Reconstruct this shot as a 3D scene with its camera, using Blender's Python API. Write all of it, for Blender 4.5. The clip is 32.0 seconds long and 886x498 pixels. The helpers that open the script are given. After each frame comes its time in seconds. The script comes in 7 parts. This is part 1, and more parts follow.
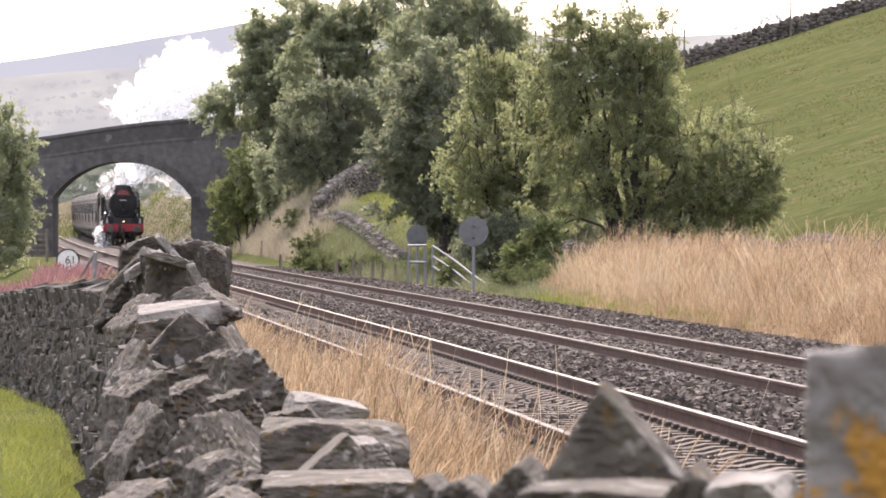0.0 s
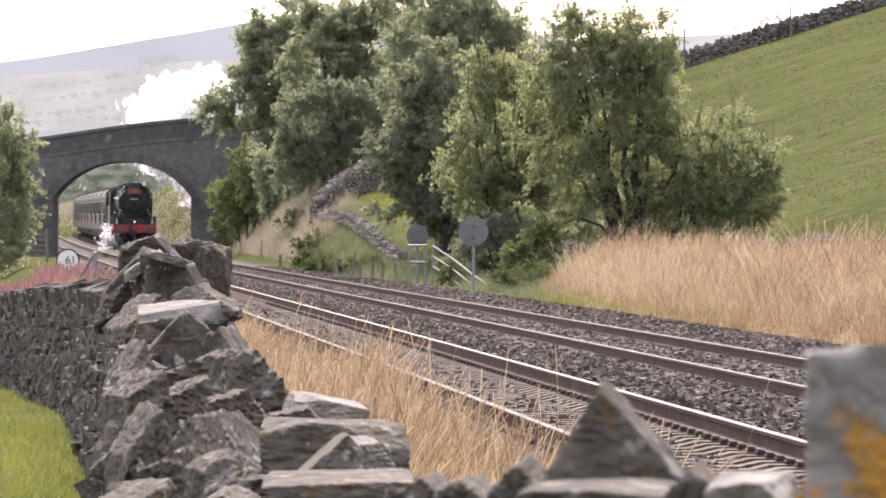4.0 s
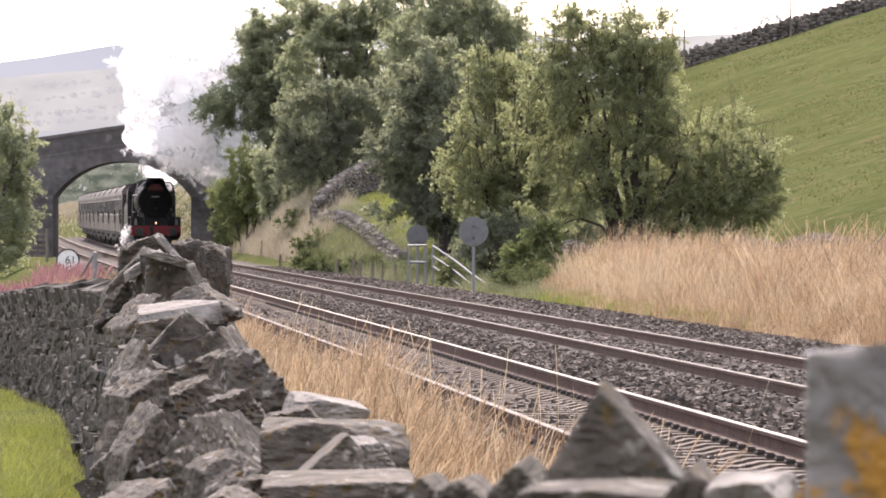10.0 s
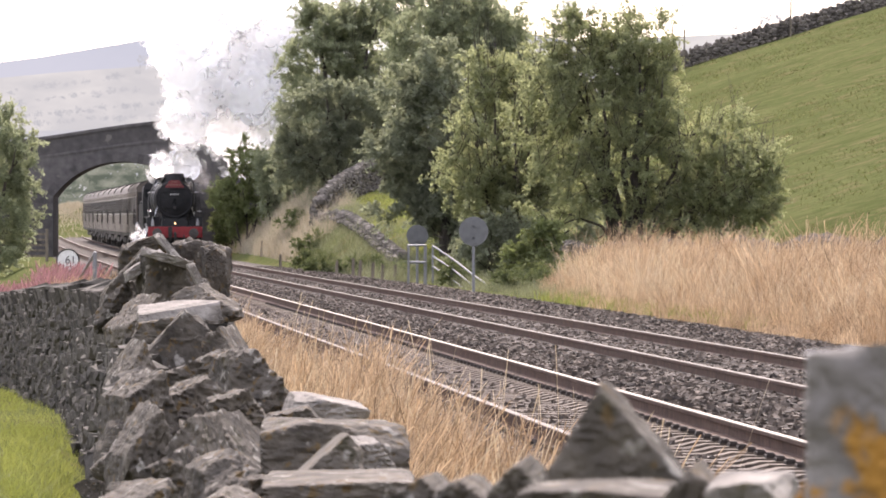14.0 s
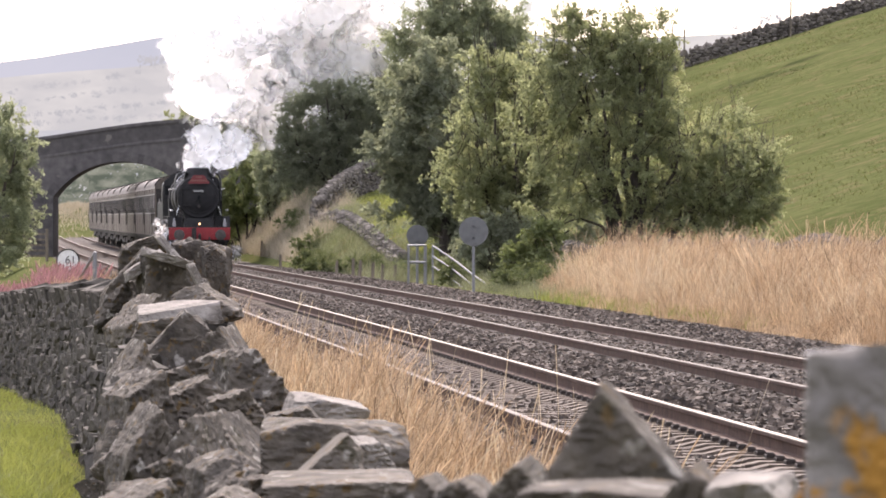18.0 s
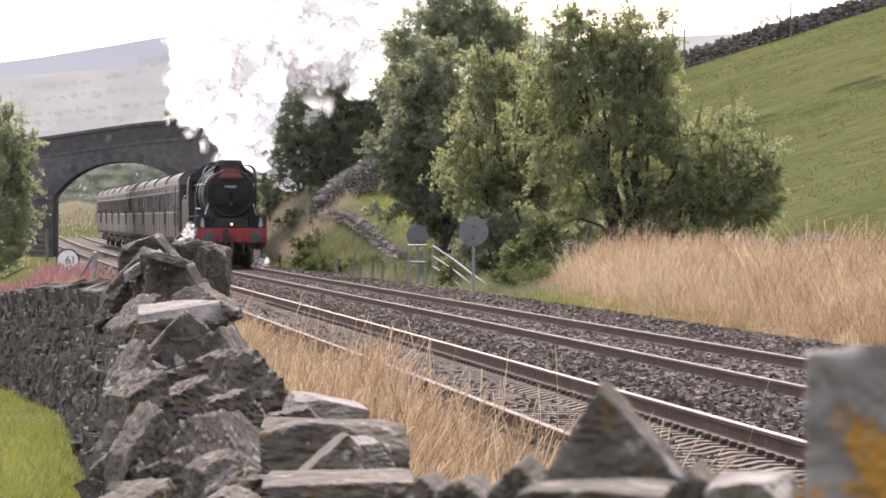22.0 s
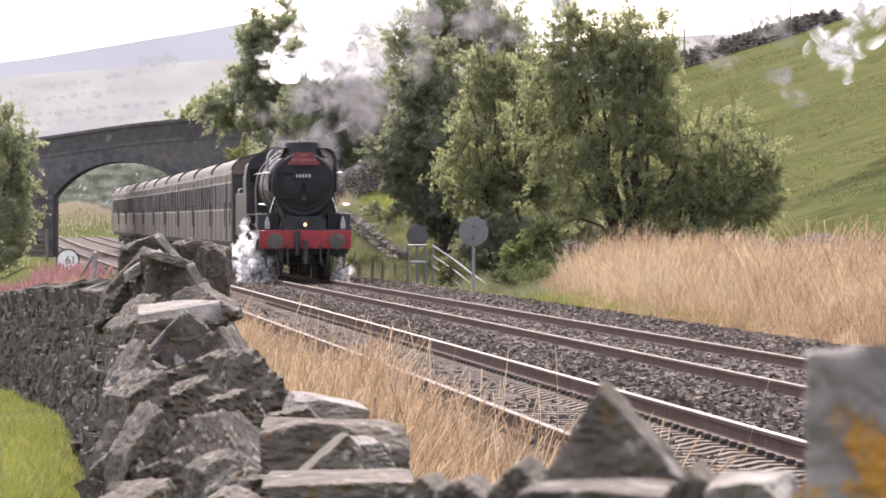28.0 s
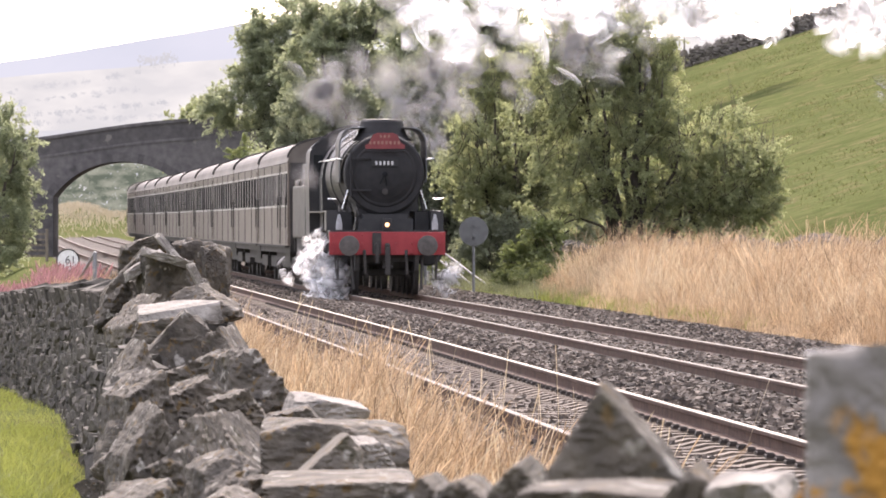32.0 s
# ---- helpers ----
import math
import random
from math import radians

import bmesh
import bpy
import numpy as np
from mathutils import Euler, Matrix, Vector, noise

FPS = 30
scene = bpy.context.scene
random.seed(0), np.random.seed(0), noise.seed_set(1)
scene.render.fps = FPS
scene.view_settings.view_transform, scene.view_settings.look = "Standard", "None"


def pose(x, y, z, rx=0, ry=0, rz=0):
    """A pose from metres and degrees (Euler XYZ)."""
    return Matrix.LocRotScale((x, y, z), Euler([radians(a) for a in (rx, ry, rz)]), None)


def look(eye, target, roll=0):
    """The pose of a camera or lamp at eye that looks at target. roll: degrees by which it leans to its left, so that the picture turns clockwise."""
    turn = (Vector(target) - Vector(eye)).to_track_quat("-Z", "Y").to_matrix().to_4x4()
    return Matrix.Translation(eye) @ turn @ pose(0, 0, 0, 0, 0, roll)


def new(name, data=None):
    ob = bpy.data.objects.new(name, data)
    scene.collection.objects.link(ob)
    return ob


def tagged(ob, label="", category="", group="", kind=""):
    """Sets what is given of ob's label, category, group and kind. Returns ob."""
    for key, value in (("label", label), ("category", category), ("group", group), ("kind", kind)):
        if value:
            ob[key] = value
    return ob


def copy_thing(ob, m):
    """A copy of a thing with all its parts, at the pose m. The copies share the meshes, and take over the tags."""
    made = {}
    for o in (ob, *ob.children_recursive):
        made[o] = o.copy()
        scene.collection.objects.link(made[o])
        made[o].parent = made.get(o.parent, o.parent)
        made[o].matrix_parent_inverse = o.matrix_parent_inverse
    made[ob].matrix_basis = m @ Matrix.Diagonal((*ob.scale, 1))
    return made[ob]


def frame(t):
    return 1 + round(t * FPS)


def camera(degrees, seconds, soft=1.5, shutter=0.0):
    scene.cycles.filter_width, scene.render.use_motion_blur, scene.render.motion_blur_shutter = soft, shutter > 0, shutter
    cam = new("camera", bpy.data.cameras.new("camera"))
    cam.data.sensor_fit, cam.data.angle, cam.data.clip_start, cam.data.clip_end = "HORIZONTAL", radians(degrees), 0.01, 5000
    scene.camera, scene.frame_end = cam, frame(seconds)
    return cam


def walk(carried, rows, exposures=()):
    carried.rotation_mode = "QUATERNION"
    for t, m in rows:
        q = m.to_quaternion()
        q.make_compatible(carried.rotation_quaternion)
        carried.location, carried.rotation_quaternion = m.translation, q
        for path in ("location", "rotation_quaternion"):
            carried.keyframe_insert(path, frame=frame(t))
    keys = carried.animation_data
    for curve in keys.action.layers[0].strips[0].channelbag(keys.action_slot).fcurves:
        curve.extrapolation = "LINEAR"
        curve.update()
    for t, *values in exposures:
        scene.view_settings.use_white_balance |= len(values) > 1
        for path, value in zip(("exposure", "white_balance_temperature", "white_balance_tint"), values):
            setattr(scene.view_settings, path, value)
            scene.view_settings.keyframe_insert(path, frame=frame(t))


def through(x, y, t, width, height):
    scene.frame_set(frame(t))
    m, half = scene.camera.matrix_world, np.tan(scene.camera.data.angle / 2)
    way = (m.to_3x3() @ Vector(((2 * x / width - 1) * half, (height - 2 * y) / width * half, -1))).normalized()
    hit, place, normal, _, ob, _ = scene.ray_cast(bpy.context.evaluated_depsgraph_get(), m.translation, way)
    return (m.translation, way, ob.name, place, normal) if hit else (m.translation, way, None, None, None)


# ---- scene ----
cam = camera(7.4762, 32.0, soft=1.8)
cam.data.dof.use_dof = True
cam.data.dof.focus_distance = 80.0
cam.data.dof.aperture_fstop = 56.0
EYE = (0.0, 0.0, 1.537)
walk(cam, [(0.0, pose(*EYE, 90 - 0.1838, 0, 0)), (32.0, pose(*EYE, 90 - 0.1838, 0, 0))], exposures=[(0.0, 0.54, 6800, 24), (12.0, 0.54, 6800, 24), (18.0, 0.48, 6800, 24), (22.0, 0.40, 6800, 24), (25.0, 0.36, 6800, 24), (27.0, 0.48, 6800, 24), (29.0, 0.66, 6800, 24), (30.0, 0.60, 6800, 24), (31.0, 0.66, 6800, 24), (32.0, 0.78, 6800, 24)])

# ---- world, sun ----
SUN_TO = Vector((-0.03, 0.78, 0.62)).normalized()
world = bpy.data.worlds.new("world")
scene.world = world
world.use_nodes = True
wn, wl = world.node_tree.nodes, world.node_tree.links
sky = wn.new("ShaderNodeTexSky")
sky.sky_type = "NISHITA"
sky.sun_disc = False
sky.sun_elevation = math.asin(SUN_TO.z)
sky.sun_rotation = math.atan2(SUN_TO.x, SUN_TO.y)
sky.air_density, sky.dust_density, sky.ozone_density = 1.0, 1.5, 1.0
wn["Background"].inputs["Strength"].default_value = 0.225
haze = wn.new("ShaderNodeMix")  # thin bright overcast veiling the blue
haze.data_type = "RGBA"
haze.inputs[0].default_value = 0.6
haze.inputs[7].default_value = (6.2, 6.6, 7.2, 1)
wl.new(sky.outputs["Color"], haze.inputs[6])
wl.new(haze.outputs[2], wn["Background"].inputs["Color"])

sun_data = bpy.data.lights.new("sun", "SUN")
sun_data.energy, sun_data.angle, sun_data.color = 4.4, radians(2.0), (1.0, 0.94, 0.85)
sun = new("sun", sun_data)
sun.matrix_world = look(SUN_TO * 60, (0, 0, 0))


# ---- materials ----
def shade(name, low, high, scale=4.0, rough=0.85, bump=0.3, bump_scale=None, metal=0.0, detail=8.0,
          spots=None, spot_scale=6.0, spot_at=0.62, island=0.0, obrand=0.0, translucent=0.0, spec=0.3, stretch=(1, 1, 1), distance=0.02, thin_tint=(1.9, 1.85, 1.3)):
    """A surface mottled at two scales between two colours, with optional stains and per-piece variation."""
    m = bpy.data.materials.new(name)
    m.use_nodes = True
    n, l = m.node_tree.nodes, m.node_tree.links
    b = n["Principled BSDF"]
    b.inputs["Metallic"].default_value = metal
    b.inputs["Specular IOR Level"].default_value = spec
    co = n.new("ShaderNodeTexCoord")
    mp = n.new("ShaderNodeMapping")
    mp.inputs["Scale"].default_value = stretch
    l.new(co.outputs["Object"], mp.inputs["Vector"])
    t1 = n.new("ShaderNodeTexNoise")
    t1.inputs["Scale"].default_value, t1.inputs["Detail"].default_value = scale, detail
    l.new(mp.outputs["Vector"], t1.inputs["Vector"])
    t2 = n.new("ShaderNodeTexNoise")
    t2.inputs["Scale"].default_value, t2.inputs["Detail"].default_value = scale * 0.17, 3
    l.new(mp.outputs["Vector"], t2.inputs["Vector"])
    add = n.new("ShaderNodeMath")
    add.operation = "MULTIPLY_ADD"
    add.inputs[1].default_value = 0.6
    l.new(t1.outputs["Fac"], add.inputs[0])
    half = n.new("ShaderNodeMath")
    half.operation = "MULTIPLY"
    half.inputs[1].default_value = 0.4
    l.new(t2.outputs["Fac"], half.inputs[0])
    l.new(half.outputs[0], add.inputs[2])
    fac = add.outputs[0]
    ramp = n.new("ShaderNodeValToRGB")
    ramp.color_ramp.elements[0].position, ramp.color_ramp.elements[1].position = 0.36, 0.66
    ramp.color_ramp.elements[0].color, ramp.color_ramp.elements[1].color = (*low, 1), (*high, 1)
    l.new(fac, ramp.inputs["Fac"])
    colour = ramp.outputs["Color"]
    if island or obrand:
        if island:
            src = n.new("ShaderNodeNewGeometry").outputs["Random Per Island"]
        else:
            src = n.new("ShaderNodeObjectInfo").outputs["Random"]
        amt = island or obrand
        r2 = n.new("ShaderNodeMapRange")
        r2.inputs["To Min"].default_value, r2.inputs["To Max"].default_value = 1 - amt, 1 + amt
        l.new(src, r2.inputs["Value"])
        mul = n.new("ShaderNodeVectorMath")
        mul.operation = "SCALE"
        l.new(colour, mul.inputs[0])
        l.new(r2.outputs["Result"], mul.inputs["Scale"])
        colour = mul.outputs["Vector"]
    for k, sp in enumerate(spots or ()):
        st = n.new("ShaderNodeTexNoise")
        st.inputs["Scale"].default_value, st.inputs["Detail"].default_value = spot_scale * (1 + 0.7 * k), 6
        off = n.new("ShaderNodeMapping")
        off.inputs["Location"].default_value = (3.1 * k + 1.7, 5.3 * k, 2.2)
        l.new(co.outputs["Object"], off.inputs["Vector"])
        l.new(off.outputs["Vector"], st.inputs["Vector"])
        sr = n.new("ShaderNodeValToRGB")
        sr.color_ramp.elements[0].position, sr.color_ramp.elements[1].position = spot_at, spot_at + 0.05
        l.new(st.outputs["Fac"], sr.inputs["Fac"])
        mx = n.new("ShaderNodeMix")
        mx.data_type = "RGBA"
        l.new(sr.outputs["Color"], mx.inputs[0])
        l.new(colour, mx.inputs[6])
        mx.inputs[7].default_value = (*sp, 1)
        colour = mx.outputs[2]
    l.new(colour, b.inputs["Base Color"])
    b.inputs["Roughness"].default_value = rough
    if rough < 0.7:
        rr = n.new("ShaderNodeMapRange")
        rr.inputs["To Min"].default_value, rr.inputs["To Max"].default_value = max(0.05, rough - 0.15), rough + 0.2
        l.new(t1.outputs["Fac"], rr.inputs["Value"])
        l.new(rr.outputs["Result"], b.inputs["Roughness"])
    if bump:
        t3 = n.new("ShaderNodeTexNoise")
        t3.inputs["Scale"].default_value, t3.inputs["Detail"].default_value = bump_scale or scale * 3, 8
        l.new(mp.outputs["Vector"], t3.inputs["Vector"])
        bp = n.new("ShaderNodeBump")
        bp.inputs["Strength"].default_value, bp.inputs["Distance"].default_value = bump, distance
        l.new(t3.outputs["Fac"], bp.inputs["Height"])
        l.new(bp.outputs["Normal"], b.inputs["Normal"])
    if translucent:
        tr = n.new("ShaderNodeBsdfTranslucent")
        thin = n.new("ShaderNodeVectorMath")  # light let through
        thin.operation = "MULTIPLY"
        thin.inputs[1].default_value = thin_tint
        l.new(colour, thin.inputs[0])
        l.new(thin.outputs["Vector"], tr.inputs["Color"])
        ms = n.new("ShaderNodeMixShader")
        ms.inputs["Fac"].default_value = translucent
        l.new(b.outputs["BSDF"], ms.inputs[1])
        l.new(tr.outputs["BSDF"], ms.inputs[2])
        l.new(ms.outputs["Shader"], n["Material Output"].inputs["Surface"])
    return m


def glow(name, colour, strength):
    m = bpy.data.materials.new(name)
    m.use_nodes = True
    b = m.node_tree.nodes["Principled BSDF"]
    b.inputs["Base Color"].default_value = (*colour, 1)
    b.inputs["Emission Color"].default_value = (*colour, 1)
    b.inputs["Emission Strength"].default_value = strength
    return m


LIMESTONE = shade("limestone", (0.036, 0.031, 0.025), (0.135, 0.116, 0.092), 18, 0.9, 0.65, 45, spots=[(0.058, 0.051, 0.032), (0.27, 0.25, 0.215), (0.115, 0.078, 0.036)], spot_scale=13, spot_at=0.60, obrand=0.25)
LIMESTONE_LICHEN = shade("limestone_lichen", (0.085, 0.077, 0.067), (0.25, 0.23, 0.205), 15, 0.9, 0.8, 40, spots=[(0.36, 0.35, 0.33), (0.33, 0.165, 0.03)], spot_scale=13, spot_at=0.545)
# limestone with sunlight put into its colour, for bright slab tops and rims
LIMESTONE_PALE_LIT = shade("limestone_pale_lit", (0.16, 0.143, 0.122), (0.35, 0.32, 0.28), 12, 0.9, 0.8, 40, spots=[(0.12, 0.11, 0.10)], spot_scale=8, spot_at=0.6)
# rubble lifted paler for the far walls: distance haze put into its colour
FIELD_STONE_HAZED = shade("field_wall_stone_hazed", (0.075, 0.066, 0.056), (0.20, 0.18, 0.155), 9, 0.92, 0.6, 28, spots=[(0.27, 0.25, 0.225)], spot_scale=5, spot_at=0.64, island=0.4)
LIMESTONE_RUBBLE = shade("limestone_rubble", (0.034, 0.030, 0.024), (0.125, 0.112, 0.094), 9, 0.92, 0.6, 28, spots=[(0.19, 0.175, 0.155)], spot_scale=5, spot_at=0.66, island=0.45)
DARK_GRITSTONE = shade("dark_gritstone", (0.075, 0.070, 0.070), (0.14, 0.13, 0.125), 3, 0.92, 0.5, 14, spots=[(0.18, 0.165, 0.15)], spot_scale=1.5, spot_at=0.66, obrand=0.25)
BALLAST = shade("ballast_stone", (0.040, 0.031, 0.024), (0.150, 0.120, 0.094), 14, 0.85, 0.4, 40, island=0.7)
BALLAST_BED = shade("ballast_bed", (0.03, 0.024, 0.02), (0.12, 0.098, 0.08), 22, 0.95, 1.0, 18, distance=0.06)
RAIL_SIDE = shade("rusted_rail", (0.055, 0.030, 0.020), (0.13, 0.075, 0.05), 10, 0.85, 0.3, metal=0.0)
RAIL_HEAD = shade("polished_rail", (0.10, 0.088, 0.075), (0.18, 0.16, 0.138), 10, 0.66, 0.05, metal=1.0, stretch=(1, 1, 1))
RAIL_DULL = shade("dull_rail_head", (0.12, 0.098, 0.08), (0.20, 0.165, 0.135), 10, 0.75, 0.05, metal=0.0, spec=0.25)
SLEEPER = shade("concrete_sleeper", (0.10, 0.078, 0.06), (0.20, 0.16, 0.125), 12, 0.9, 0.5, obrand=0.2)
CLIP = shade("rail_clip", (0.03, 0.025, 0.02), (0.08, 0.06, 0.05), 20, 0.7, 0.2)
TURF = shade("turf", (0.074, 0.086, 0.032), (0.128, 0.138, 0.058), 1.6, 0.95, 0.6, 25, spots=[(0.138, 0.126, 0.062), (0.082, 0.100, 0.036)], spot_scale=0.8, spot_at=0.55, distance=0.05, spec=0.0)
BLADE_GREEN = shade("grass_green", (0.13, 0.155, 0.038), (0.24, 0.26, 0.085), 0.7, 0.7, 0, island=0.4, translucent=0.35, thin_tint=(1.3, 1.3, 1.0))
BLADE_PASTURE = shade("grass_pasture", (0.098, 0.110, 0.040), (0.165, 0.170, 0.072), 0.3, 0.9, 0, island=0.35, translucent=0.25, spec=0.05, thin_tint=(1.2, 1.2, 1.0))
BLADE_DRY = shade("grass_dry", (0.25, 0.165, 0.095), (0.56, 0.43, 0.29), 1.3, 0.8, 0, island=0.55, translucent=0.35, thin_tint=(1.12, 1.08, 1.0))
BLADE_PINK = shade("grass_pink", (0.26, 0.12, 0.125), (0.38, 0.21, 0.205), 0.7, 0.8, 0, island=0.3, translucent=0.3, thin_tint=(1.0, 1.0, 1.0))
BARK = shade("bark", (0.035, 0.03, 0.025), (0.10, 0.085, 0.07), 6, 0.9, 0.6, stretch=(1, 1, 0.2))
LEAF_ASH = shade("leaf_ash", (0.19, 0.208, 0.148), (0.29, 0.31, 0.22), 0.5, 0.75, 0, island=0.18, translucent=0.6, spec=0.12, thin_tint=(1.72, 1.74, 1.45))
LEAF_DARK = shade("leaf_dark", (0.16, 0.175, 0.134), (0.24, 0.255, 0.19), 0.5, 0.75, 0, island=0.2, translucent=0.57, spec=0.12, thin_tint=(1.65, 1.67, 1.38))
LEAF_WILLOW = shade("leaf_willow", (0.185, 0.205, 0.125), (0.295, 0.31, 0.20), 0.5, 0.75, 0, island=0.25, translucent=0.6, spec=0.12, thin_tint=(1.72, 1.72, 1.35))
LEAF_LIGHT = shade("leaf_light", (0.13, 0.155, 0.07), (0.21, 0.235, 0.115), 0.8, 0.6, 0, island=0.25, translucent=0.42, thin_tint=(1.6, 1.6, 1.2))
LOCO_BLACK = shade("loco_black", (0.014, 0.014, 0.015), (0.032, 0.031, 0.030), 5, 0.5, 0.08, 30, spec=0.35, spots=[(0.045, 0.042, 0.04)], spot_scale=2)
SMOKEBOX = shade("smokebox_black", (0.012, 0.012, 0.013), (0.026, 0.025, 0.025), 6, 0.65, 0.12, 40, spec=0.25)
LOCO_RED = shade("buffer_beam_red", (0.22, 0.022, 0.026), (0.31, 0.04, 0.042), 4, 0.5, 0.05, spots=[(0.20, 0.03, 0.032)], spot_scale=3)
BOARD_RED = shade("headboard_red", (0.15, 0.03, 0.032), (0.21, 0.05, 0.05), 5, 0.5, 0.05)
BUFFER_STEEL = shade("buffer_steel", (0.05, 0.045, 0.04), (0.12, 0.105, 0.095), 8, 0.6, 0.2)
CHROME = shade("bright_steel", (0.6, 0.6, 0.6), (0.8, 0.8, 0.8), 10, 0.25, 0.02, metal=1.0)
COACH_SIDE = shade("coach_maroon", (0.115, 0.090, 0.074), (0.18, 0.150, 0.124), 2.5, 0.5, 0.03, spec=0.2)
COACH_ROOF = shade("coach_roof", (0.07, 0.058, 0.048), (0.15, 0.13, 0.11), 1.5, 0.6, 0.1, spots=[(0.10, 0.09, 0.08)], spot_scale=1.2)
UNDERFRAME = shade("underframe", (0.026, 0.024, 0.022), (0.06, 0.054, 0.049), 6, 0.7, 0.2)
GLASS_DARK = shade("dark_glass", (0.014, 0.015, 0.016), (0.028, 0.029, 0.03), 3, 0.5, 0, spec=0.0)
WHITE_PAINT = shade("white_paint", (0.62, 0.62, 0.60), (0.80, 0.80, 0.78), 12, 0.5, 0.05)
GREY_METAL = shade("galvanised_steel", (0.17, 0.175, 0.18), (0.27, 0.275, 0.28), 9, 0.6, 0.08, metal=0.2)
SIGN_BACK = shade("sign_grey", (0.12, 0.125, 0.125), (0.175, 0.18, 0.18), 6, 0.6, 0.05)
SIGN_PALE = shade("number_white", (0.40, 0.40, 0.39), (0.5, 0.5, 0.48), 12, 0.5, 0)
SIGN_BLACK = shade("sign_black", (0.01, 0.01, 0.01), (0.02, 0.02, 0.02), 6, 0.5, 0)
OLD_WOOD = shade("weathered_wood", (0.10, 0.085, 0.065), (0.26, 0.22, 0.17), 7, 0.9, 0.5, stretch=(1, 1, 0.2))
LAMP_WHITE = shade("lamp_white", (0.22, 0.22, 0.22), (0.34, 0.34, 0.34), 8, 0.6, 0)
LAMP_GLOW = glow("lamp_glow", (1.0, 0.55, 0.25), 2.2)


# ---- mesh tools ----
def numbers(verts, faces_flat, sizes, name, smooth=False):
    """A mesh from arrays: vertices, flat corner indices, corners per face."""
    me = bpy.data.meshes.new(name)
    verts = np.asarray(verts, dtype=np.float32).reshape(-1, 3)
    idx = np.asarray(faces_flat, dtype=np.int32).ravel()
    sz = np.asarray(sizes, dtype=np.int32).ravel()
    me.vertices.add(len(verts))
    me.vertices.foreach_set("co", verts.ravel())
    me.loops.add(len(idx))
    me.loops.foreach_set("vertex_index", idx)
    me.polygons.add(len(sz))
    me.polygons.foreach_set("loop_start", np.concatenate(([0], np.cumsum(sz)[:-1])).astype(np.int32))
    me.polygons.foreach_set("use_smooth", np.full(len(sz), smooth))
    me.update(calc_edges=True)
    me.validate()
    return me


def arrays_object(name, verts, faces, material, parent=None, smooth=False):
    """An object from a vertex array and an (n, k) face array."""
    faces = np.asarray(faces)
    me = numbers(verts, faces, np.full(len(faces), faces.shape[1]), name, smooth)
    me.materials.append(material)
    ob = new(name, me)
    ob.parent = parent
    return ob


def part(name, bm, material, parent=None, label="", smooth=False):
    """One bmesh as one mesh object."""
    me = bpy.data.meshes.new(name)
    if smooth:
        for fc in bm.faces:
            fc.smooth = True
    bm.to_mesh(me)
    bm.free()
    me.materials.append(material)
    ob = new(name, me)
    ob.parent = parent
    if label:
        ob["label"] = label
    return ob


def thing(name, m, label, category, group="", kind=""):
    ob = new(name)
    ob.matrix_basis = m
    return tagged(ob, label, category, group, kind)


def box(bm, x0, x1, y0, y1, z0, z1, bevel=0.0):
    vs = [bm.verts.new((x, y, z)) for x in (x0, x1) for y in (y0, y1) for z in (z0, z1)]
    fs = [bm.faces.new([vs[i] for i in q]) for q in ((0, 1, 3, 2), (4, 6, 7, 5), (0, 4, 5, 1), (2, 3, 7, 6), (0, 2, 6, 4), (1, 5, 7, 3))]
    if bevel:
        es = list({e for fc in fs for e in fc.edges})
        bmesh.ops.bevel(bm, geom=es, offset=bevel, segments=2, affect="EDGES", profile=0.7)
    return bm


def boxes(*dims, bevel=0.0):
    bm = bmesh.new()
    for d in dims:
        box(bm, *d, bevel=bevel)
    return bm


def tube(bm, p, q, r0, r1=None, n=10, caps=True):
    """A tapered round bar from p to q."""
    p, q = Vector(p), Vector(q)
    r1 = r0 if r1 is None else r1
    turn = (q - p).to_track_quat("Z", "Y").to_matrix()
    a, b = [], []
    for i in range(n):
        c = Vector((math.cos(2 * math.pi * i / n), math.sin(2 * math.pi * i / n), 0))
        a.append(bm.verts.new(p + turn @ (c * r0)))
        b.append(bm.verts.new(q + turn @ (c * r1)))
    for i in range(n):
        j = (i + 1) % n
        bm.faces.new((a[i], a[j], b[j], b[i]))
    if caps:
        bm.faces.new(a[::-1])
        bm.faces.new(b)
    return bm


def lathe(bm, axis_p, axis_d, profile, n=32):
    """A turned body: profile of (along, radius) round the axis."""
    p, d = Vector(axis_p), Vector(axis_d).normalized()
    turn = d.to_track_quat("Z", "Y").to_matrix()
    rings = []
    for s, r in profile:
        rings.append([bm.verts.new(p + d * s + turn @ Vector((math.cos(2 * math.pi * i / n) * r, math.sin(2 * math.pi * i / n) * r, 0))) for i in range(n)])
    for a, b in zip(rings, rings[1:]):
        for i in range(n):
            j = (i + 1) % n
            bm.faces.new((a[i], a[j], b[j], b[i]))
    bm.faces.new(rings[0][::-1])
    bm.faces.new(rings[-1])
    return bm


def extrude_xz(bm, outline, y0, y1):
    """A prism: outline of (x, z) between y0 and y1."""
    a = [bm.verts.new((x, y0, z)) for x, z in outline]
    b = [bm.verts.new((x, y1, z)) for x, z in outline]
    n = len(outline)
    for i in range(n):
        j = (i + 1) % n
        bm.faces.new((a[i], a[j], b[j], b[i]))
    bm.faces.new(a[::-1])
    bm.faces.new(b)
    bmesh.ops.recalc_face_normals(bm, faces=bm.faces[:])
    return bm


# ---- the line of the railway ----
TRACK = (8.1974, -0.058156, -2.918e-5, 2.834e-8)
K = 8 / 3  # metres of depth to a unit of the plan


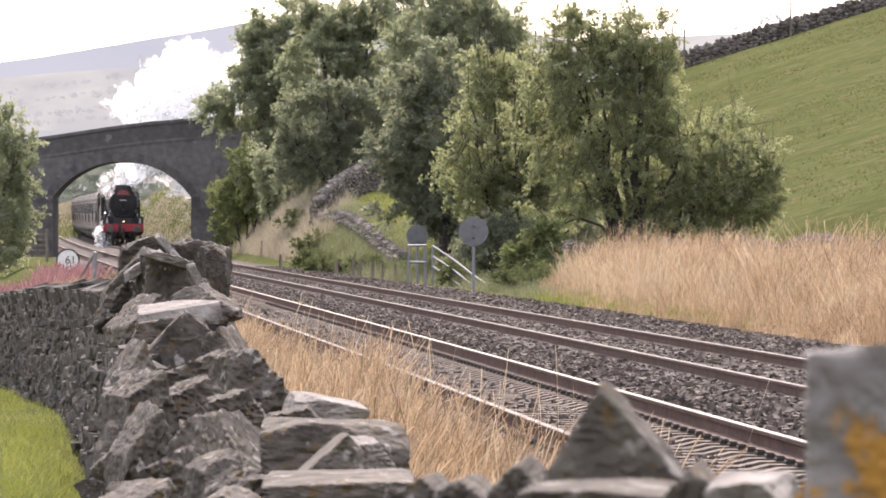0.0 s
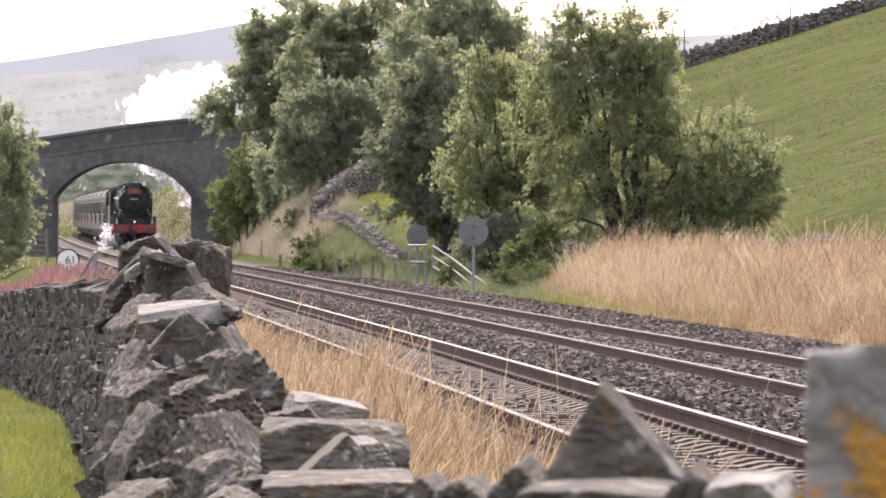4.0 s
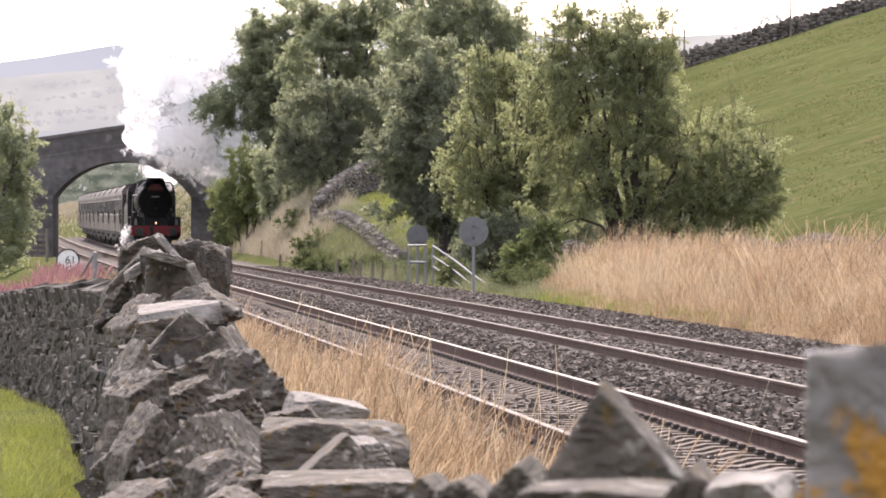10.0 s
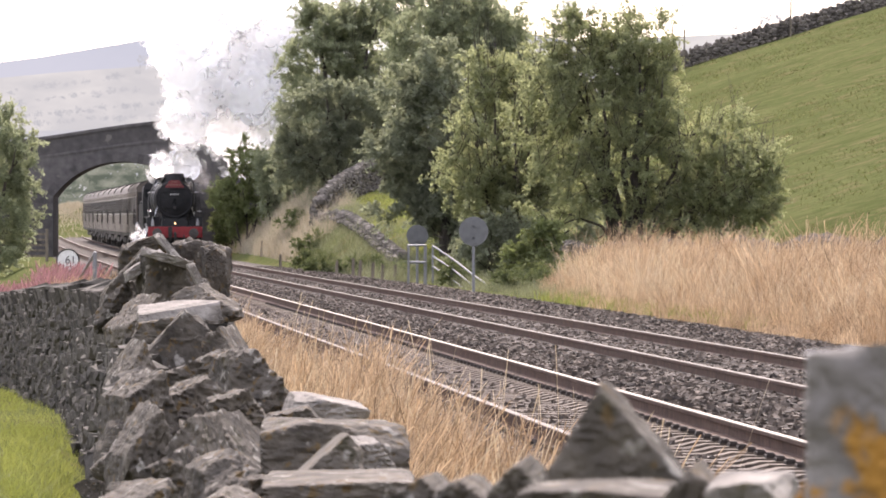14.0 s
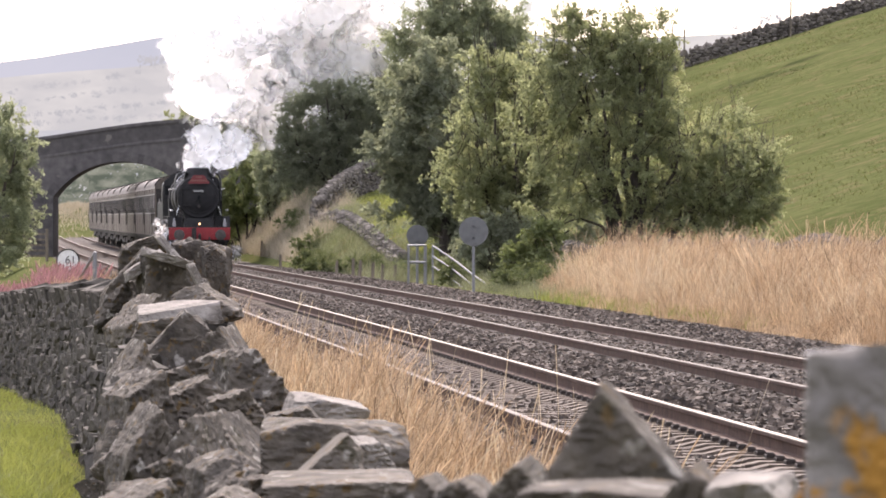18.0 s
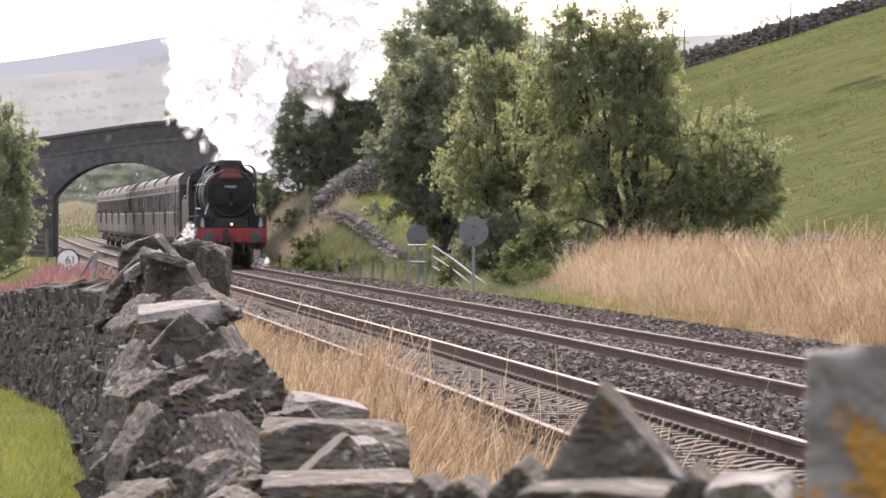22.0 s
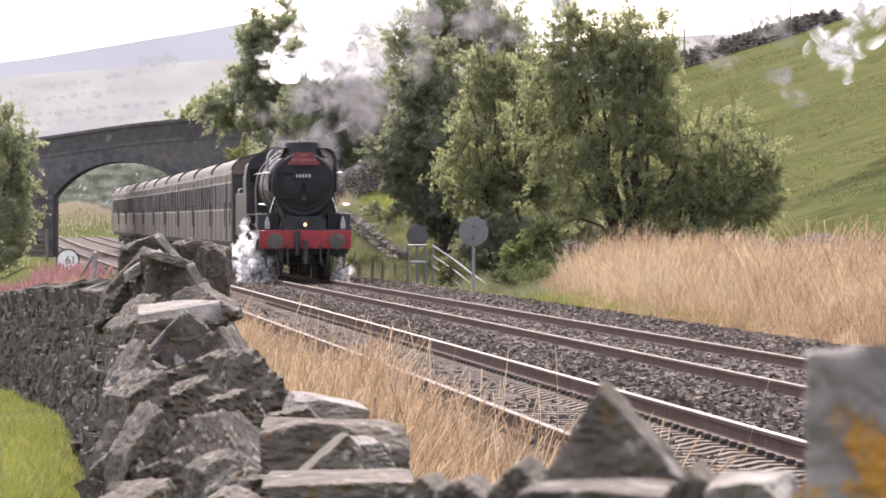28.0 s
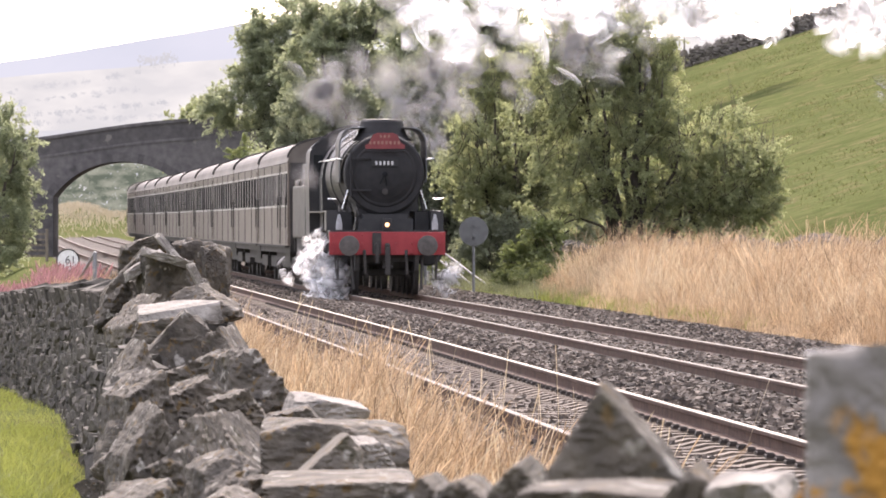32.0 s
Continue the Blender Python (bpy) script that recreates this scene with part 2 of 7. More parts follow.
def xc(y):
    """Centre of the far track at depth y."""
    return TRACK[0] + TRACK[1] * y + TRACK[2] * y * y + TRACK[3] * y ** 3


def slope_at(y):
    return TRACK[1] + 2 * TRACK[2] * y + 3 * TRACK[3] * y * y


def grade(y):
    """Height of the rails, which climb gently with depth."""
    return 2.763e-6 * np.maximum(y - 100.0, 0) ** 2


def on_track(y, u, z=0.0):
    """The point at depth y of the far track's centre, moved u sideways square to it."""
    s = slope_at(y)
    k = 1 / math.sqrt(1 + s * s)
    return Vector((xc(y) + u * k, y - u * s * k, z + float(grade(y))))


NEAR = -3.485


# ---- ground ----
def step(a, b, v):
    t = np.clip((v - a) / (b - a), 0, 1)
    return t * t * (3 - 2 * t)


def hill(x, y):
    """Pasture that climbs away to the crest with the boundary wall."""
    yy = np.minimum(y, 138.0) + 0.03 * np.maximum(y - 138.0, 0)
    steep = 1.3 + 0.30 * (x - 10) + 0.126 * (yy - 75)
    gentle = 0.75 + 0.02 * x + 0.12 * (np.minimum(yy, 118) - 90) + 0.05 * np.maximum(yy - 118, 0)
    w = step(1.0, 11.0, x)
    return np.maximum(w * steep + (1 - w) * gentle, 0.35)


def field_z(y):
    return np.interp(y / K, [-20, 5, 8.5, 13, 22, 30, 45, 80], [0.95, 0.80, 0.62, 0.36, -0.13, -0.40, -0.5, -0.5])


def ground_z(x, y):
    x, y = np.asarray(x, float), np.asarray(y, float)
    u = x - xc(y)
    lift, fz, y = grade(y), field_z(y), y / K
    bed = -0.22
    z = np.full(np.broadcast(x, y).shape, bed)
    # right of the line
    toe = np.interp(y, [0, 60, 75, 90, 100, 112, 130, 400], [9.0, 9.0, 7.0, 5.5, 3.7, 4.0, 5.0, 6.0])
    bank_w = np.interp(y, [0, 60, 75, 90, 100, 112, 130, 400], [3.0, 3.5, 4.0, 4.0, 3.0, 4.0, 7.0, 9.0])
    rise = step(toe - bank_w * 0.45, toe + bank_w * 0.55, u)
    verge = 0.28 * step(3.2, 8.0, u)
    z = np.where(u > 0, z + verge + rise * (hill(x, y) - bed - 0.28), z)
    z = z + np.where(u > 0, np.exp(-(((y - 137.5) / 6.0) ** 2)) * 1.6 * step(4.5, 7.5, u) * (1 - step(8.5, 12.0, u)), 0)
    # left of the line
    strip = 0.12 * step(5.2, 7.4, -u)
    left = step(7.7, 8.3, -u)
    zl = bed + strip + left * (fz - bed - 0.12)
    road = np.exp(-(((y - 136.0) / 14.0) ** 2)) * 5.6 * step(6.5, 13.0, -u)
    far = 2.0 * step(150, 300, y) * step(8, 40, -u)
    z = np.where(u <= 0, zl + road + far, z)
    # a knoll past the bend
    z = z + 3.0 * np.exp(-(((x + 36.0) / 5.5) ** 2) - ((y * K - 665.0) / 26.0) ** 2)
    # below the distant fells
    return z + np.minimum(lift, 2.0) - 0.02 * np.maximum(y - 330, 0) * K


def ground_sheet():
    ys = np.concatenate((np.arange(-12, 160, 1.6), np.arange(160, 460, 4.0), np.arange(460, 900, 20), np.arange(900, 4600, 300)))
    us = np.concatenate((np.arange(-900, -60, 60), np.arange(-60, -12, 3), np.arange(-12, 14, 0.4), np.arange(14, 60, 1.6), np.arange(60, 900, 60)))
    yy, uu = np.meshgrid(ys, us, indexing="ij")
    xx = uu + xc(np.minimum(yy, 800))
    zz = ground_z(xx, yy)
    rough = np.array([noise.noise((a * 0.35, b * 0.35, 0)) * 0.10 + noise.noise((a * 0.06, b * 0.06, 4)) * 0.35 for a, b in zip(xx.ravel(), yy.ravel())]).reshape(xx.shape)
    off = np.abs(uu + 1.75)
    zz = zz + rough * step(4.5, 12.0, off)
    v = np.stack((xx, yy, zz), -1).reshape(-1, 3)
    ny, nu = len(ys), len(us)
    i = np.arange((ny - 1) * nu).reshape(ny - 1, nu)[:, :-1].ravel()
    f = np.stack((i, i + 1, i + nu + 1, i + nu), -1)
    ob = arrays_object("ground", v, f, TURF, smooth=True)
    tagged(ob, "rough green pasture falling to the railway cutting", "ground", kind="structure")


ground_sheet()


# ---- railway ----
def ballast_bed():
    ys = np.arange(22, 640, 2.0)
    prof = [(-6.1, -0.30), (-5.5, -0.19), (-4.9, -0.15), (-4.6, -0.20), (-2.4, -0.20), (-2.1, -0.12), (-1.75, -0.10), (-1.2, -0.12), (1.4, -0.12), (2.2, -0.13), (3.2, -0.16), (3.9, -0.22), (4.4, -0.42)]
    v = []
    for y in ys:
        for u, z in prof:
            p = on_track(y, u, z + 0.02 * noise.noise((u * 2, y * 0.5, 0)))
            v.append(p[:])
    k = len(prof)
    i = np.arange((len(ys) - 1) * k).reshape(-1, k)[:, :-1].ravel()
    ob = arrays_object("track_bed", v, np.stack((i, i + 1, i + k + 1, i + k), -1), BALLAST_BED, smooth=True)
    tagged(ob, "grey-brown stone ballast bed under two railway tracks", "track bed", kind="structure")


ballast_bed()
RAIL_ENDS = (24.0, 624.0)


def sweep(u, z, outline, y0, y1, dy):
    """An outline of (across, up) drawn along the line at offset u."""
    ys = np.arange(y0, y1 + 0.01, dy)
    v = []
    for y in ys:
        s = slope_at(y)
        k = 1 / math.sqrt(1 + s * s)
        for a, b in outline:
            v.append((xc(y) + (u + a) * k, y - (u + a) * s * k, z + b + float(grade(y))))
    n = len(outline)
    f = []
    for r in range(len(ys) - 1):
        for j in range(n):
            f.append((r * n + j, r * n + (j + 1) % n, (r + 1) * n + (j + 1) % n, (r + 1) * n + j))
    return v, f


RAIL_FOOT = [(-0.07, -0.16), (0.07, -0.16), (0.07, -0.145), (0.010, -0.12), (0.010, -0.045), (0.034, -0.035), (0.034, -0.010), (-0.034, -0.010), (-0.034, -0.035), (-0.010, -0.045), (-0.010, -0.12), (-0.07, -0.145)]
RAIL_TOP = [(-0.034, -0.010), (0.034, -0.010), (0.033, -0.003), (0.024, 0.0), (-0.024, 0.0), (-0.033, -0.003)]
for which, centre, seat in (("near", NEAR, (0.0, 0.012)), ("far", 0.0, (0.0, 0.012))):
    track = thing("railway_track", Matrix.Identity(4), "railway track of steel rails on concrete sleepers in ballast", "railway track", "pair of railway tracks", "structure")
    for side, lift in ((-0.7525, seat[0]), (0.7525, seat[1])):
        bright = which == "near" and side > 0
        v, f = sweep(centre + side, lift, RAIL_FOOT, *RAIL_ENDS, 4.0)
        rail = arrays_object("rail", v, f, RAIL_SIDE, track)
        rail["label"] = "rust-brown rail web and foot"
        v, f = sweep(centre + side, lift, RAIL_TOP, *RAIL_ENDS, 4.0)
        head = arrays_object("rail_head", v, f, RAIL_HEAD if bright else RAIL_DULL, rail)
        head["label"] = "polished bright running surface" if bright else "dull brown running surface"
    bm = bmesh.new()
    extrude_xz(bm, [(-1.25, -0.30), (1.25, -0.30), (1.25, -0.165), (1.0, -0.150), (0.5, -0.150), (0.35, -0.185), (-0.35, -0.185), (-0.5, -0.150), (-1.0, -0.150), (-1.25, -0.165)], -0.13, 0.13)
    first = None
    clip_bm = bmesh.new()
    for sx in (-0.7525, 0.7525):
        for dx in (-0.10, 0.10):
            for dy in (-0.06, 0.06):
                tube(clip_bm, (sx + dx - 0.03, dy, -0.125), (sx + dx + 0.03, dy, -0.125), 0.016, n=6)
            box(clip_bm, sx + dx - 0.035, sx + dx + 0.035, -0.09, 0.09, -0.16, -0.125)
    y = 42.0
    count = 0
    sleeper_me = clip_me = None
    while y < 230:
        p = on_track(y, centre)
        m = pose(p.x, p.y, p.z - 0.005, 0, 0, math.degrees(math.atan(-slope_at(y))) + random.uniform(-0.6, 0.6))
        if sleeper_me is None:
            ob = part("sleeper", bm, SLEEPER, track)
            cl = part("rail_clips", clip_bm, CLIP, ob)
            sleeper_me, clip_me = ob.data, cl.data
        else:
            ob = new("sleeper", sleeper_me)
            ob.parent = track
            if y < 150:
                cl = new("rail_clips", clip_me)
                cl.parent = ob
        ob.matrix_basis = m
        y += 0.66 * math.cos(math.atan(slope_at(y)))


def rocks(count, place, size, seed, squash=0.75):
    """Arrays of small broken stones: eight-cornered lumps with uneven corners."""
    rng = np.random.default_rng(seed)
    base = np.array([(-1, -1, -1), (1, -1, -1), (1, 1, -1), (-1, 1, -1), (-1, -1, 1), (1, -1, 1), (1, 1, 1), (-1, 1, 1)], float) * 0.5
    c = place(rng, count)
    n = len(c)
    v = base[None] * rng.uniform(0.55, 1.15, (n, 8, 3)) * (size * rng.uniform(0.6, 1.5, (n, 1, 1))) * np.array([1, 1, squash])
    a, b = rng.uniform(0, 6.283, n), rng.uniform(-0.8, 0.8, n)
    ca, sa, cb, sb = np.cos(a)[:, None], np.sin(a)[:, None], np.cos(b)[:, None], np.sin(b)[:, None]
    x, y, z = v[..., 0], v[..., 1], v[..., 2]
    y, z = y * cb - z * sb, y * sb + z * cb
    x, y = x * ca - y * sa, x * sa + y * ca
    v = np.stack((x, y, z), -1) + c[:, None]
    q = np.array([(0, 3, 2, 1), (4, 5, 6, 7), (0, 1, 5, 4), (1, 2, 6, 5), (2, 3, 7, 6), (3, 0, 4, 7)])
    f = (q[None] + 8 * np.arange(n)[:, None, None]).reshape(-1, 4)
    return v.reshape(-1, 3), f


def bed_places(y0, y1):
    def place(rng, n):
        # thinner with depth
        y = y0 * (y1 / y0) ** rng.uniform(0, 1, n)
        u = rng.uniform(-5.7, 4.2, n)
        keep = np.ones(n, bool)
        for centre in (NEAR, 0.0):
            for r in (-0.7525, 0.7525):
                keep &= np.abs(u - centre - r) > 0.13
            keep &= ~((np.abs(u - centre) < 1.2) & (rng.uniform(0, 1, n) < (0.75 if centre else 0.15)))
        y, u = y[keep], u[keep]
        z = np.interp(u, [-6.1, -5.5, -4.9, -4.6, -2.4, -2.1, -1.75, -1.2, 1.4, 2.2, 3.2, 3.9, 4.4], [-0.30, -0.19, -0.15, -0.19, -0.19, -0.12, -0.10, -0.12, -0.12, -0.13, -0.16, -0.22, -0.42])
        inside = (np.abs(u) < 1.25) | (np.abs(u - NEAR) < 1.25)
        z = z - 0.02 * inside + rng.uniform(-0.02, 0.02, len(u))
        s = slope_at(y)
        k = 1 / np.sqrt(1 + s * s)
        return np.stack((xc(y) + u * k, y - u * s * k, z + grade(y)), -1)
    return place


v, f = rocks(140000, bed_places(42, 270), 0.055, 3)
tagged(arrays_object("ballast_stones", v, f, BALLAST), "loose broken grey-brown ballast stones", "ballast", kind="stuff")


# ---- stone arch bridge ----
def arch_bridge():
    yb = 357.0
    mid = on_track(yb, -1.75)
    turn = math.degrees(math.atan(-slope_at(yb)))
    root = thing("stone_bridge", pose(mid.x - 0.15, mid.y, 0, 0, 0, turn * 0.25), "dark soot-stained stone arch bridge over the railway", "bridge")
    half, spring, crown, depth = 3.62, 3.12, 5.0, 7.0

    def deck(x):
        # top of the parapet, falling away to one side
        return np.interp(x, [-12, -4.1, -1.0, 0.85, 3.2, 5.6, 7.0, 12], [5.3, 6.31, 6.78, 7.04, 7.25, 7.40, 7.44, 7.2])
    # segmental arch
    rise = crown - spring
    rad = (half * half + rise * rise) / (2 * rise)
    cz = crown - rad
    a0 = math.asin(half / rad)
    arc = [(rad * math.sin(a), cz + rad * math.cos(a)) for a in np.linspace(-a0, a0, 29)]
    top = [(x, float(deck(x)) - 1.0) for x in np.linspace(10.5, -10.5, 15)]
    body = bmesh.new()
    # spandrels as strips between arc and deck so that the opening is real
    for ya, yb2 in ((0.0, depth),):
        cols = [(-10.5, -1.0), (-7.0, -1.0), (-half - 0.001, -1.0)] + arc + [(half + 0.001, -1.0), (7.0, -1.0), (10.5, -1.0)]
        fr, bk = [], []
        for x, z in cols:
            t = float(deck(x)) - 1.0
            fr.append((body.verts.new((x, ya, z)), body.verts.new((x, ya, t))))
            bk.append((body.verts.new((x, yb2, z)), body.verts.new((x, yb2, t))))
        for i in range(len(cols) - 1):
            body.faces.new((fr[i][0], fr[i + 1][0], fr[i + 1][1], fr[i][1]))
            body.faces.new((bk[i + 1][0], bk[i][0], bk[i][1], bk[i + 1][1]))
            body.faces.new((fr[i][1], fr[i + 1][1], bk[i + 1][1], bk[i][1]))
            body.faces.new((fr[i + 1][0], fr[i][0], bk[i][0], bk[i + 1][0]))
        body.faces.new((fr[0][0], fr[0][1], bk[0][1], bk[0][0]))
        body.faces.new((fr[-1][1], fr[-1][0], bk[-1][0], bk[-1][1]))
    bmesh.ops.recalc_face_normals(body, faces=body.faces[:])
    part("spandrel", body, DARK_GRITSTONE, root)
    # ring of arch stones, slightly proud
    n = 27
    for i in range(n):
        t0, t1 = -a0 + 2 * a0 * (i + 0.03) / n, -a0 + 2 * a0 * (i + 0.97) / n
        bm = bmesh.new()
        o = rad + random.uniform(0.42, 0.5)
        quad = [(rad * math.sin(t0), cz + rad * math.cos(t0)), (rad * math.sin(t1), cz + rad * math.cos(t1)), (o * math.sin(t1), cz + o * math.cos(t1)), (o * math.sin(t0), cz + o * math.cos(t0))]
        extrude_xz(bm, quad, -0.05, 0.3)
        part("arch_stone", bm, DARK_GRITSTONE, root)
    # pier courses of squared stone
    for sx in (-1, 1):
        z = -0.4
        while z < spring - 0.1:
            hgt = random.uniform(0.28, 0.36)
            x = half
            while x < half + 1.9:
                w = random.uniform(0.4, 0.7)
                bm = bmesh.new()
                xa, xb = sorted((sx * (x + 0.012), sx * (x + w)))
                box(bm, xa, xb, -random.uniform(0.015, 0.05), 0.2, z, z + hgt - 0.015)
                part("brick", bm, DARK_GRITSTONE, root).name = "stone_block"
                x += w + 0.012
            z += hgt
    # string course and parapet with coping
    for face in (0.0, depth - 0.45):
        string, wall, cope = bmesh.new(), bmesh.new(), bmesh.new()
        xs = np.linspace(-10.5, 7.0, 19)
        for bmx, lo, hi, o in ((string, -1.12, -0.98, 0.04), (wall, -0.98, -0.16, -0.02), (cope, -0.16, 0.0, 0.06)):
            pr = [(x, float(deck(x)) + lo) for x in xs] + [(x, float(deck(x)) + hi) for x in xs[::-1]]
            a = [bmx.verts.new((x, face - o, z)) for x, z in pr]
            b = [bmx.verts.new((x, face + 0.45 + o, z)) for x, z in pr]
            m = len(xs)
            for i in range(m - 1):
                j, k2 = 2 * m - 1 - i, 2 * m - 2 - i
                bmx.faces.new((a[i], a[i + 1], a[k2], a[j]))
                bmx.faces.new((b[i + 1], b[i], b[j], b[k2]))
                bmx.faces.new((a[j], a[k2], b[k2], b[j]))
                bmx.faces.new((a[i + 1], a[i], b[i], b[i + 1]))
            bmx.faces.new((a[0], a[-1], b[-1], b[0]))
            bmx.faces.new((a[m], a[m - 1], b[m - 1], b[m]))
            bmesh.ops.recalc_face_normals(bmx, faces=bmx.faces[:])
        part("string_course", string, DARK_GRITSTONE, root)
        part("parapet", wall, DARK_GRITSTONE, root)
        part("coping", cope, DARK_GRITSTONE, root)
    # end pillar of the parapet
    part("pillar", boxes((6.95, 7.55, -0.12, 0.55, 5.3, 7.28), (6.88, 7.62, -0.18, 0.62, 7.28, 7.46), bevel=0.03), DARK_GRITSTONE, root)


arch_bridge()


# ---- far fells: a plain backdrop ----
def hazed_glow_material(name, low, high, strength, scale):
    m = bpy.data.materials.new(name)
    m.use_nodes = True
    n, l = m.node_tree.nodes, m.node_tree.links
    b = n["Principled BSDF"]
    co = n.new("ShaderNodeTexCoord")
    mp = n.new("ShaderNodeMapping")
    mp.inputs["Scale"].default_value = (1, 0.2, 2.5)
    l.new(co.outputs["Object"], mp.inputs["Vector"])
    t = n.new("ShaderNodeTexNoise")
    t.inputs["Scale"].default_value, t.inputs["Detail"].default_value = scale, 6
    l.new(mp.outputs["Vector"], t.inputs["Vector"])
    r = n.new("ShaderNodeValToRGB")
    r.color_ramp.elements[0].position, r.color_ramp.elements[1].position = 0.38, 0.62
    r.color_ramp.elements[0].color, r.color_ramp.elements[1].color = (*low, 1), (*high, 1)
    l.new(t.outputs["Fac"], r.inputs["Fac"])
    # no lamp lights this: the pale haze is painted in as emission
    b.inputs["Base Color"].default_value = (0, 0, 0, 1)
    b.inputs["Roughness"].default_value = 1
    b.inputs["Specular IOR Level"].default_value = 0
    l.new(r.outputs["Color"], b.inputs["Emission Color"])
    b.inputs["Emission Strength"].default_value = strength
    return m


def fell(name, label, y, height, x0, x1, material, seed, grow, depth=300):
    """A hillside facing the valley, its top line given by height(x)."""
    xs = np.linspace(x0 * grow, x1 * grow, 160)
    rows = 24
    v = []
    for r in range(rows):
        t = r / (rows - 1)
        for x in xs:
            h = height(x / grow) * grow + 1.2 * noise.noise((x * 0.02, seed, 0)) * t
            z = -90 + (h + 90) * t
            v.append((x, y + depth * t + 6 * noise.noise((x * 0.01, t * 5, seed)), z))
    k = len(xs)
    i = np.arange((rows - 1) * k).reshape(rows - 1, k)[:, :-1].ravel()
    ob = arrays_object(name, v, np.stack((i, i + 1, i + k + 1, i + k), -1), material, smooth=True)
    tagged(ob, label, "hills", kind="structure")


# hill colours already paled by distance, with the haze in them
FELL_FAR = hazed_glow_material("far_moor", (0.385, 0.43, 0.495), (0.435, 0.475, 0.535), 1.0, 0.006)
FELL_NEAR = hazed_glow_material("far_pasture", (0.43, 0.455, 0.46), (0.53, 0.55, 0.535), 1.0, 0.022)
FELL_VALLEY = hazed_glow_material("valley_side", (0.36, 0.395, 0.43), (0.44, 0.47, 0.49), 1.0, 0.03)
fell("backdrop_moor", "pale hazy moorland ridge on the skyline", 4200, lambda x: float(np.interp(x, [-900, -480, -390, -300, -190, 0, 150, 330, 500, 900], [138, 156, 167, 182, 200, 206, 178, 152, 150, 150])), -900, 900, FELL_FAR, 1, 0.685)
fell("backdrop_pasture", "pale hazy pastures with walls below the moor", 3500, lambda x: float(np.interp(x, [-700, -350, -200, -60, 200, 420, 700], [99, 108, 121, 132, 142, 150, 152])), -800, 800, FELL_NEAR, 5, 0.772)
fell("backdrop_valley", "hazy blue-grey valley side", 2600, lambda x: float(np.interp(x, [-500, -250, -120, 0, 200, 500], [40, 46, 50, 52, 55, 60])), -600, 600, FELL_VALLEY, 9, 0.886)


# tree belt glowing in a colour that holds the haze
FELL_WOOD = hazed_glow_material("hazy_wood", (0.085, 0.108, 0.085), (0.22, 0.245, 0.20), 1.0, 0.35)


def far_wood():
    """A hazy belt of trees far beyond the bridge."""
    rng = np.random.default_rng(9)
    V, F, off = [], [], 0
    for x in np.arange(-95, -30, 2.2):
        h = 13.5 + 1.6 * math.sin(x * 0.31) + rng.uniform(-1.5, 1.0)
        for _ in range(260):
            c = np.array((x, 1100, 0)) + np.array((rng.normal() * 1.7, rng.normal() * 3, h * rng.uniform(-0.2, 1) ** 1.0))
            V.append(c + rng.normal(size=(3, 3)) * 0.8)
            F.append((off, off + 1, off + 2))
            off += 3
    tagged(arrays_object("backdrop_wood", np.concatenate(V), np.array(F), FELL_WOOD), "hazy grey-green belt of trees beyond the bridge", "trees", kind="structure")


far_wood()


def far_trees():
    """Small hedgerow trees on the hazy pastures, far across the valley."""
    rng = np.random.default_rng(8)
    V, F, off = [], [], 0
    spots = [(-152, 82, 2.4), (-147, 82, 2.8), (-141, 83.5, 3.0), (150, 100, 2.2), (166, 103, 2.4), (172, 104, 2.0)]
    for x0, z0, tilt, n in ((-226, 66, 0.14, 16), (-222, 60, 0.12, 15), (-215, 54, 0.09, 16), (-210, 50, 0.06, 16)):
        for i in range(n):  # hedgerows
            x = x0 + i * 4.6 + rng.normal(0, 2.2)
            spots.append((x, z0 + (x - x0) * tilt + rng.normal(0, 0.4), rng.uniform(0.6, 1.9)))
    for x, z, r in spots:
        for _ in range(60):
            c = np.array((x, 3480, z + 5)) + rng.normal(size=3) * np.array((r * 0.8, r, r * 0.5))
            q = c + rng.normal(size=(3, 3)) * r * 0.3
            V.append(q)
            F.append((off, off + 1, off + 2))
            off += 3
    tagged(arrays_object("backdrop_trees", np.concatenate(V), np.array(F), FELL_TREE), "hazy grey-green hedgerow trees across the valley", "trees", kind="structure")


FELL_TREE = hazed_glow_material("far_trees", (0.345, 0.375, 0.395), (0.40, 0.425, 0.44), 1.0, 0.05)
far_trees()


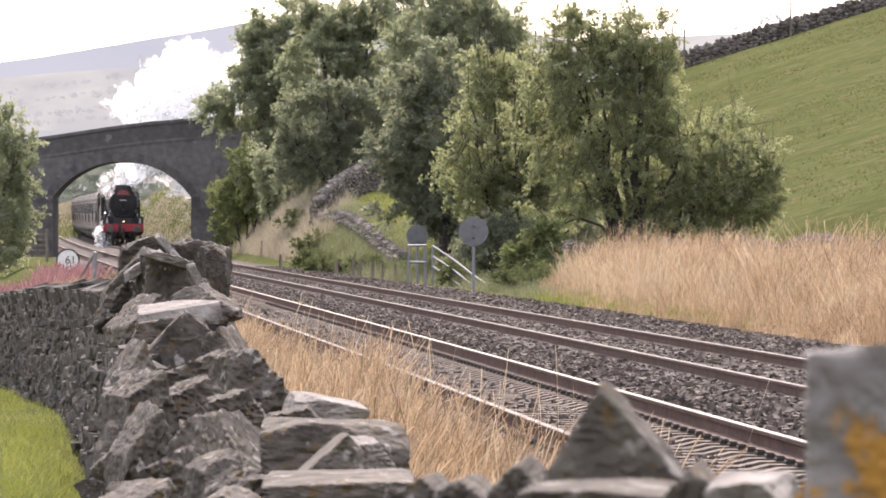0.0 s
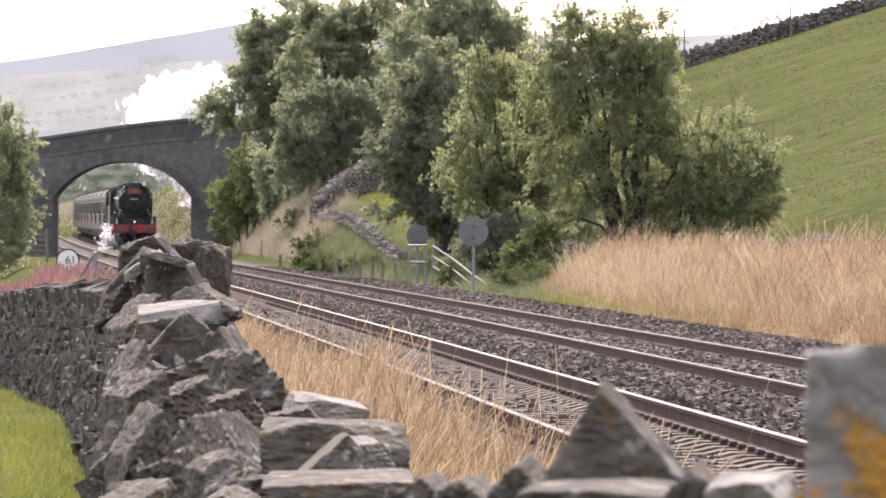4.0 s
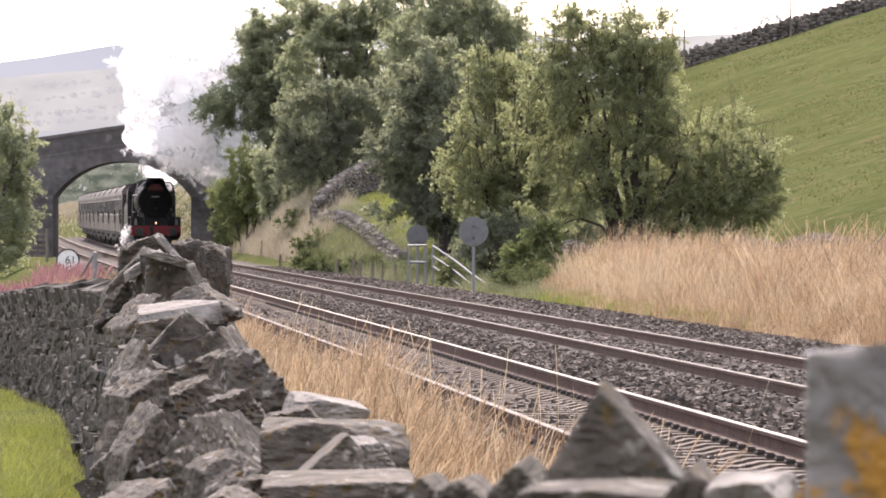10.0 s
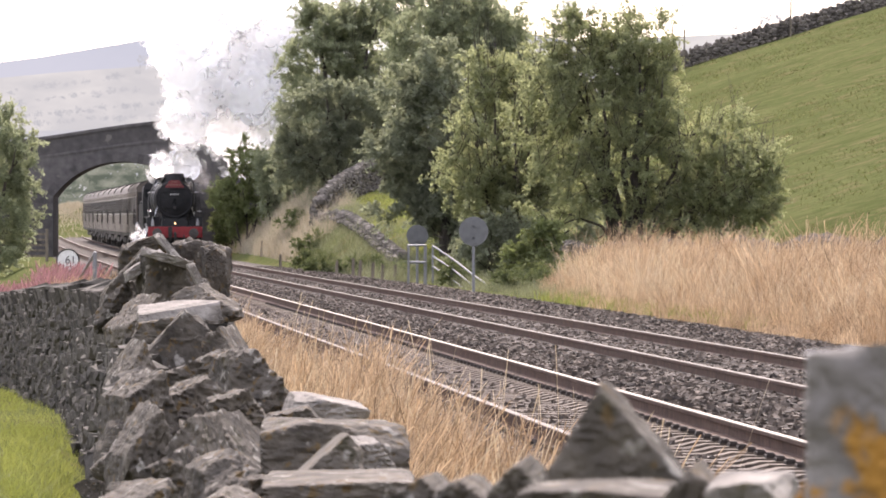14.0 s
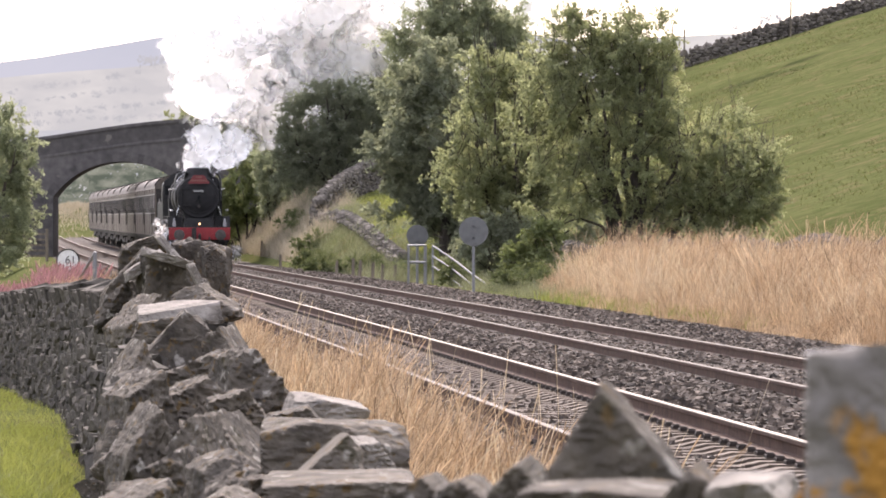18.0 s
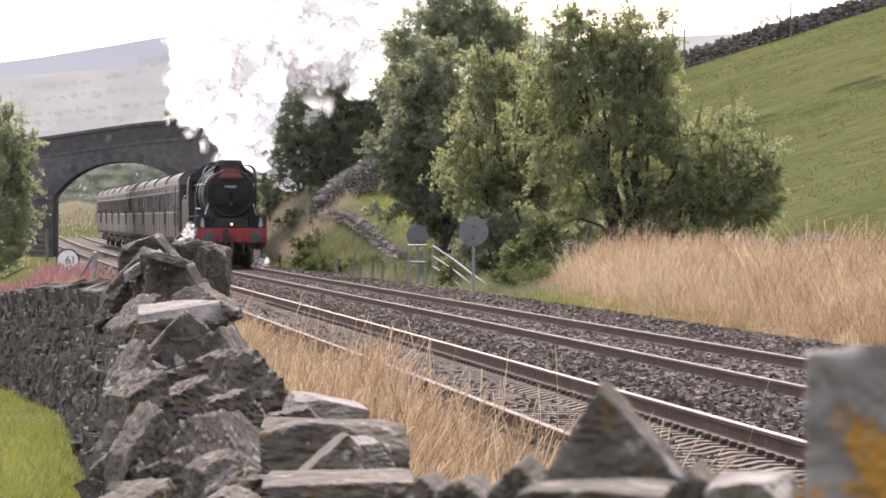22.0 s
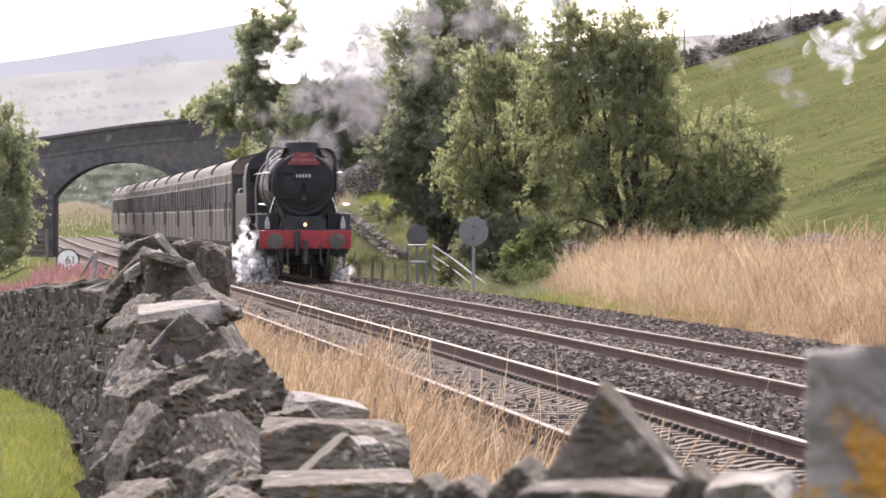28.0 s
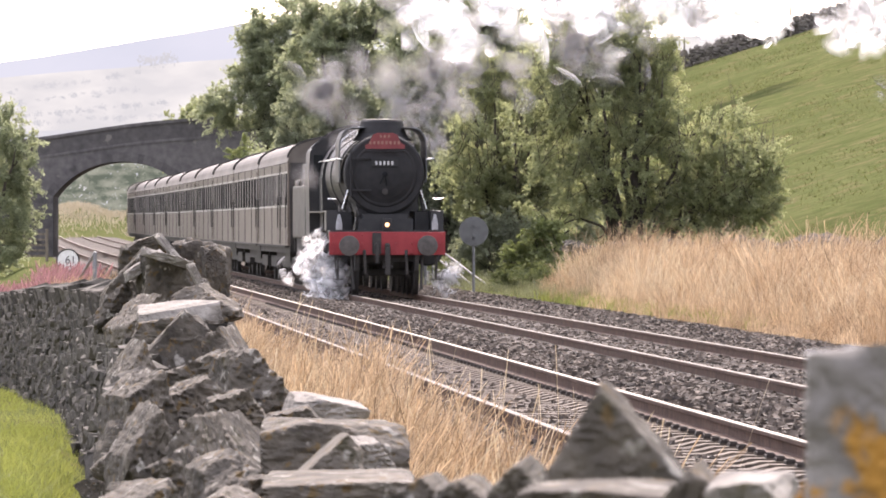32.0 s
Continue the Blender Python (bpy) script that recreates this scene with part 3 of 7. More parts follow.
# ---- the train ----
# vehicle space: x to the watcher's right, y back along the train from its front, z up from the rail
def wheelset(parent, y, r, name="wheelset", spokes=0, inset=0.0):
    bm = bmesh.new()
    for sx in (-1, 1):
        x0 = sx * 0.68
        lathe(bm, (x0 - 0.065 + sx * inset, 0, 0), (1, 0, 0), [(0.0, r * 0.86), (0.0, r + 0.03 if sx > 0 else r), (0.03, r + 0.03 if sx > 0 else r), (0.035, r), (0.10, r if sx > 0 else r), (0.13, r if sx > 0 else r + 0.03), (0.13, r * 0.86)], 28)
        lathe(bm, (x0 - 0.09, 0, 0), (1, 0, 0), [(0, 0.05), (0, 0.16), (0.18, 0.16), (0.18, 0.05)], 16)
    tube(bm, (-0.75, 0, 0), (0.75, 0, 0), 0.075, n=12)
    ob = part(name, bm, UNDERFRAME, parent)
    ob.location = (0, y, r)
    ob["turns"] = r
    for x0 in (-0.68, 0.68):
        for i in range(spokes):
            a = 2 * math.pi * i / spokes
            part("spoke", tube(bmesh.new(), (x0, 0.1 * math.cos(a), 0.1 * math.sin(a)), (x0, r * 0.9 * math.cos(a), r * 0.9 * math.sin(a)), 0.035, 0.025, 6), UNDERFRAME, ob)
    return ob


def bar(parent, name, pts, r, material=CHROME, label=""):
    bm = bmesh.new()
    for p, q in zip(pts, pts[1:]):
        tube(bm, p, q, r, n=8)
    return part(name, bm, material, parent, label)


def arc_xz(cx, cz, r, a0, a1, n):
    return [(cx + r * math.cos(radians(a)), cz + r * math.sin(radians(a))) for a in np.linspace(a0, a1, n)]


def steam_locomotive():
    root = thing("steam_locomotive", Matrix.Identity(4), "black steam locomotive with red buffer beam and lit headlamp", "locomotive")
    # frames
    part("frame", boxes((-0.72, -0.62, 0.1, 10.4, 0.55, 1.35), (0.62, 0.72, 0.1, 10.4, 0.55, 1.35), (-0.72, 0.72, 0.35, 0.5, 0.75, 1.3), (-0.62, 0.62, 1.2, 3.2, 0.75, 1.45)), UNDERFRAME, root)
    # buffer beam
    beam = part("buffer_beam", boxes((-1.31, 1.31, 0.0, 0.14, 0.90, 1.42), bevel=0.015), LOCO_RED, root, "red-painted buffer beam")
    for sx in (-1.22, -0.55, -0.2, 0.2, 0.55, 1.22):
        for z in (0.97, 1.16, 1.35):
            bm = bmesh.new()
            lathe(bm, (sx, 0.0, z), (0, -1, 0), [(0, 0.022), (0.012, 0.02), (0.02, 0.008)], 8)
            part("rivet", bm, LOCO_RED, beam)
    for sx in (-0.88, 0.88):
        bm = bmesh.new()
        lathe(bm, (sx, 0.0, 1.11), (0, -1, 0), [(0, 0.19), (0.03, 0.19), (0.06, 0.15), (0.30, 0.13), (0.30, 0.085), (0.44, 0.085), (0.44, 0.23), (0.465, 0.225), (0.485, 0.10)], 28)
        part("buffer", bm, BUFFER_STEEL, root, "round worn steel buffer", smooth=False)
    bm = bmesh.new()
    tube(bm, (-0.24, -0.0, 1.13), (-0.24, -0.22, 1.13), 0.055)
    tube(bm, (-0.24, -0.18, 1.15), (-0.24, -0.20, 0.72), 0.045)
    box(bm, -0.34, -0.14, -0.06, 0.0, 0.92, 1.40)
    tube(bm, (0.0, -0.02, 1.12), (0.0, -0.16, 1.06), 0.06)
    box(bm, -0.06, 0.06, -0.2, -0.1, 0.45, 1.08, bevel=0.02)
    tube(bm, (-0.12, -0.12, 0.62), (0.12, -0.12, 0.62), 0.04)
    part("screw_coupling", bm, UNDERFRAME, root)
    for sx in (0.42, -0.52):
        bm = bmesh.new()
        for a, b in (((sx, -0.06, 1.0), (sx, -0.14, 0.85)), ((sx, -0.14, 0.85), (sx + 0.02, -0.12, 0.5)), ((sx + 0.02, -0.12, 0.5), (sx + 0.06, -0.02, 0.4))):
            tube(bm, a, b, 0.035)
        part("brake_hose", bm, UNDERFRAME, root)
    # guard irons and front steps
    for sx in (-1, 1):
        bm = bmesh.new()
        tube(bm, (sx * 0.8, 0.2, 0.9), (sx * 0.76, 0.05, 0.12), 0.035, n=6)
        part("guard_iron", bm, UNDERFRAME, root)
        bm = bmesh.new()
        tube(bm, (sx * 1.10, 0.25, 0.9), (sx * 1.10, 0.22, 0.36), 0.022, n=6)
        tube(bm, (sx * 1.16, 0.55, 0.9), (sx * 1.12, 0.25, 0.36), 0.018, n=6)
        box(bm, sx * 1.10 - 0.12, sx * 1.10 + 0.12, 0.12, 0.38, 0.34, 0.365)
        part("front_step", bm, UNDERFRAME, root)
    # platform, raised running plate, cylinders
    part("front_platform", boxes((-1.29, 1.29, 0.1, 1.9, 1.42, 1.46), (-0.62, 0.62, 0.55, 1.6, 1.46, 1.72), (-0.5, 0.5, 0.9, 1.7, 1.72, 1.82)), LOCO_BLACK, root)
    bm = bmesh.new()
    for sx in (-1, 1):
        box(bm, sx * 0.98 if sx > 0 else -1.33, 1.33 if sx > 0 else -0.98, 1.9, 9.8, 1.86, 1.90)
        xs = sorted((sx * 1.04, sx * 1.33))
        box(bm, xs[0], xs[1], 0.95, 1.9, 1.44, 1.90, bevel=0.015)
    part("running_plate", bm, LOCO_BLACK, root)
    for sx in (-1, 1):
        bm = bmesh.new()
        lathe(bm, (sx * 1.02, 1.55, 0.98), (0, 1, 0), [(0, 0.12), (0, 0.30), (0.05, 0.34), (1.15, 0.34), (1.2, 0.30), (1.2, 0.1)], 24)
        box(bm, *sorted((sx * 0.72, sx * 1.2)), 1.7, 2.65, 1.1, 1.88)
        part("cylinder", bm, LOCO_BLACK, root)
    # smokebox and boiler
    zc = 2.72
    bm = bmesh.new()
    lathe(bm, (0, 1.15, zc), (0, 1, 0), [(0, 0.3), (0, 0.86), (0.03, 0.90), (0.10, 0.915), (2.4, 0.915), (2.4, 0.6)], 56)
    part("smokebox", bm, SMOKEBOX, root, smooth=False)
    bm = bmesh.new()
    lathe(bm, (0, 3.55, zc), (0, 1, 0), [(0, 0.6), (0, 0.90), (0.06, 0.945), (0.15, 0.93), (2.6, 0.96), (2.62, 0.99), (2.72, 0.99), (2.74, 0.97), (5.0, 1.0), (5.4, 1.0), (5.4, 0.5)], 48)
    part("boiler", bm, LOCO_BLACK, root, "black lagged boiler barrel with bands")
    bm = bmesh.new()
    extrude_xz(bm, [(-0.62, 1.42), (0.62, 1.42), (0.55, 1.75), (0.70, 2.25), (-0.70, 2.25), (-0.55, 1.75)], 1.3, 3.4)
    part("saddle", bm, SMOKEBOX, root)
    bm = bmesh.new()
    lathe(bm, (0, 1.16, zc), (0, -1, 0), [(-0.05, 0.74), (0.02, 0.74), (0.045, 0.71), (0.05, 0.66), (0.10, 0.55), (0.15, 0.36), (0.175, 0.12), (0.18, 0.05)], 52)
    door = part("smokebox_door", bm, SMOKEBOX, root, "dished black smokebox door", smooth=False)
    bm = bmesh.new()
    lathe(bm, (0, 1.0, zc), (0, -1, 0), [(0, 0.06), (0.05, 0.06), (0.06, 0.03)], 16)
    tube(bm, (0, 0.93, zc), (0.04, 0.92, zc - 0.26), 0.013, n=8)
    tube(bm, (0, 0.90, zc), (-0.12, 0.89, zc - 0.22), 0.013, n=8)
    part("door_dart", bm, GLASS_DARK, door, "dull dark door handles")
    bm = bmesh.new()
    for z in (zc + 0.36, zc - 0.36):
        box(bm, -0.74, -0.30, 0.99, 1.05, z - 0.028, z + 0.028, bevel=0.01)
    tube(bm, (-0.76, 1.03, zc - 0.5), (-0.76, 1.03, zc + 0.5), 0.03, n=8)
    part("hinge_strap", bm, SMOKEBOX, door)
    bar(root, "door_handrail", [(x, 0.93, zc + 0.52) for x in (-0.5, 0.5)], 0.016, SMOKEBOX)
    # number plate and shed plate as plain bars
    part("number_plate", boxes((-0.30, 0.30, 0.955, 0.985, 2.90, 3.06)), SIGN_BLACK, door)
    for i in range(5):
        x = -0.215 + i * 0.09
        part("number_bar", boxes((x, x + 0.045, 0.945, 0.96, 2.935, 3.02)), SIGN_PALE, door, "pale bar in place of a numeral")
    bm = bmesh.new()
    lathe(bm, (0.0, 0.96, 2.33), (0, -1, 0), [(0, 0.07), (0.02, 0.07), (0.022, 0.02)], 16)
    part("shed_plate", bm, UNDERFRAME, door)
    # headboard, curved top
    bm = bmesh.new()
    top = [(-0.44, 3.30), (-0.45, 3.38), (-0.37, 3.42), (-0.27, 3.62), (-0.18, 3.66), (0.18, 3.66), (0.27, 3.62), (0.37, 3.42), (0.45, 3.38), (0.44, 3.30)]
    extrude_xz(bm, top, 0.90, 0.94)
    board = part("headboard", bm, BOARD_RED, root, "red train headboard stepped in towards its top")
    gold = shade("dull_gold", (0.22, 0.11, 0.085), (0.30, 0.16, 0.12), 10, 0.5, 0)
    for i in range(3):
        part("letter_bar", boxes((-0.12 + i * 0.09, -0.07 + i * 0.09, 0.89, 0.90, 3.55, 3.61)), gold, board)
    for i in range(8):
        part("letter_bar", boxes((-0.36 + i * 0.092, -0.31 + i * 0.092, 0.89, 0.90, 3.40, 3.47)), gold, board)
    # chimney
    bm = bmesh.new()
    lathe(bm, (0, 2.25, 3.5), (0, 0, 1), [(0, 0.68), (0.08, 0.60), (0.16, 0.55), (0.34, 0.50), (0.42, 0.485), (0.47, 0.45), (0.49, 0.40), (0.25, 0.36)], 36)
    for vv in bm.verts:
        vv.co.y = 2.25 + (vv.co.y - 2.25) * 1.5
    part("chimney", bm, SMOKEBOX, root, "broad double chimney with a rounded rim")
    # smoke deflectors, curved in at the top
    for sx in (-1, 1):
        bm = bmesh.new()
        prof = [(0.99, 2.55), (0.99, 3.35), (0.975, 3.52), (0.92, 3.66), (0.83, 3.75), (0.70, 3.79), (0.44, 3.80)]
        outer = [(sx * x, z) for x, z in prof]
        inner = [(sx * (x - 0.02), z - 0.02) for x, z in prof[::-1]]
        extrude_xz(bm, outer + inner, 1.75, 3.6)
        plate = part("smoke_deflector", bm, LOCO_BLACK, root, "black curved smoke deflector plate")
        bm = bmesh.new()
        for (a, b), (c, d) in zip(prof, prof[1:]):
            tube(bm, (sx * a, 1.75, b), (sx * c, 1.75, d), 0.014, n=6)
        part("edge_beading", bm, SIGN_BACK, plate, "light grey strip along the front edge of the plate")
        bar(root, "deflector_stay", [(sx * 0.96, 1.34, 3.07), (sx * 1.14, 1.34, 3.09)], 0.012, CHROME, "bright steel stay")
        bar(root, "step_rail", [(sx * 1.10, 1.0, 2.16), (sx * 1.30, 1.0, 2.17)], 0.012, CHROME, "bright rail over the step")
        bar(root, "steam_pipe", [(sx * 0.80, 1.45, 2.45), (sx * 0.92, 1.5, 1.9)], 0.05, LOCO_BLACK)
        bar(root, "curved_handrail", [(sx * (0.78 + 0.03 * 0), 1.2, 2.5), (sx * 0.96, 1.2, 1.94)], 0.014, CHROME)
        # lamps
        bm = bmesh.new()
        box(bm, sx * 1.08 - 0.07, sx * 1.08 + 0.07, 0.06, 0.22, 1.46, 1.62, bevel=0.02)
        lathe(bm, (sx * 1.08, 0.14, 1.62), (0, 0, 1), [(0, 0.07), (0.10, 0.05), (0.20, 0.02)], 12)
        part("headlamp", bm, LAMP_WHITE, root, "white oil headlamp, unlit")
    bm = bmesh.new()
    box(bm, -0.10, 0.10, 0.06, 0.25, 1.46, 1.72, bevel=0.02)
    lit = part("headlamp", bm, LOCO_BLACK, root, "black headlamp with a lit lens")
    bm = bmesh.new()
    lathe(bm, (0, 0.058, 1.58), (0, -1, 0), [(0, 0.045), (0.02, 0.04), (0.03, 0.02)], 20)
    part("lens", bm, LAMP_GLOW, lit, "glowing warm headlamp lens")
    # polished casing edge round the boiler
    for a0, a1 in ((36, 66), (114, 150)):
        bm = bmesh.new()
        pr = arc_xz(0, 2.92, 0.95, a0, a1, 12)
        for (a, b), (c, d) in zip(pr, pr[1:]):
            tube(bm, (a, 6.0, b), (c, 6.0, d), 0.02, n=6)
        part("casing_edge", bm, CHROME, root, "bright polished casing edge")
    # domes, firebox, cab
    bm = bmesh.new()
    lathe(bm, (0, 6.2, 3.55), (0, 0, 1), [(0, 0.42), (0.08, 0.33), (0.25, 0.28), (0.33, 0.16), (0.35, 0.05)], 24)
    part("dome", bm, LOCO_BLACK, root)
    bm = bmesh.new()
    for dx in (-0.18, 0.18):
        lathe(bm, (dx, 8.2, 3.65), (0, 0, 1), [(0, 0.09), (0.14, 0.08), (0.2, 0.1), (0.26, 0.04)], 12)
    part("safety_valve", bm, CHROME, root)
    bm = bmesh.new()
    extrude_xz(bm, [(-1.05, 1.5), (1.05, 1.5), (1.08, 2.7)] + arc_xz(0, 2.72, 1.06, 0, 180, 17) + [(-1.08, 2.7)], 8.4, 10.0)
    part("firebox", bm, LOCO_BLACK, root)
    roof = arc_xz(0, 2.35, 1.62, 38, 142, 17)
    bm = bmesh.new()
    extrude_xz(bm, [(-1.30, 1.3), (1.30, 1.3), (1.32, 2.9), (1.29, 3.3)] + roof + [(-1.29, 3.3), (-1.32, 2.9)], 9.9, 11.9)
    cab = part("cab", bm, LOCO_BLACK, root, "black cab with arched roof")
    for sx in (-1, 1):
        part("cab_window", boxes((*sorted((sx * 0.98, sx * 1.2)), 9.88, 9.9, 2.85, 3.25)), GLASS_DARK, cab)
    rim = bmesh.new()
    pr = arc_xz(0, 2.35, 1.64, 40, 140, 25)
    for (a, b), (c, d) in zip(pr, pr[1:]):
        tube(rim, (a, 9.9, b), (c, 9.9, d), 0.022, n=6)
    part("roof_rim", rim, LOCO_BLACK, cab)
    # boiler handrails
    for sx in (-1, 1):
        bar(root, "boiler_handrail", [(sx * 1.0, 3.4, 3.08), (sx * 1.08, 9.8, 3.08)], 0.018, CHROME)
    # wheels and rods
    for y in (1.05, 3.0):
        wheelset(root, y, 0.495, "bogie_wheelset", 10)
    for y in (4.7, 6.95, 9.3):
        wheelset(root, y, 1.03, "driving_wheelset", 18)
    for sx in (-1, 1):
        part("coupling_rod", boxes((sx * 0.92 - 0.03, sx * 0.92 + 0.03, 4.6, 9.4, 0.72, 0.84), bevel=0.01), CHROME, root)
        part("valve_gear", boxes((sx * 1.0 - 0.04, sx * 1.0 + 0.04, 2.8, 6.9, 0.95, 1.05), (sx * 1.02 - 0.04, sx * 1.02 + 0.04, 5.5, 5.7, 1.0, 1.7)), LOCO_BLACK, root)
    return root


def tender():
    root = thing("tender", Matrix.Identity(4), "black locomotive tender loaded with coal", "tender")
    part("tank", boxes((-1.30, 1.30, 0.2, 7.2, 1.25, 2.55), (-1.15, 1.15, 0.3, 5.0, 2.55, 3.1), (-1.25, 1.25, 5.0, 7.0, 2.55, 2.7), bevel=0.05), LOCO_BLACK, root)
    part("frame", boxes((-1.2, -1.1, 0.1, 7.3, 0.55, 1.25), (1.1, 1.2, 0.1, 7.3, 0.55, 1.25), (-1.25, 1.25, 7.1, 7.3, 0.9, 1.35)), UNDERFRAME, root)
    v, f = rocks(260, lambda rng, n: np.stack((rng.uniform(-1.0, 1.0, n), rng.uniform(0.5, 4.8, n), 3.05 + 0.25 * rng.uniform(0, 1, n)), -1), 0.2, 5)
    coal = arrays_object("coal", v, f, UNDERFRAME, root)
    tagged(coal, "black lump coal", kind="stuff")
    for y in (1.3, 3.6, 5.9):
        wheelset(root, y, 0.65, "wheelset", 12)
    return root


COACH = 19.6


def ring_yz(x0, x1, y0, y1, z0, z1, w):
    """A flat rectangular frame of bar width w."""
    bm = bmesh.new()
    loops = []
    for x in (x0, x1):
        for e in (0.0, w):
            loops.append([bm.verts.new((x, y, z)) for y, z in ((y0 + e, z0 + e), (y1 - e, z0 + e), (y1 - e, z1 - e), (y0 + e, z1 - e))])
    oa, ia, ob, ib = loops
    for i in range(4):
        j = (i + 1) % 4
        bm.faces.new((oa[i], oa[j], ia[j], ia[i]))
        bm.faces.new((ob[j], ob[i], ib[i], ib[j]))
        bm.faces.new((oa[j], oa[i], ob[i], ob[j]))
        bm.faces.new((ia[i], ia[j], ib[j], ib[i]))
    bmesh.ops.recalc_face_normals(bm, faces=bm.faces[:])
    return bm




def coach(brake):
    label = "maroon passenger coach with guard's doors and a pale grey roof" if brake else "maroon passenger coach with a pale grey roof"
    root = thing("passenger_coach", Matrix.Identity(4), label, "railway coach", "coaches of the train")
    L, w, zb, zt = 19.2, 1.40, 1.05, 3.18
    # side with real window openings
    if brake:
        slots = [("door", 0.35, 0.75, 1), ("win", 1.4, 0.42, 1), ("win", 2.0, 0.42, 1), ("win", 2.6, 0.42, 1), ("door", 3.5, 0.7, 1), ("door", 5.1, 0.7, 1), ("win", 6.4, 0.42, 1)]
        y = 7.4
        while y < 17.6:
            slots.append(("win", y, 0.72, 0))
            y += 0.98
        slots.append(("door", 18.2, 0.6, 1))
    else:
        slots = [("door", 0.3, 0.6, 1)]
        y = 1.35
        while y < 17.0:
            slots.append(("win", y, 1.6, 0))
            y += 2.12
        slots.append(("door", 18.3, 0.6, 1))
    side_out = []
    for sx in (-1, 1):
        bm = bmesh.new()
        lo, hi = 2.05, 2.92
        x0, x1 = sorted((sx * w, sx * (w - 0.07)))
        box(bm, x0, x1, 0.0, L, zb, lo)
        box(bm, x0, x1, 0.0, L, hi, zt)
        edge = 0.0
        for kind, ya, wd, _ in slots:
            box(bm, x0, x1, edge, ya, lo, hi)
            edge = ya + wd
        box(bm, x0, x1, edge, L, lo, hi)
        bmesh.ops.remove_doubles(bm, verts=bm.verts[:], dist=0.0005)
        part("side_panel", bm, COACH_SIDE, root)
        for kind, ya, wd, narrow in slots:
            xg0, xg1 = sorted((sx * (w - 0.006), sx * (w - 0.03)))
            part("window", boxes((xg0, xg1, ya - 0.01, ya + wd + 0.01, lo - 0.01, hi + 0.01)), GLASS_DARK, root)
            if sx < 0:
                fx0, fx1 = -w - 0.006, -w + 0.004
                part("window_frame", ring_yz(fx0, fx1, ya - 0.05, ya + wd + 0.05, lo - 0.02, hi + 0.02, 0.05), COACH_TRIM, root, "pale window frame")
                if kind == "door":
                    dm = boxes((fx0, fx1, ya - 0.1, ya - 0.075, zb + 0.05, zt - 0.1), (fx0, fx1, ya + wd + 0.075, ya + wd + 0.1, zb + 0.05, zt - 0.1))
                    tube(dm, (-w - 0.05, ya - 0.16, 1.5), (-w - 0.05, ya - 0.16, 2.3), 0.015, n=6)
                    part("door_edge", dm, UNDERFRAME, root)
        for y in (4.55, 9.7, 14.85):
            part("panel_joint", boxes((min(sx * w, sx * (w + 0.014)), max(sx * w, sx * (w + 0.014)), y - 0.05, y + 0.05, zb + 0.02, zt)), UNDERFRAME, root, "dark joint between panels")
        # footboard and solebar
        part("solebar", boxes((sx * 1.28 - 0.05, sx * 1.28 + 0.05, 0.1, L - 0.1, 0.85, 1.05), (sx * 1.36 - 0.09, sx * 1.36 + 0.02, 0.4, L - 0.4, 1.0, 1.045)), UNDERFRAME, root)
    roof_arc = [(w + 0.02, 3.16)] + [(1.38 * math.cos(a), 3.2 + 0.62 * math.sin(a) ** 0.8) for a in np.linspace(0.06, math.pi - 0.06, 21)] + [(-w - 0.02, 3.16)]
    bm = bmesh.new()
    extrude_xz(bm, roof_arc, -0.02, L + 0.02)
    roof = part("roof", bm, COACH_ROOF, root, "pale weathered grey roof")
    for y in (0.1, L - 0.1):
        bm = bmesh.new()
        pts = [(x * 1.012, z + 0.02) for x, z in roof_arc[1:-1]]
        for (a, b), (c, d) in zip(pts, pts[1:]):
            tube(bm, (a, y, b), (c, y, d), 0.03, n=5)
        part("roof_rib", bm, UNDERFRAME, roof)
    bm = bmesh.new()
    for i in range(7):
        y = 1.6 + i * 2.75
        for sx in (-0.35, 0.35):
            box(bm, sx - 0.14, sx + 0.14, y, y + 0.3, 3.77, 3.83, bevel=0.02)
    part("roof_vents", bm, COACH_ROOF, roof)
    gut = bmesh.new()
    for sx in (-1, 1):
        box(gut, sx * 1.385 - 0.02, sx * 1.385 + 0.02, 0, L, 3.15, 3.19)
    part("gutter", gut, UNDERFRAME, roof)
    # ends with gangway bellows
    for ya, yb in ((0.0, 0.06), (L - 0.06, L)):
        bm = bmesh.new()
        extrude_xz(bm, [(-w + 0.08, zb), (w - 0.08, zb)] + [(x * 0.97, z - 0.03) for x, z in roof_arc], ya, yb)
        part("end_wall", bm, UNDERFRAME, root)
    for ya, yb in ((-0.22, 0.0), (L, L + 0.22)):
        part("gangway", boxes((-0.5, 0.5, ya, yb, 1.1, 3.3), bevel=0.03), UNDERFRAME, root)
    part("floor_frame", boxes((-1.2, 1.2, 0.0, L, 0.95, 1.06), (-1.0, 1.0, 7.0, 12.5, 0.45, 0.95), (-1.1, -0.9, 5.5, 14.0, 0.6, 0.95), (0.9, 1.1, 5.5, 14.0, 0.6, 0.95)), UNDERFRAME, root)
    for yb in (3.0, L - 3.0):
        bog = part("bogie", boxes((-1.08, -0.95, yb - 1.9, yb + 1.9, 0.42, 0.72), (0.95, 1.08, yb - 1.9, yb + 1.9, 0.42, 0.72), (-0.95, 0.95, yb - 0.25, yb + 0.25, 0.45, 0.85), bevel=0.02), UNDERFRAME, root)
        for dy in (-1.3, 1.3):
            wheelset(root, yb + dy, 0.457)
    return root


COACH_TRIM = shade("window_trim", (0.36, 0.33, 0.30), (0.48, 0.45, 0.41), 10, 0.4, 0)
loco = steam_locomotive()
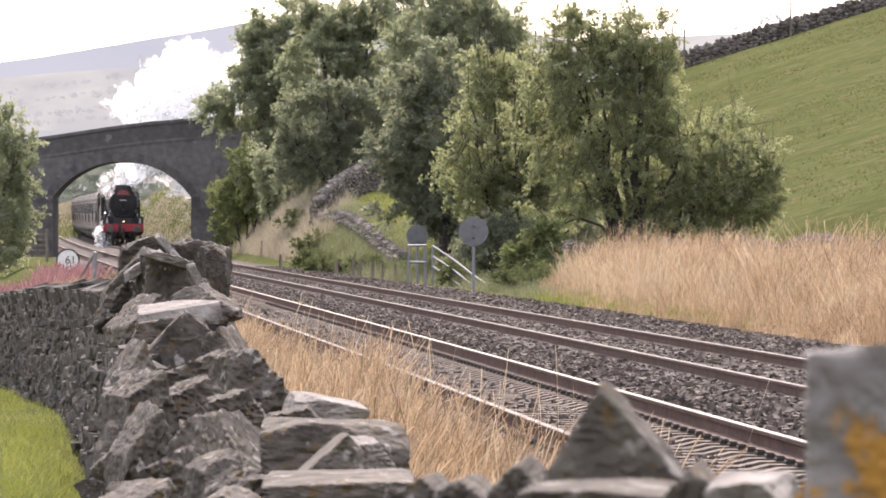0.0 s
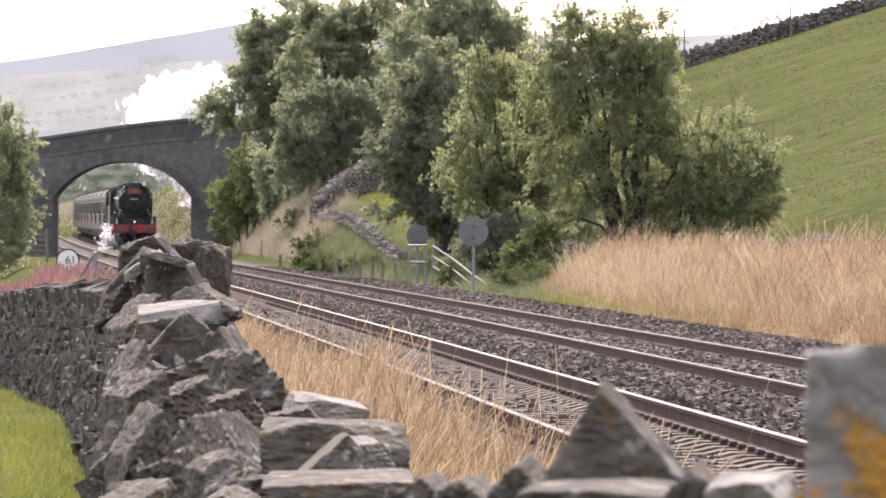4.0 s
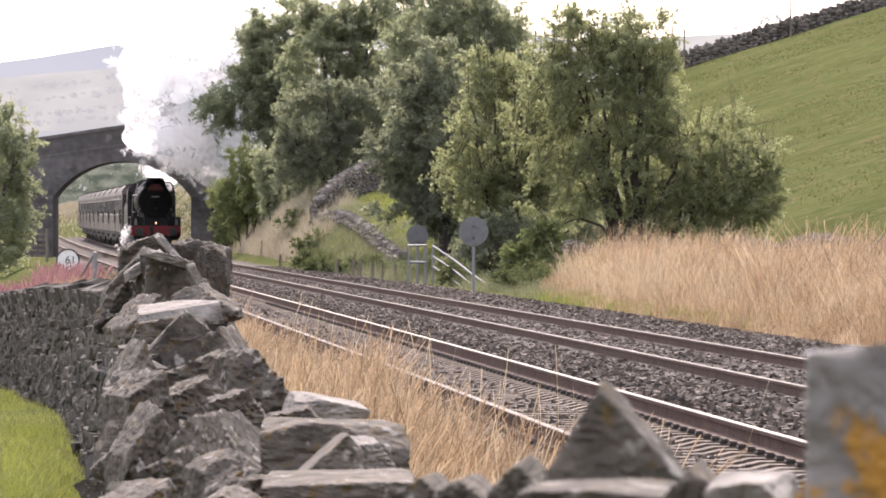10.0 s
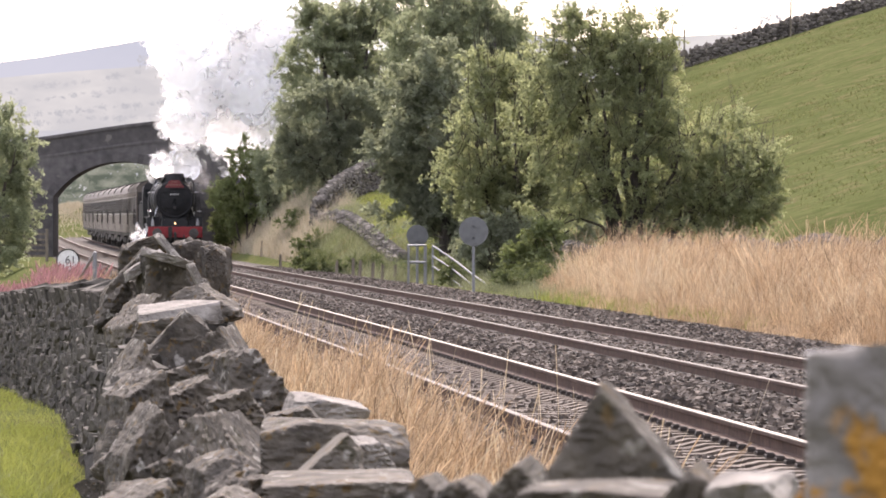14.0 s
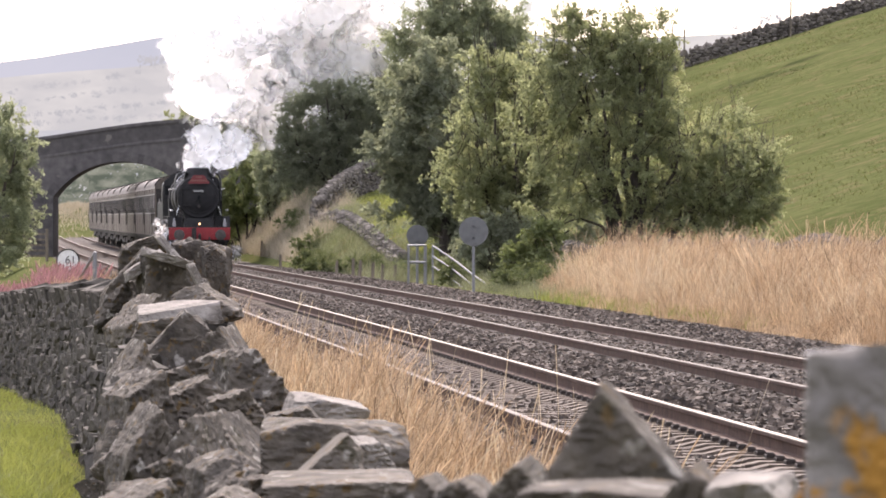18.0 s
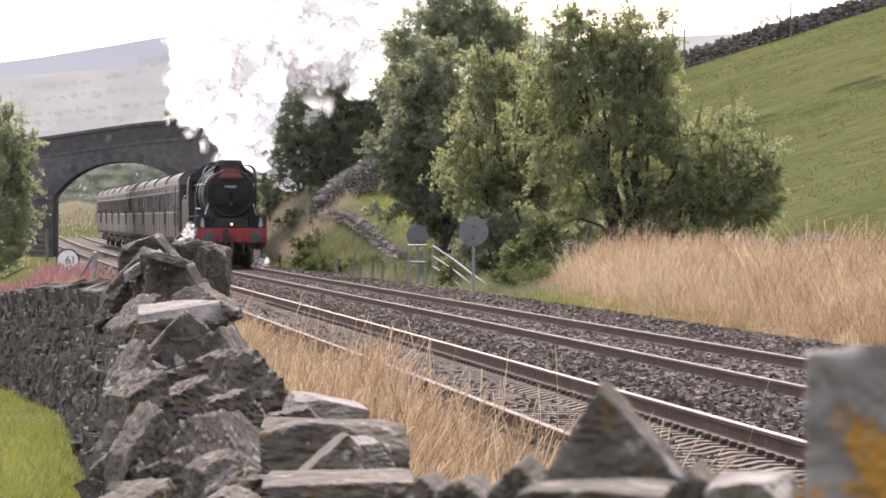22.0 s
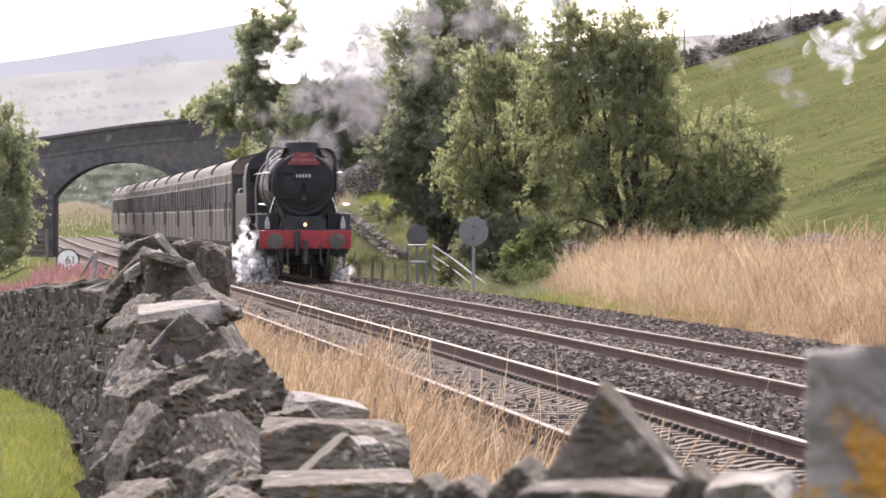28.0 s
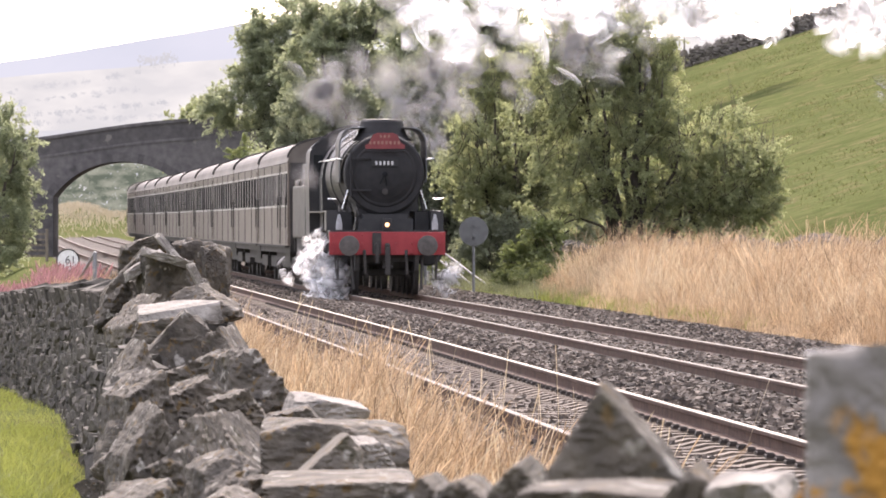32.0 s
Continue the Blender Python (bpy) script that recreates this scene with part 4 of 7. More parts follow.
tend = tender()
first_coach = coach(True)
coaches = [first_coach]
plain = coach(False)
coaches.append(plain)
for i in range(8):
    coaches.append(copy_thing(plain, Matrix.Identity(4)))
TRAIN = [(loco, 0.0, 11.5), (tend, 12.1, 7.0)] + [(c, 19.9 + i * COACH, 19.2) for i, c in enumerate(coaches)]


def train_front(t):
    """Depth of the locomotive's buffer beam at t seconds."""
    return 445.006 - 8.07592 * t - 0.0296724 * t * t - 0.00011139 * t ** 3


def along(y, d):
    """Depth reached after going d metres back along the line from depth y."""
    n = max(1, int(d / 5))
    for _ in range(n):
        y += (d / n) / math.sqrt(1 + slope_at(y) ** 2)
    return y


def vehicle_pose(y_front, start, length):
    ya = along(y_front, start + length * 0.15) if start + length * 0.15 > 0 else y_front
    yb = along(ya, length * 0.7)
    a, b = Vector((xc(ya), ya, float(grade(ya)))), Vector((xc(yb), yb, float(grade(yb))))
    d = (b - a).normalized()
    p = a - d * (length * 0.15)
    return pose(p.x, p.y, p.z + 0.006, math.degrees(math.asin(d.z)), 0, math.degrees(math.atan2(-d.x, d.y)))


def train_motion():
    keys = [0.5 * i for i in range(65)]
    for ob, start, length in TRAIN:
        walk(ob, [(t, vehicle_pose(train_front(t), start, length)) for t in keys])
    # wheels roll without slipping
    dist = lambda t: (445.006 - train_front(t)) * 1.0022
    for ob, _, _ in TRAIN:
        for w in ob.children:
            if "turns" in w:
                r, y = w["turns"], w.location.y
                each = 2 if r < 0.7 else 4
                times = [i / FPS for i in range(0, 961, each)]
                rows = [(t, pose(0, y, r, math.degrees(dist(t) / r))) for t in times]
                walk(w, rows)


WALL_Y = [K * d for d in (0, 2, 4, 6, 8, 12, 13, 22, 30, 34, 40, 50, 60)]
WALL_X = [0.20, -0.03, -0.27, -0.56, -0.80, -1.24, -1.38, -2.95, -4.75, -5.9, -7.5, -10.2, -13.0]
LEAF_WEED = shade("leaf_weed", (0.07, 0.09, 0.04), (0.16, 0.18, 0.09), 0.8, 0.7, 0, island=0.4, translucent=0.3)
BLADE_PALE = shade("grass_pale", (0.44, 0.34, 0.22), (0.64, 0.53, 0.38), 0.8, 0.6, 0, island=0.2, translucent=0.3, thin_tint=(1.1, 1.1, 1.0))
BLADE_FIELD = shade("grass_field", (0.165, 0.19, 0.048), (0.265, 0.285, 0.092), 0.7, 0.7, 0, island=0.3, translucent=0.45, spec=0.1, thin_tint=(1.25, 1.25, 1.0))
# pale dry grass of the far banks, with distance haze in its colour
BLADE_FAR = shade("grass_dry_hazed", (0.31, 0.265, 0.195), (0.49, 0.425, 0.335), 0.3, 0.8, 0, island=0.2, translucent=0.3, thin_tint=(1.1, 1.1, 1.0))
BLADE_WEED = shade("weed_green", (0.13, 0.145, 0.085), (0.25, 0.255, 0.16), 0.9, 0.8, 0, island=0.35, translucent=0.35, thin_tint=(1.2, 1.2, 1.0))


# ---- trees ----
def leaves(centres, radii, heads, count, size, seed, droop=0.3):
    """Small bent leaves strung along sprays that leave each tuft: arrays of two-triangle leaves."""
    rng = np.random.default_rng(seed)
    per = 7
    n = len(centres) * per
    own = np.repeat(np.arange(len(centres)), per)
    out = centres - heads
    out /= np.linalg.norm(out, axis=1)[:, None] + 1e-6
    d = rng.normal(size=(n, 3)) * 0.75 + out[own] * 0.6 + np.array([0, 0, 0.25])
    d /= np.linalg.norm(d, axis=1)[:, None]
    reach = radii[own] * rng.uniform(0.7, 2.1, n)
    pick = rng.choice(n, count, p=reach / reach.sum())
    t = rng.uniform(0.0, 1, count) ** 0.8
    c = centres[own[pick]] + d[pick] * (reach[pick] * t)[:, None]
    c = c + rng.normal(size=(count, 3)) * (0.17 * radii[own[pick]] * (1.15 - 0.5 * t))[:, None]
    c[:, 2] -= droop * reach[pick] * t ** 2 * 0.6
    ax = rng.normal(size=(count, 3)) * 0.6 + d[pick] * 0.7 + np.array([0, 0, -droop])
    ax /= np.linalg.norm(ax, axis=1)[:, None]
    side = np.cross(ax, rng.normal(size=(count, 3)))
    side /= np.linalg.norm(side, axis=1)[:, None] + 1e-9
    up = np.cross(side, ax)
    ln = size * rng.uniform(0.6, 1.4, count)[:, None]
    w = ln * rng.uniform(0.3, 0.55, count)[:, None]
    p0 = c - ax * ln * 0.5
    p1 = c + side * w * 0.5 + up * ln * 0.10
    p2 = c + ax * ln * 0.5 - up * ln * 0.06
    p3 = c - side * w * 0.5 + up * ln * 0.10
    v = np.stack((p0, p1, p2, p3), 1).reshape(-1, 3)
    f = (np.array([(0, 1, 2), (0, 2, 3)])[None] + 4 * np.arange(count)[:, None, None]).reshape(-1, 3)
    return v, f


def tufts(shapes, n, rng, rmin, rmax):
    """Tuft centres spread over the shell of a union of ellipsoids (cx, cy, cz, rx, ry, rz)."""
    sh = np.array(shapes, float)
    vol = sh[:, 3] * sh[:, 5]
    pick = rng.choice(len(sh), n, p=vol / vol.sum())
    d = rng.normal(size=(n, 3))
    d /= np.linalg.norm(d, axis=1)[:, None]
    r = rng.uniform(0.05, 1, n) ** 0.4
    return sh[pick, :3] + d * sh[pick, 3:] * r[:, None], rng.uniform(rmin, rmax, n)


def tree(name, label, base, shapes, n_tufts, tuft, n_leaves, leaf, material, seed, trunk=0.18, stems=1, category="tree", twigs=0, droop=0.3):
    rng = np.random.default_rng(seed)
    base = (base[0], base[1] * K, base[2])
    shapes = [(a, b * K, c, d, e, h) for a, b, c, d, e, h in shapes]
    root = thing(name, Matrix.Translation(base), label, category)
    centres, radii = tufts(shapes, n_tufts, rng, *tuft)
    centres = centres - np.array(base)
    centres[:, 2] = np.maximum(centres[:, 2], 0.15)
    low, high = centres.min(0), centres.max(0)
    nodes, width = [np.array((0.0, 0.0, 0.1))], [max(trunk, 0.03)]
    if trunk:
        ranked = centres[np.argsort(centres[:, 0])]
        for s in range(stems):
            band = ranked[int(len(ranked) * s / stems):max(int(len(ranked) * (s + 1) / stems), int(len(ranked) * s / stems) + 1)]
            goal = band[np.argsort(band[:, 2])[int(len(band) * 0.8)]]
            foot = np.array((goal[0] * 0.14 * (stems > 1) + rng.normal(0, 0.1), rng.normal(0, 0.15) * (stems > 1), -0.3))
            bm = bmesh.new()
            prev, r = foot, trunk * rng.uniform(0.75, 1.1)
            for k in range(1, 8):
                t = k / 7
                nxt = foot + (goal - foot) * np.array((t ** 1.35, t ** 1.35, t ** 0.9)) + rng.normal(size=3) * np.array((0.09, 0.09, 0.03))
                tube(bm, Vector(prev), Vector(nxt), r, r * 0.8, 8, caps=(k == 1))
                prev, r = nxt, r * 0.8
                nodes.append(nxt)
                width.append(r)
            part("trunk", bm, BARK, root)
    near = np.zeros_like(centres)
    order = np.argsort(np.linalg.norm(centres - np.array((0, 0, (low[2] + high[2]) * 0.3)), axis=1))
    bm = bmesh.new()
    for i in order:
        nd = np.array(nodes)
        gap = np.linalg.norm(nd - centres[i], axis=1) + 1.6 * np.maximum(0, nd[:, 2] - centres[i, 2] + 0.1)
        j = int(np.argmin(gap))
        near[i] = nd[j]
        if trunk:
            a, c = Vector(nd[j]), Vector(centres[i])
            bend = a.lerp(c, 0.5) + Vector((rng.normal() * 0.08, rng.normal() * 0.08, 0.06))
            w0 = min(width[j] * 0.75, 0.06)
            tube(bm, a, bend, w0, w0 * 0.75, 5, caps=False)
            tube(bm, bend, c, w0 * 0.75, w0 * 0.5, 5, caps=False)
            for _ in range(twigs):
                e = c + Vector((rng.normal() * 0.35, rng.normal() * 0.35, 0.2 + abs(rng.normal()) * 0.5))
                tube(bm, c, e, 0.012, 0.004, 4, caps=False)
            nodes.append(centres[i])
            width.append(w0 * 0.6)
    if trunk:
        part("branching", bm, BARK, root)
    v, f = leaves(centres, radii, near, n_leaves, leaf, seed + 1, droop)
    arrays_object("crown", v, f, material, root)
    return root


def gz(x, y):
    """Ground height at x and plan depth y."""
    return float(ground_z(x, y * K))


tree("willow_tree", "broad grey-green willow with several stems above the wall", (5.48, 74, gz(5.48, 74)), [(4.53, 74, 4.55, 1.92, 1.74, 2.79), (3.66, 74, 6.55, 0.70, 0.78, 1.39), (5.40, 74, 6.47, 0.87, 0.78, 1.39), (6.44, 74, 6.55, 0.44, 0.44, 1.22), (6.01, 74, 4.73, 1.13, 1.13, 1.74), (8.01, 74, 3.33, 1.92, 1.57, 1.74), (6.36, 74, 2.98, 2.26, 1.57, 2.09), (9.14, 74, 2.55, 0.96, 1.04, 1.39), (8.36, 74, 1.77, 1.65, 1.04, 0.87), (3.66, 74, 2.64, 1.22, 1.13, 1.39), (3.13, 74, 5.07, 1.13, 0.87, 1.74), (7.49, 74, 2.11, 2.61, 1.22, 1.22), (4.5, 74, 6.3, 1.3, 0.9, 1.5), (5.7, 74, 6.1, 1.1, 0.9, 1.6), (3.6, 74, 6.9, 0.7, 0.7, 1.1)],
     700, (0.20, 0.40), 130000, 0.10, LEAF_WILLOW, 11, 0.14, 12, twigs=2)
tree("willow_tree", "grey-green willow with bare twigs at its top", (2.04, 77, gz(2.04, 77)), [(2.04, 77, 4.10, 1.76, 1.67, 2.78), (1.30, 77, 5.96, 0.74, 0.74, 1.30), (2.69, 77, 5.86, 0.83, 0.74, 1.39), (0.93, 77, 3.08, 1.21, 1.21, 1.48), (3.34, 77, 4.38, 1.11, 1.11, 2.23), (2.41, 77, 1.97, 1.67, 1.11, 1.11)],
     300, (0.22, 0.44), 68000, 0.10, LEAF_WILLOW, 21, 0.11, 6, twigs=3)
tree("sycamore_tree", "dark green sycamore leaning over the small field", (0.2, 89, gz(0.2, 89)), [(-0.65, 89, 5.12, 1.67, 1.48, 2.41), (-1.39, 89, 4.01, 1.21, 1.21, 1.11), (-0.28, 89, 6.79, 0.93, 0.93, 1.30), (-1.48, 89, 2.34, 1.30, 0.74, 0.46), (0.74, 89, 3.45, 1.11, 1.11, 1.67), (0.3, 89, 2.0, 1.2, 1.0, 1.1), (1.2, 89, 1.3, 1.0, 0.8, 0.8)],
     270, (0.28, 0.5), 56000, 0.15, LEAF_DARK, 31, 0.2, 2)
tree("ash_tree", "tall green ash tree behind the sycamore", (0.3, 92, gz(0.3, 92)), [(0.83, 92, 7.48, 1.84, 2.30, 2.76), (-0.83, 92, 6.93, 1.38, 1.47, 2.39), (2.02, 92, 8.59, 0.83, 1.01, 1.47), (0.28, 92, 8.95, 0.92, 1.10, 1.38), (2.67, 92, 6.38, 1.29, 1.47, 2.21), (-1.47, 92, 8.03, 0.46, 0.55, 0.64)],
     330, (0.28, 0.52), 62000, 0.14, LEAF_ASH, 41, 0.25, 2, twigs=2)
tree("ash_tree", "tall spreading ash tree beside the bridge", (-8.6, 131, gz(-8.6, 131)), [(-8.88, 131, 8.68, 1.7, 1.79, 3.23), (-9.69, 131, 11.46, 0.81, 0.9, 1.08), (-11.31, 131, 7.61, 1.26, 1.26, 0.9), (-10.23, 131, 9.31, 0.81, 0.9, 1.44), (-7.72, 131, 10.48, 1.26, 1.26, 3.23), (-7.9, 131, 6.98, 1.62, 1.26, 1.62)],
     330, (0.32, 0.58), 62000, 0.17, LEAF_ASH, 51, 0.28, 2, twigs=1)
tree("ash_tree", "tall open-crowned ash tree above the field wall", (-4.6, 115, gz(-4.6, 115)), [(-5.51, 115, 8.2, 1.89, 2.36, 3.47), (-4.1, 115, 9.38, 1.42, 1.42, 2.68), (-3.39, 115, 6.94, 1.26, 1.26, 1.73), (-5.04, 115, 6.16, 1.42, 1.26, 1.5), (-5.36, 115, 10.88, 1.26, 1.26, 1.26), (-3.15, 115, 10.72, 1.26, 1.26, 1.26)],
     370, (0.28, 0.52), 76000, 0.15, LEAF_ASH, 61, 0.25, 3, twigs=2)
tree("ash_tree", "tall ash tree rising behind the sycamore", (-1.2, 118, gz(-1.2, 118)), [(-1.2, 118, 9.2, 2.0, 1.6, 2.7), (0.6, 118, 9.8, 1.9, 1.5, 2.3), (-2.0, 118, 11.7, 1.3, 1.1, 1.2), (2.1, 118, 10.0, 1.3, 1.2, 2.1)],
     260, (0.3, 0.54), 44000, 0.16, LEAF_ASH, 66, 0.22, 2)
tree("hawthorn_thicket", "dense dark hawthorn thicket behind the corner of the field wall", (-4.6, 110.5, gz(-4.6, 110.5)), [(-5.2, 110.5, 5.6, 1.9, 1.0, 2.4), (-3.7, 110.5, 5.8, 1.5, 1.0, 2.0), (-6.3, 110.5, 4.5, 1.1, 1.0, 1.6), (-2.8, 110.5, 4.5, 1.3, 1.0, 1.7)],
     280, (0.26, 0.46), 56000, 0.13, LEAF_DARK, 67, 0.14, 4)
for k, (x, y, h, r) in enumerate([(-9.5, 122, 3.6, 1.7), (-7.9, 120, 3.4, 1.4), (-6.6, 117, 3.2, 1.4), (-5.4, 114, 3.4, 1.3), (-10.6, 126, 3.2, 1.0), (-4.2, 116, 3.0, 1.4), (-2.6, 116, 2.8, 1.4)]):
    z = gz(x, y)
    if k == 0:
        tree("hawthorn_bush", "large light green hawthorn bush on the bank by the bridge", (x, y, z), [(-9.3, y, 3.4, 1.5, 1.2, 1.7), (-10.2, y, 2.4, 0.9, 1.0, 1.3), (-8.3, y, 3.9, 1.1, 1.1, 1.5), (-9.6, y, 4.9, 0.8, 0.8, 0.9), (-8.0, y, 2.2, 1.0, 1.0, 1.2)],
             170, (0.22, 0.42), 30000, 0.13, LEAF_LIGHT, 71, 0.07, 5, "bush")
        continue
    tree("hawthorn_bush", "light green hawthorn bush on the bank by the bridge" if k in (0, 4) else "green hawthorn bush behind the field wall", (x, y, z), [(x, y, z + h * 0.5, r * 0.8, 1.2, h * 0.45), (x + 0.5, y, z + h * 0.35, r * 0.9, 1.1, h * 0.32), (x - 0.5, y, z + h * 0.75, r * 0.45, 0.8, h * 0.25)],
         110, (0.22, 0.42), 15000, 0.14, LEAF_LIGHT if k in (0, 4) else LEAF_ASH, 71 + 3 * k, 0.07, 4, "bush")
tree("dark_bush", "dark green undergrowth below the trees", (1.4, 91, gz(1.4, 91)), [(1.2, 91, 2.2, 2.2, 1.0, 1.4), (3.4, 90, 2.0, 2.0, 1.0, 1.3), (6.5, 88, 1.9, 3.2, 1.0, 1.0)],
     120, (0.35, 0.6), 16000, 0.15, LEAF_DARK, 81, 0.06, 4, "bush")
tree("elder_bush", "light green elder bush beside the signs", (2.8, 72, gz(2.8, 72)), [(2.9, 72, 1.1, 0.75, 0.6, 0.55), (2.5, 72, 0.55, 0.8, 0.6, 0.5)],
     50, (0.18, 0.32), 5000, 0.14, LEAF_LIGHT, 91, 0.04, 4, "bush")
tree("hawthorn_tree", "bushy green hawthorn tree at the lineside", (-18.2, 100, gz(-18.2, 100)), [(-18.0, 100, 3.6, 2.1, 1.8, 3.2), (-16.9, 100, 2.4, 1.1, 1.2, 2.0), (-17.2, 100, 5.0, 1.2, 1.2, 1.7), (-18.2, 100, 0.9, 2.4, 1.4, 1.1)],
     240, (0.26, 0.46), 38000, 0.14, LEAF_ASH, 101, 0.18, 2)
for k, (x, y, h, r) in enumerate([(-46, 240, 6.5, 3.2), (-50, 232, 7.5, 3.4), (-17.5, 190, 6.0, 2.6)]):
    z = gz(x, y)
    tree("roadside_tree", "green tree beyond the bridge", (x, y, z), [(x, y, z + h * 0.55, r, r, h * 0.45)], 40, (0.6, 1.1), 5000, 0.4, LEAF_WILLOW, 120 + k, 0.2, 1)
tree("elder_bush", "dark green elder and nettles at the foot of the steps", (1.6, 76, gz(1.6, 76)), [(1.4, 76, 0.9, 0.8, 0.7, 0.9), (2.4, 76, 1.2, 0.8, 0.7, 0.9), (0.7, 77, 0.6, 0.7, 0.7, 0.5)],
     90, (0.18, 0.34), 13000, 0.12, LEAF_DARK, 95, 0.04, 4, "bush")
tree("dark_bush", "dark undergrowth below the willows", (3.56, 80, gz(3.56, 80)), [(1.96, 80, 1.59, 1.24, 0.71, 1.16), (4.09, 80, 1.59, 1.42, 0.71, 1.07), (6.40, 80, 1.68, 1.60, 0.71, 0.98), (8.53, 80, 1.77, 1.24, 0.71, 0.80)],
     170, (0.22, 0.42), 22000, 0.13, LEAF_DARK, 97, 0.05, 5, "bush")
for k, (x, y, r, h) in enumerate([(1.9, 67.5, 0.6, 0.4), (2.7, 66.5, 0.6, 0.45), (3.3, 65, 0.6, 0.4), (2.3, 70, 0.6, 0.5), (3.4, 68, 0.7, 0.6), (4.2, 66.5, 0.7, 0.6), (0.4, 73, 0.5, 0.45), (1.0, 78, 0.7, 0.6), (-0.1, 79, 0.6, 0.5), (-4.2, 92, 0.8, 0.5), (-3.0, 89, 0.9, 0.6), (-5.2, 100, 0.9, 0.7), (-2.2, 86, 0.7, 0.5), (-4.6, 96, 1.0, 0.6), (-1.6, 84, 0.6, 0.4), (-0.7, 80, 0.6, 0.35), (-6.0, 108, 1.0, 0.7)]):
    z = gz(x, y)
    tree("weed_clump", "low grey-green nettles on the cutting side", (x, y, z), [(x, y, z + h * 0.4, r, r * 0.6, h * 0.7)], 30, (0.13, 0.26), 3000, 0.09, LEAF_WEED, 140 + k, 0, category="weeds")


# ---- grass ----
def blades(name, label, x, y, z, height, width, material, seed, lean=0.25, kind="stuff", heads=0.0, patchy=0.0, grow=None):
    """Bent tapering blades, each of two quads, with an optional seed head."""
    rng = np.random.default_rng(seed)
    n = len(x)
    h = height * rng.uniform(0.5, 1.25, n)
    if patchy:
        h = h * (1 + patchy * np.array([noise.noise((a * 0.8, b * 0.3, seed)) + 0.5 * noise.noise((a * 2.6, b * 0.9, seed)) for a, b in zip(x, y)]))
    if grow is not None:
        h = h * grow
    a = rng.uniform(0, 6.283, n)
    w = width * rng.uniform(0.6, 1.4, n)
    lx, ly = rng.normal(0, lean, n) * h + 0.10 * h, rng.normal(0, lean, n) * h
    b = np.stack((x, y, z), -1)
    s = np.stack((np.cos(a), np.sin(a), np.zeros(n)), -1) * w[:, None] * 0.5
    mid = b + np.stack((lx * 0.3, ly * 0.3, h * 0.58), -1)
    tip = b + np.stack((lx, ly, h), -1)
    hd = np.where(rng.uniform(0, 1, n) < heads, 1.9, 0.25)[:, None]
    v = np.stack((b - s, b + s, mid + s * 0.8, mid - s * 0.8, tip + s * hd, tip - s * hd), 1).reshape(-1, 3)
    f = (np.array([(0, 1, 2, 3), (3, 2, 4, 5)])[None] + 6 * np.arange(n)[:, None, None]).reshape(-1, 4)
    ob = arrays_object(name, v, f, material)
    return tagged(ob, label, "grass", kind=kind)


def sow(n, u0, u1, y0, y1, seed, power=1.0, patch=0.0):
    rng = np.random.default_rng(seed)
    y = K * y0 * (y1 / y0) ** (rng.uniform(0, 1, n) ** power)
    u = rng.uniform(u0, u1, n)
    x = xc(y) + u
    if patch:
        k = np.array([noise.noise((a * 0.9, b * 0.4, seed)) for a, b in zip(x, y)]) > -patch
        x, y = x[k], y[k]
    return x, y, ground_z(x, y) - 0.03


x, y, z = sow(165000, -8.6, -5.15, 4, 62, 1, patch=0.4)
k = x > np.interp(y, WALL_Y, WALL_X) + 0.34
x, y, z = x[k], y[k], z[k]
blades("dry_grass", "tall bleached dry grass between wall and track", x, y, z, 0.43, 0.0036, BLADE_DRY, 2, 0.24, heads=0.7, patchy=0.95)
x, y, z = sow(42000, -8.6, -5.2, 6, 60, 51, patch=0.5)
k = x > np.interp(y, WALL_Y, WALL_X) + 0.36
blades("dry_grass", "broken pale stems lying over in the dry grass", x[k], y[k], z[k] + 0.12, 0.24, 0.0045, BLADE_PALE, 52, 1.0, heads=0.5)
x, y, z = sow(1300, -7.6, -5.3, 8, 50, 47)
k = x > np.interp(y, WALL_Y, WALL_X) + 0.4
blades("grass_stalks", "pale seeding stalks in the dry grass", x[k], y[k], z[k], 0.62, 0.0026, BLADE_PALE, 48, 0.22, heads=1.0)
x, y, z = sow(110, -6.2, -4.7, 11.5, 30, 3)
blades("grass_stalks", "thin straw-coloured seeding grass stalks", x, y, z, 0.86, 0.0028, BLADE_PALE, 4, 0.14, heads=1.0)
x, y, z = sow(190000, 3.1, 8.7, 33, 67, 5)
edge = x - xc(y) - np.interp(y / K, [38, 54, 62, 67], [3.4, 3.8, 4.5, 5.5])
edge = edge + 0.35 * np.array([noise.noise((0.6 * b, 3.0, 7.0)) for b in y])
k = edge > 0
x, y, z = x[k], y[k], z[k]
blades("dry_grass", "dense golden dry grass on the verge before a wall", x, y, z, 0.76, 0.0055, BLADE_DRY, 6, 0.30, heads=0.45, patchy=1.2, grow=np.clip(0.25 + edge[k] * 0.55, 0.25, 1.0))
x, y, z = sow(15000, 4.0, 8.7, 34, 64, 45)
k = x - xc(y) > np.interp(y / K, [38, 54, 62, 67], [3.7, 4.1, 4.8, 5.8])
blades("grass_stalks", "pale bent stalks standing above the verge grass", x[k], y[k], z[k], 0.84, 0.0045, BLADE_PALE, 46, 0.26, heads=0.8, patchy=0.9)
x, y, z = sow(5000, 3.7, 5.2, 42, 60, 7, patch=0.15)
blades("green_grass", "low green grass at the edge of the ballast", x, y, z, 0.28, 0.014, BLADE_GREEN, 8, 0.35)
x, y, z = sow(15000, 3.0, 4.8, 100, 132, 9, patch=0.35)
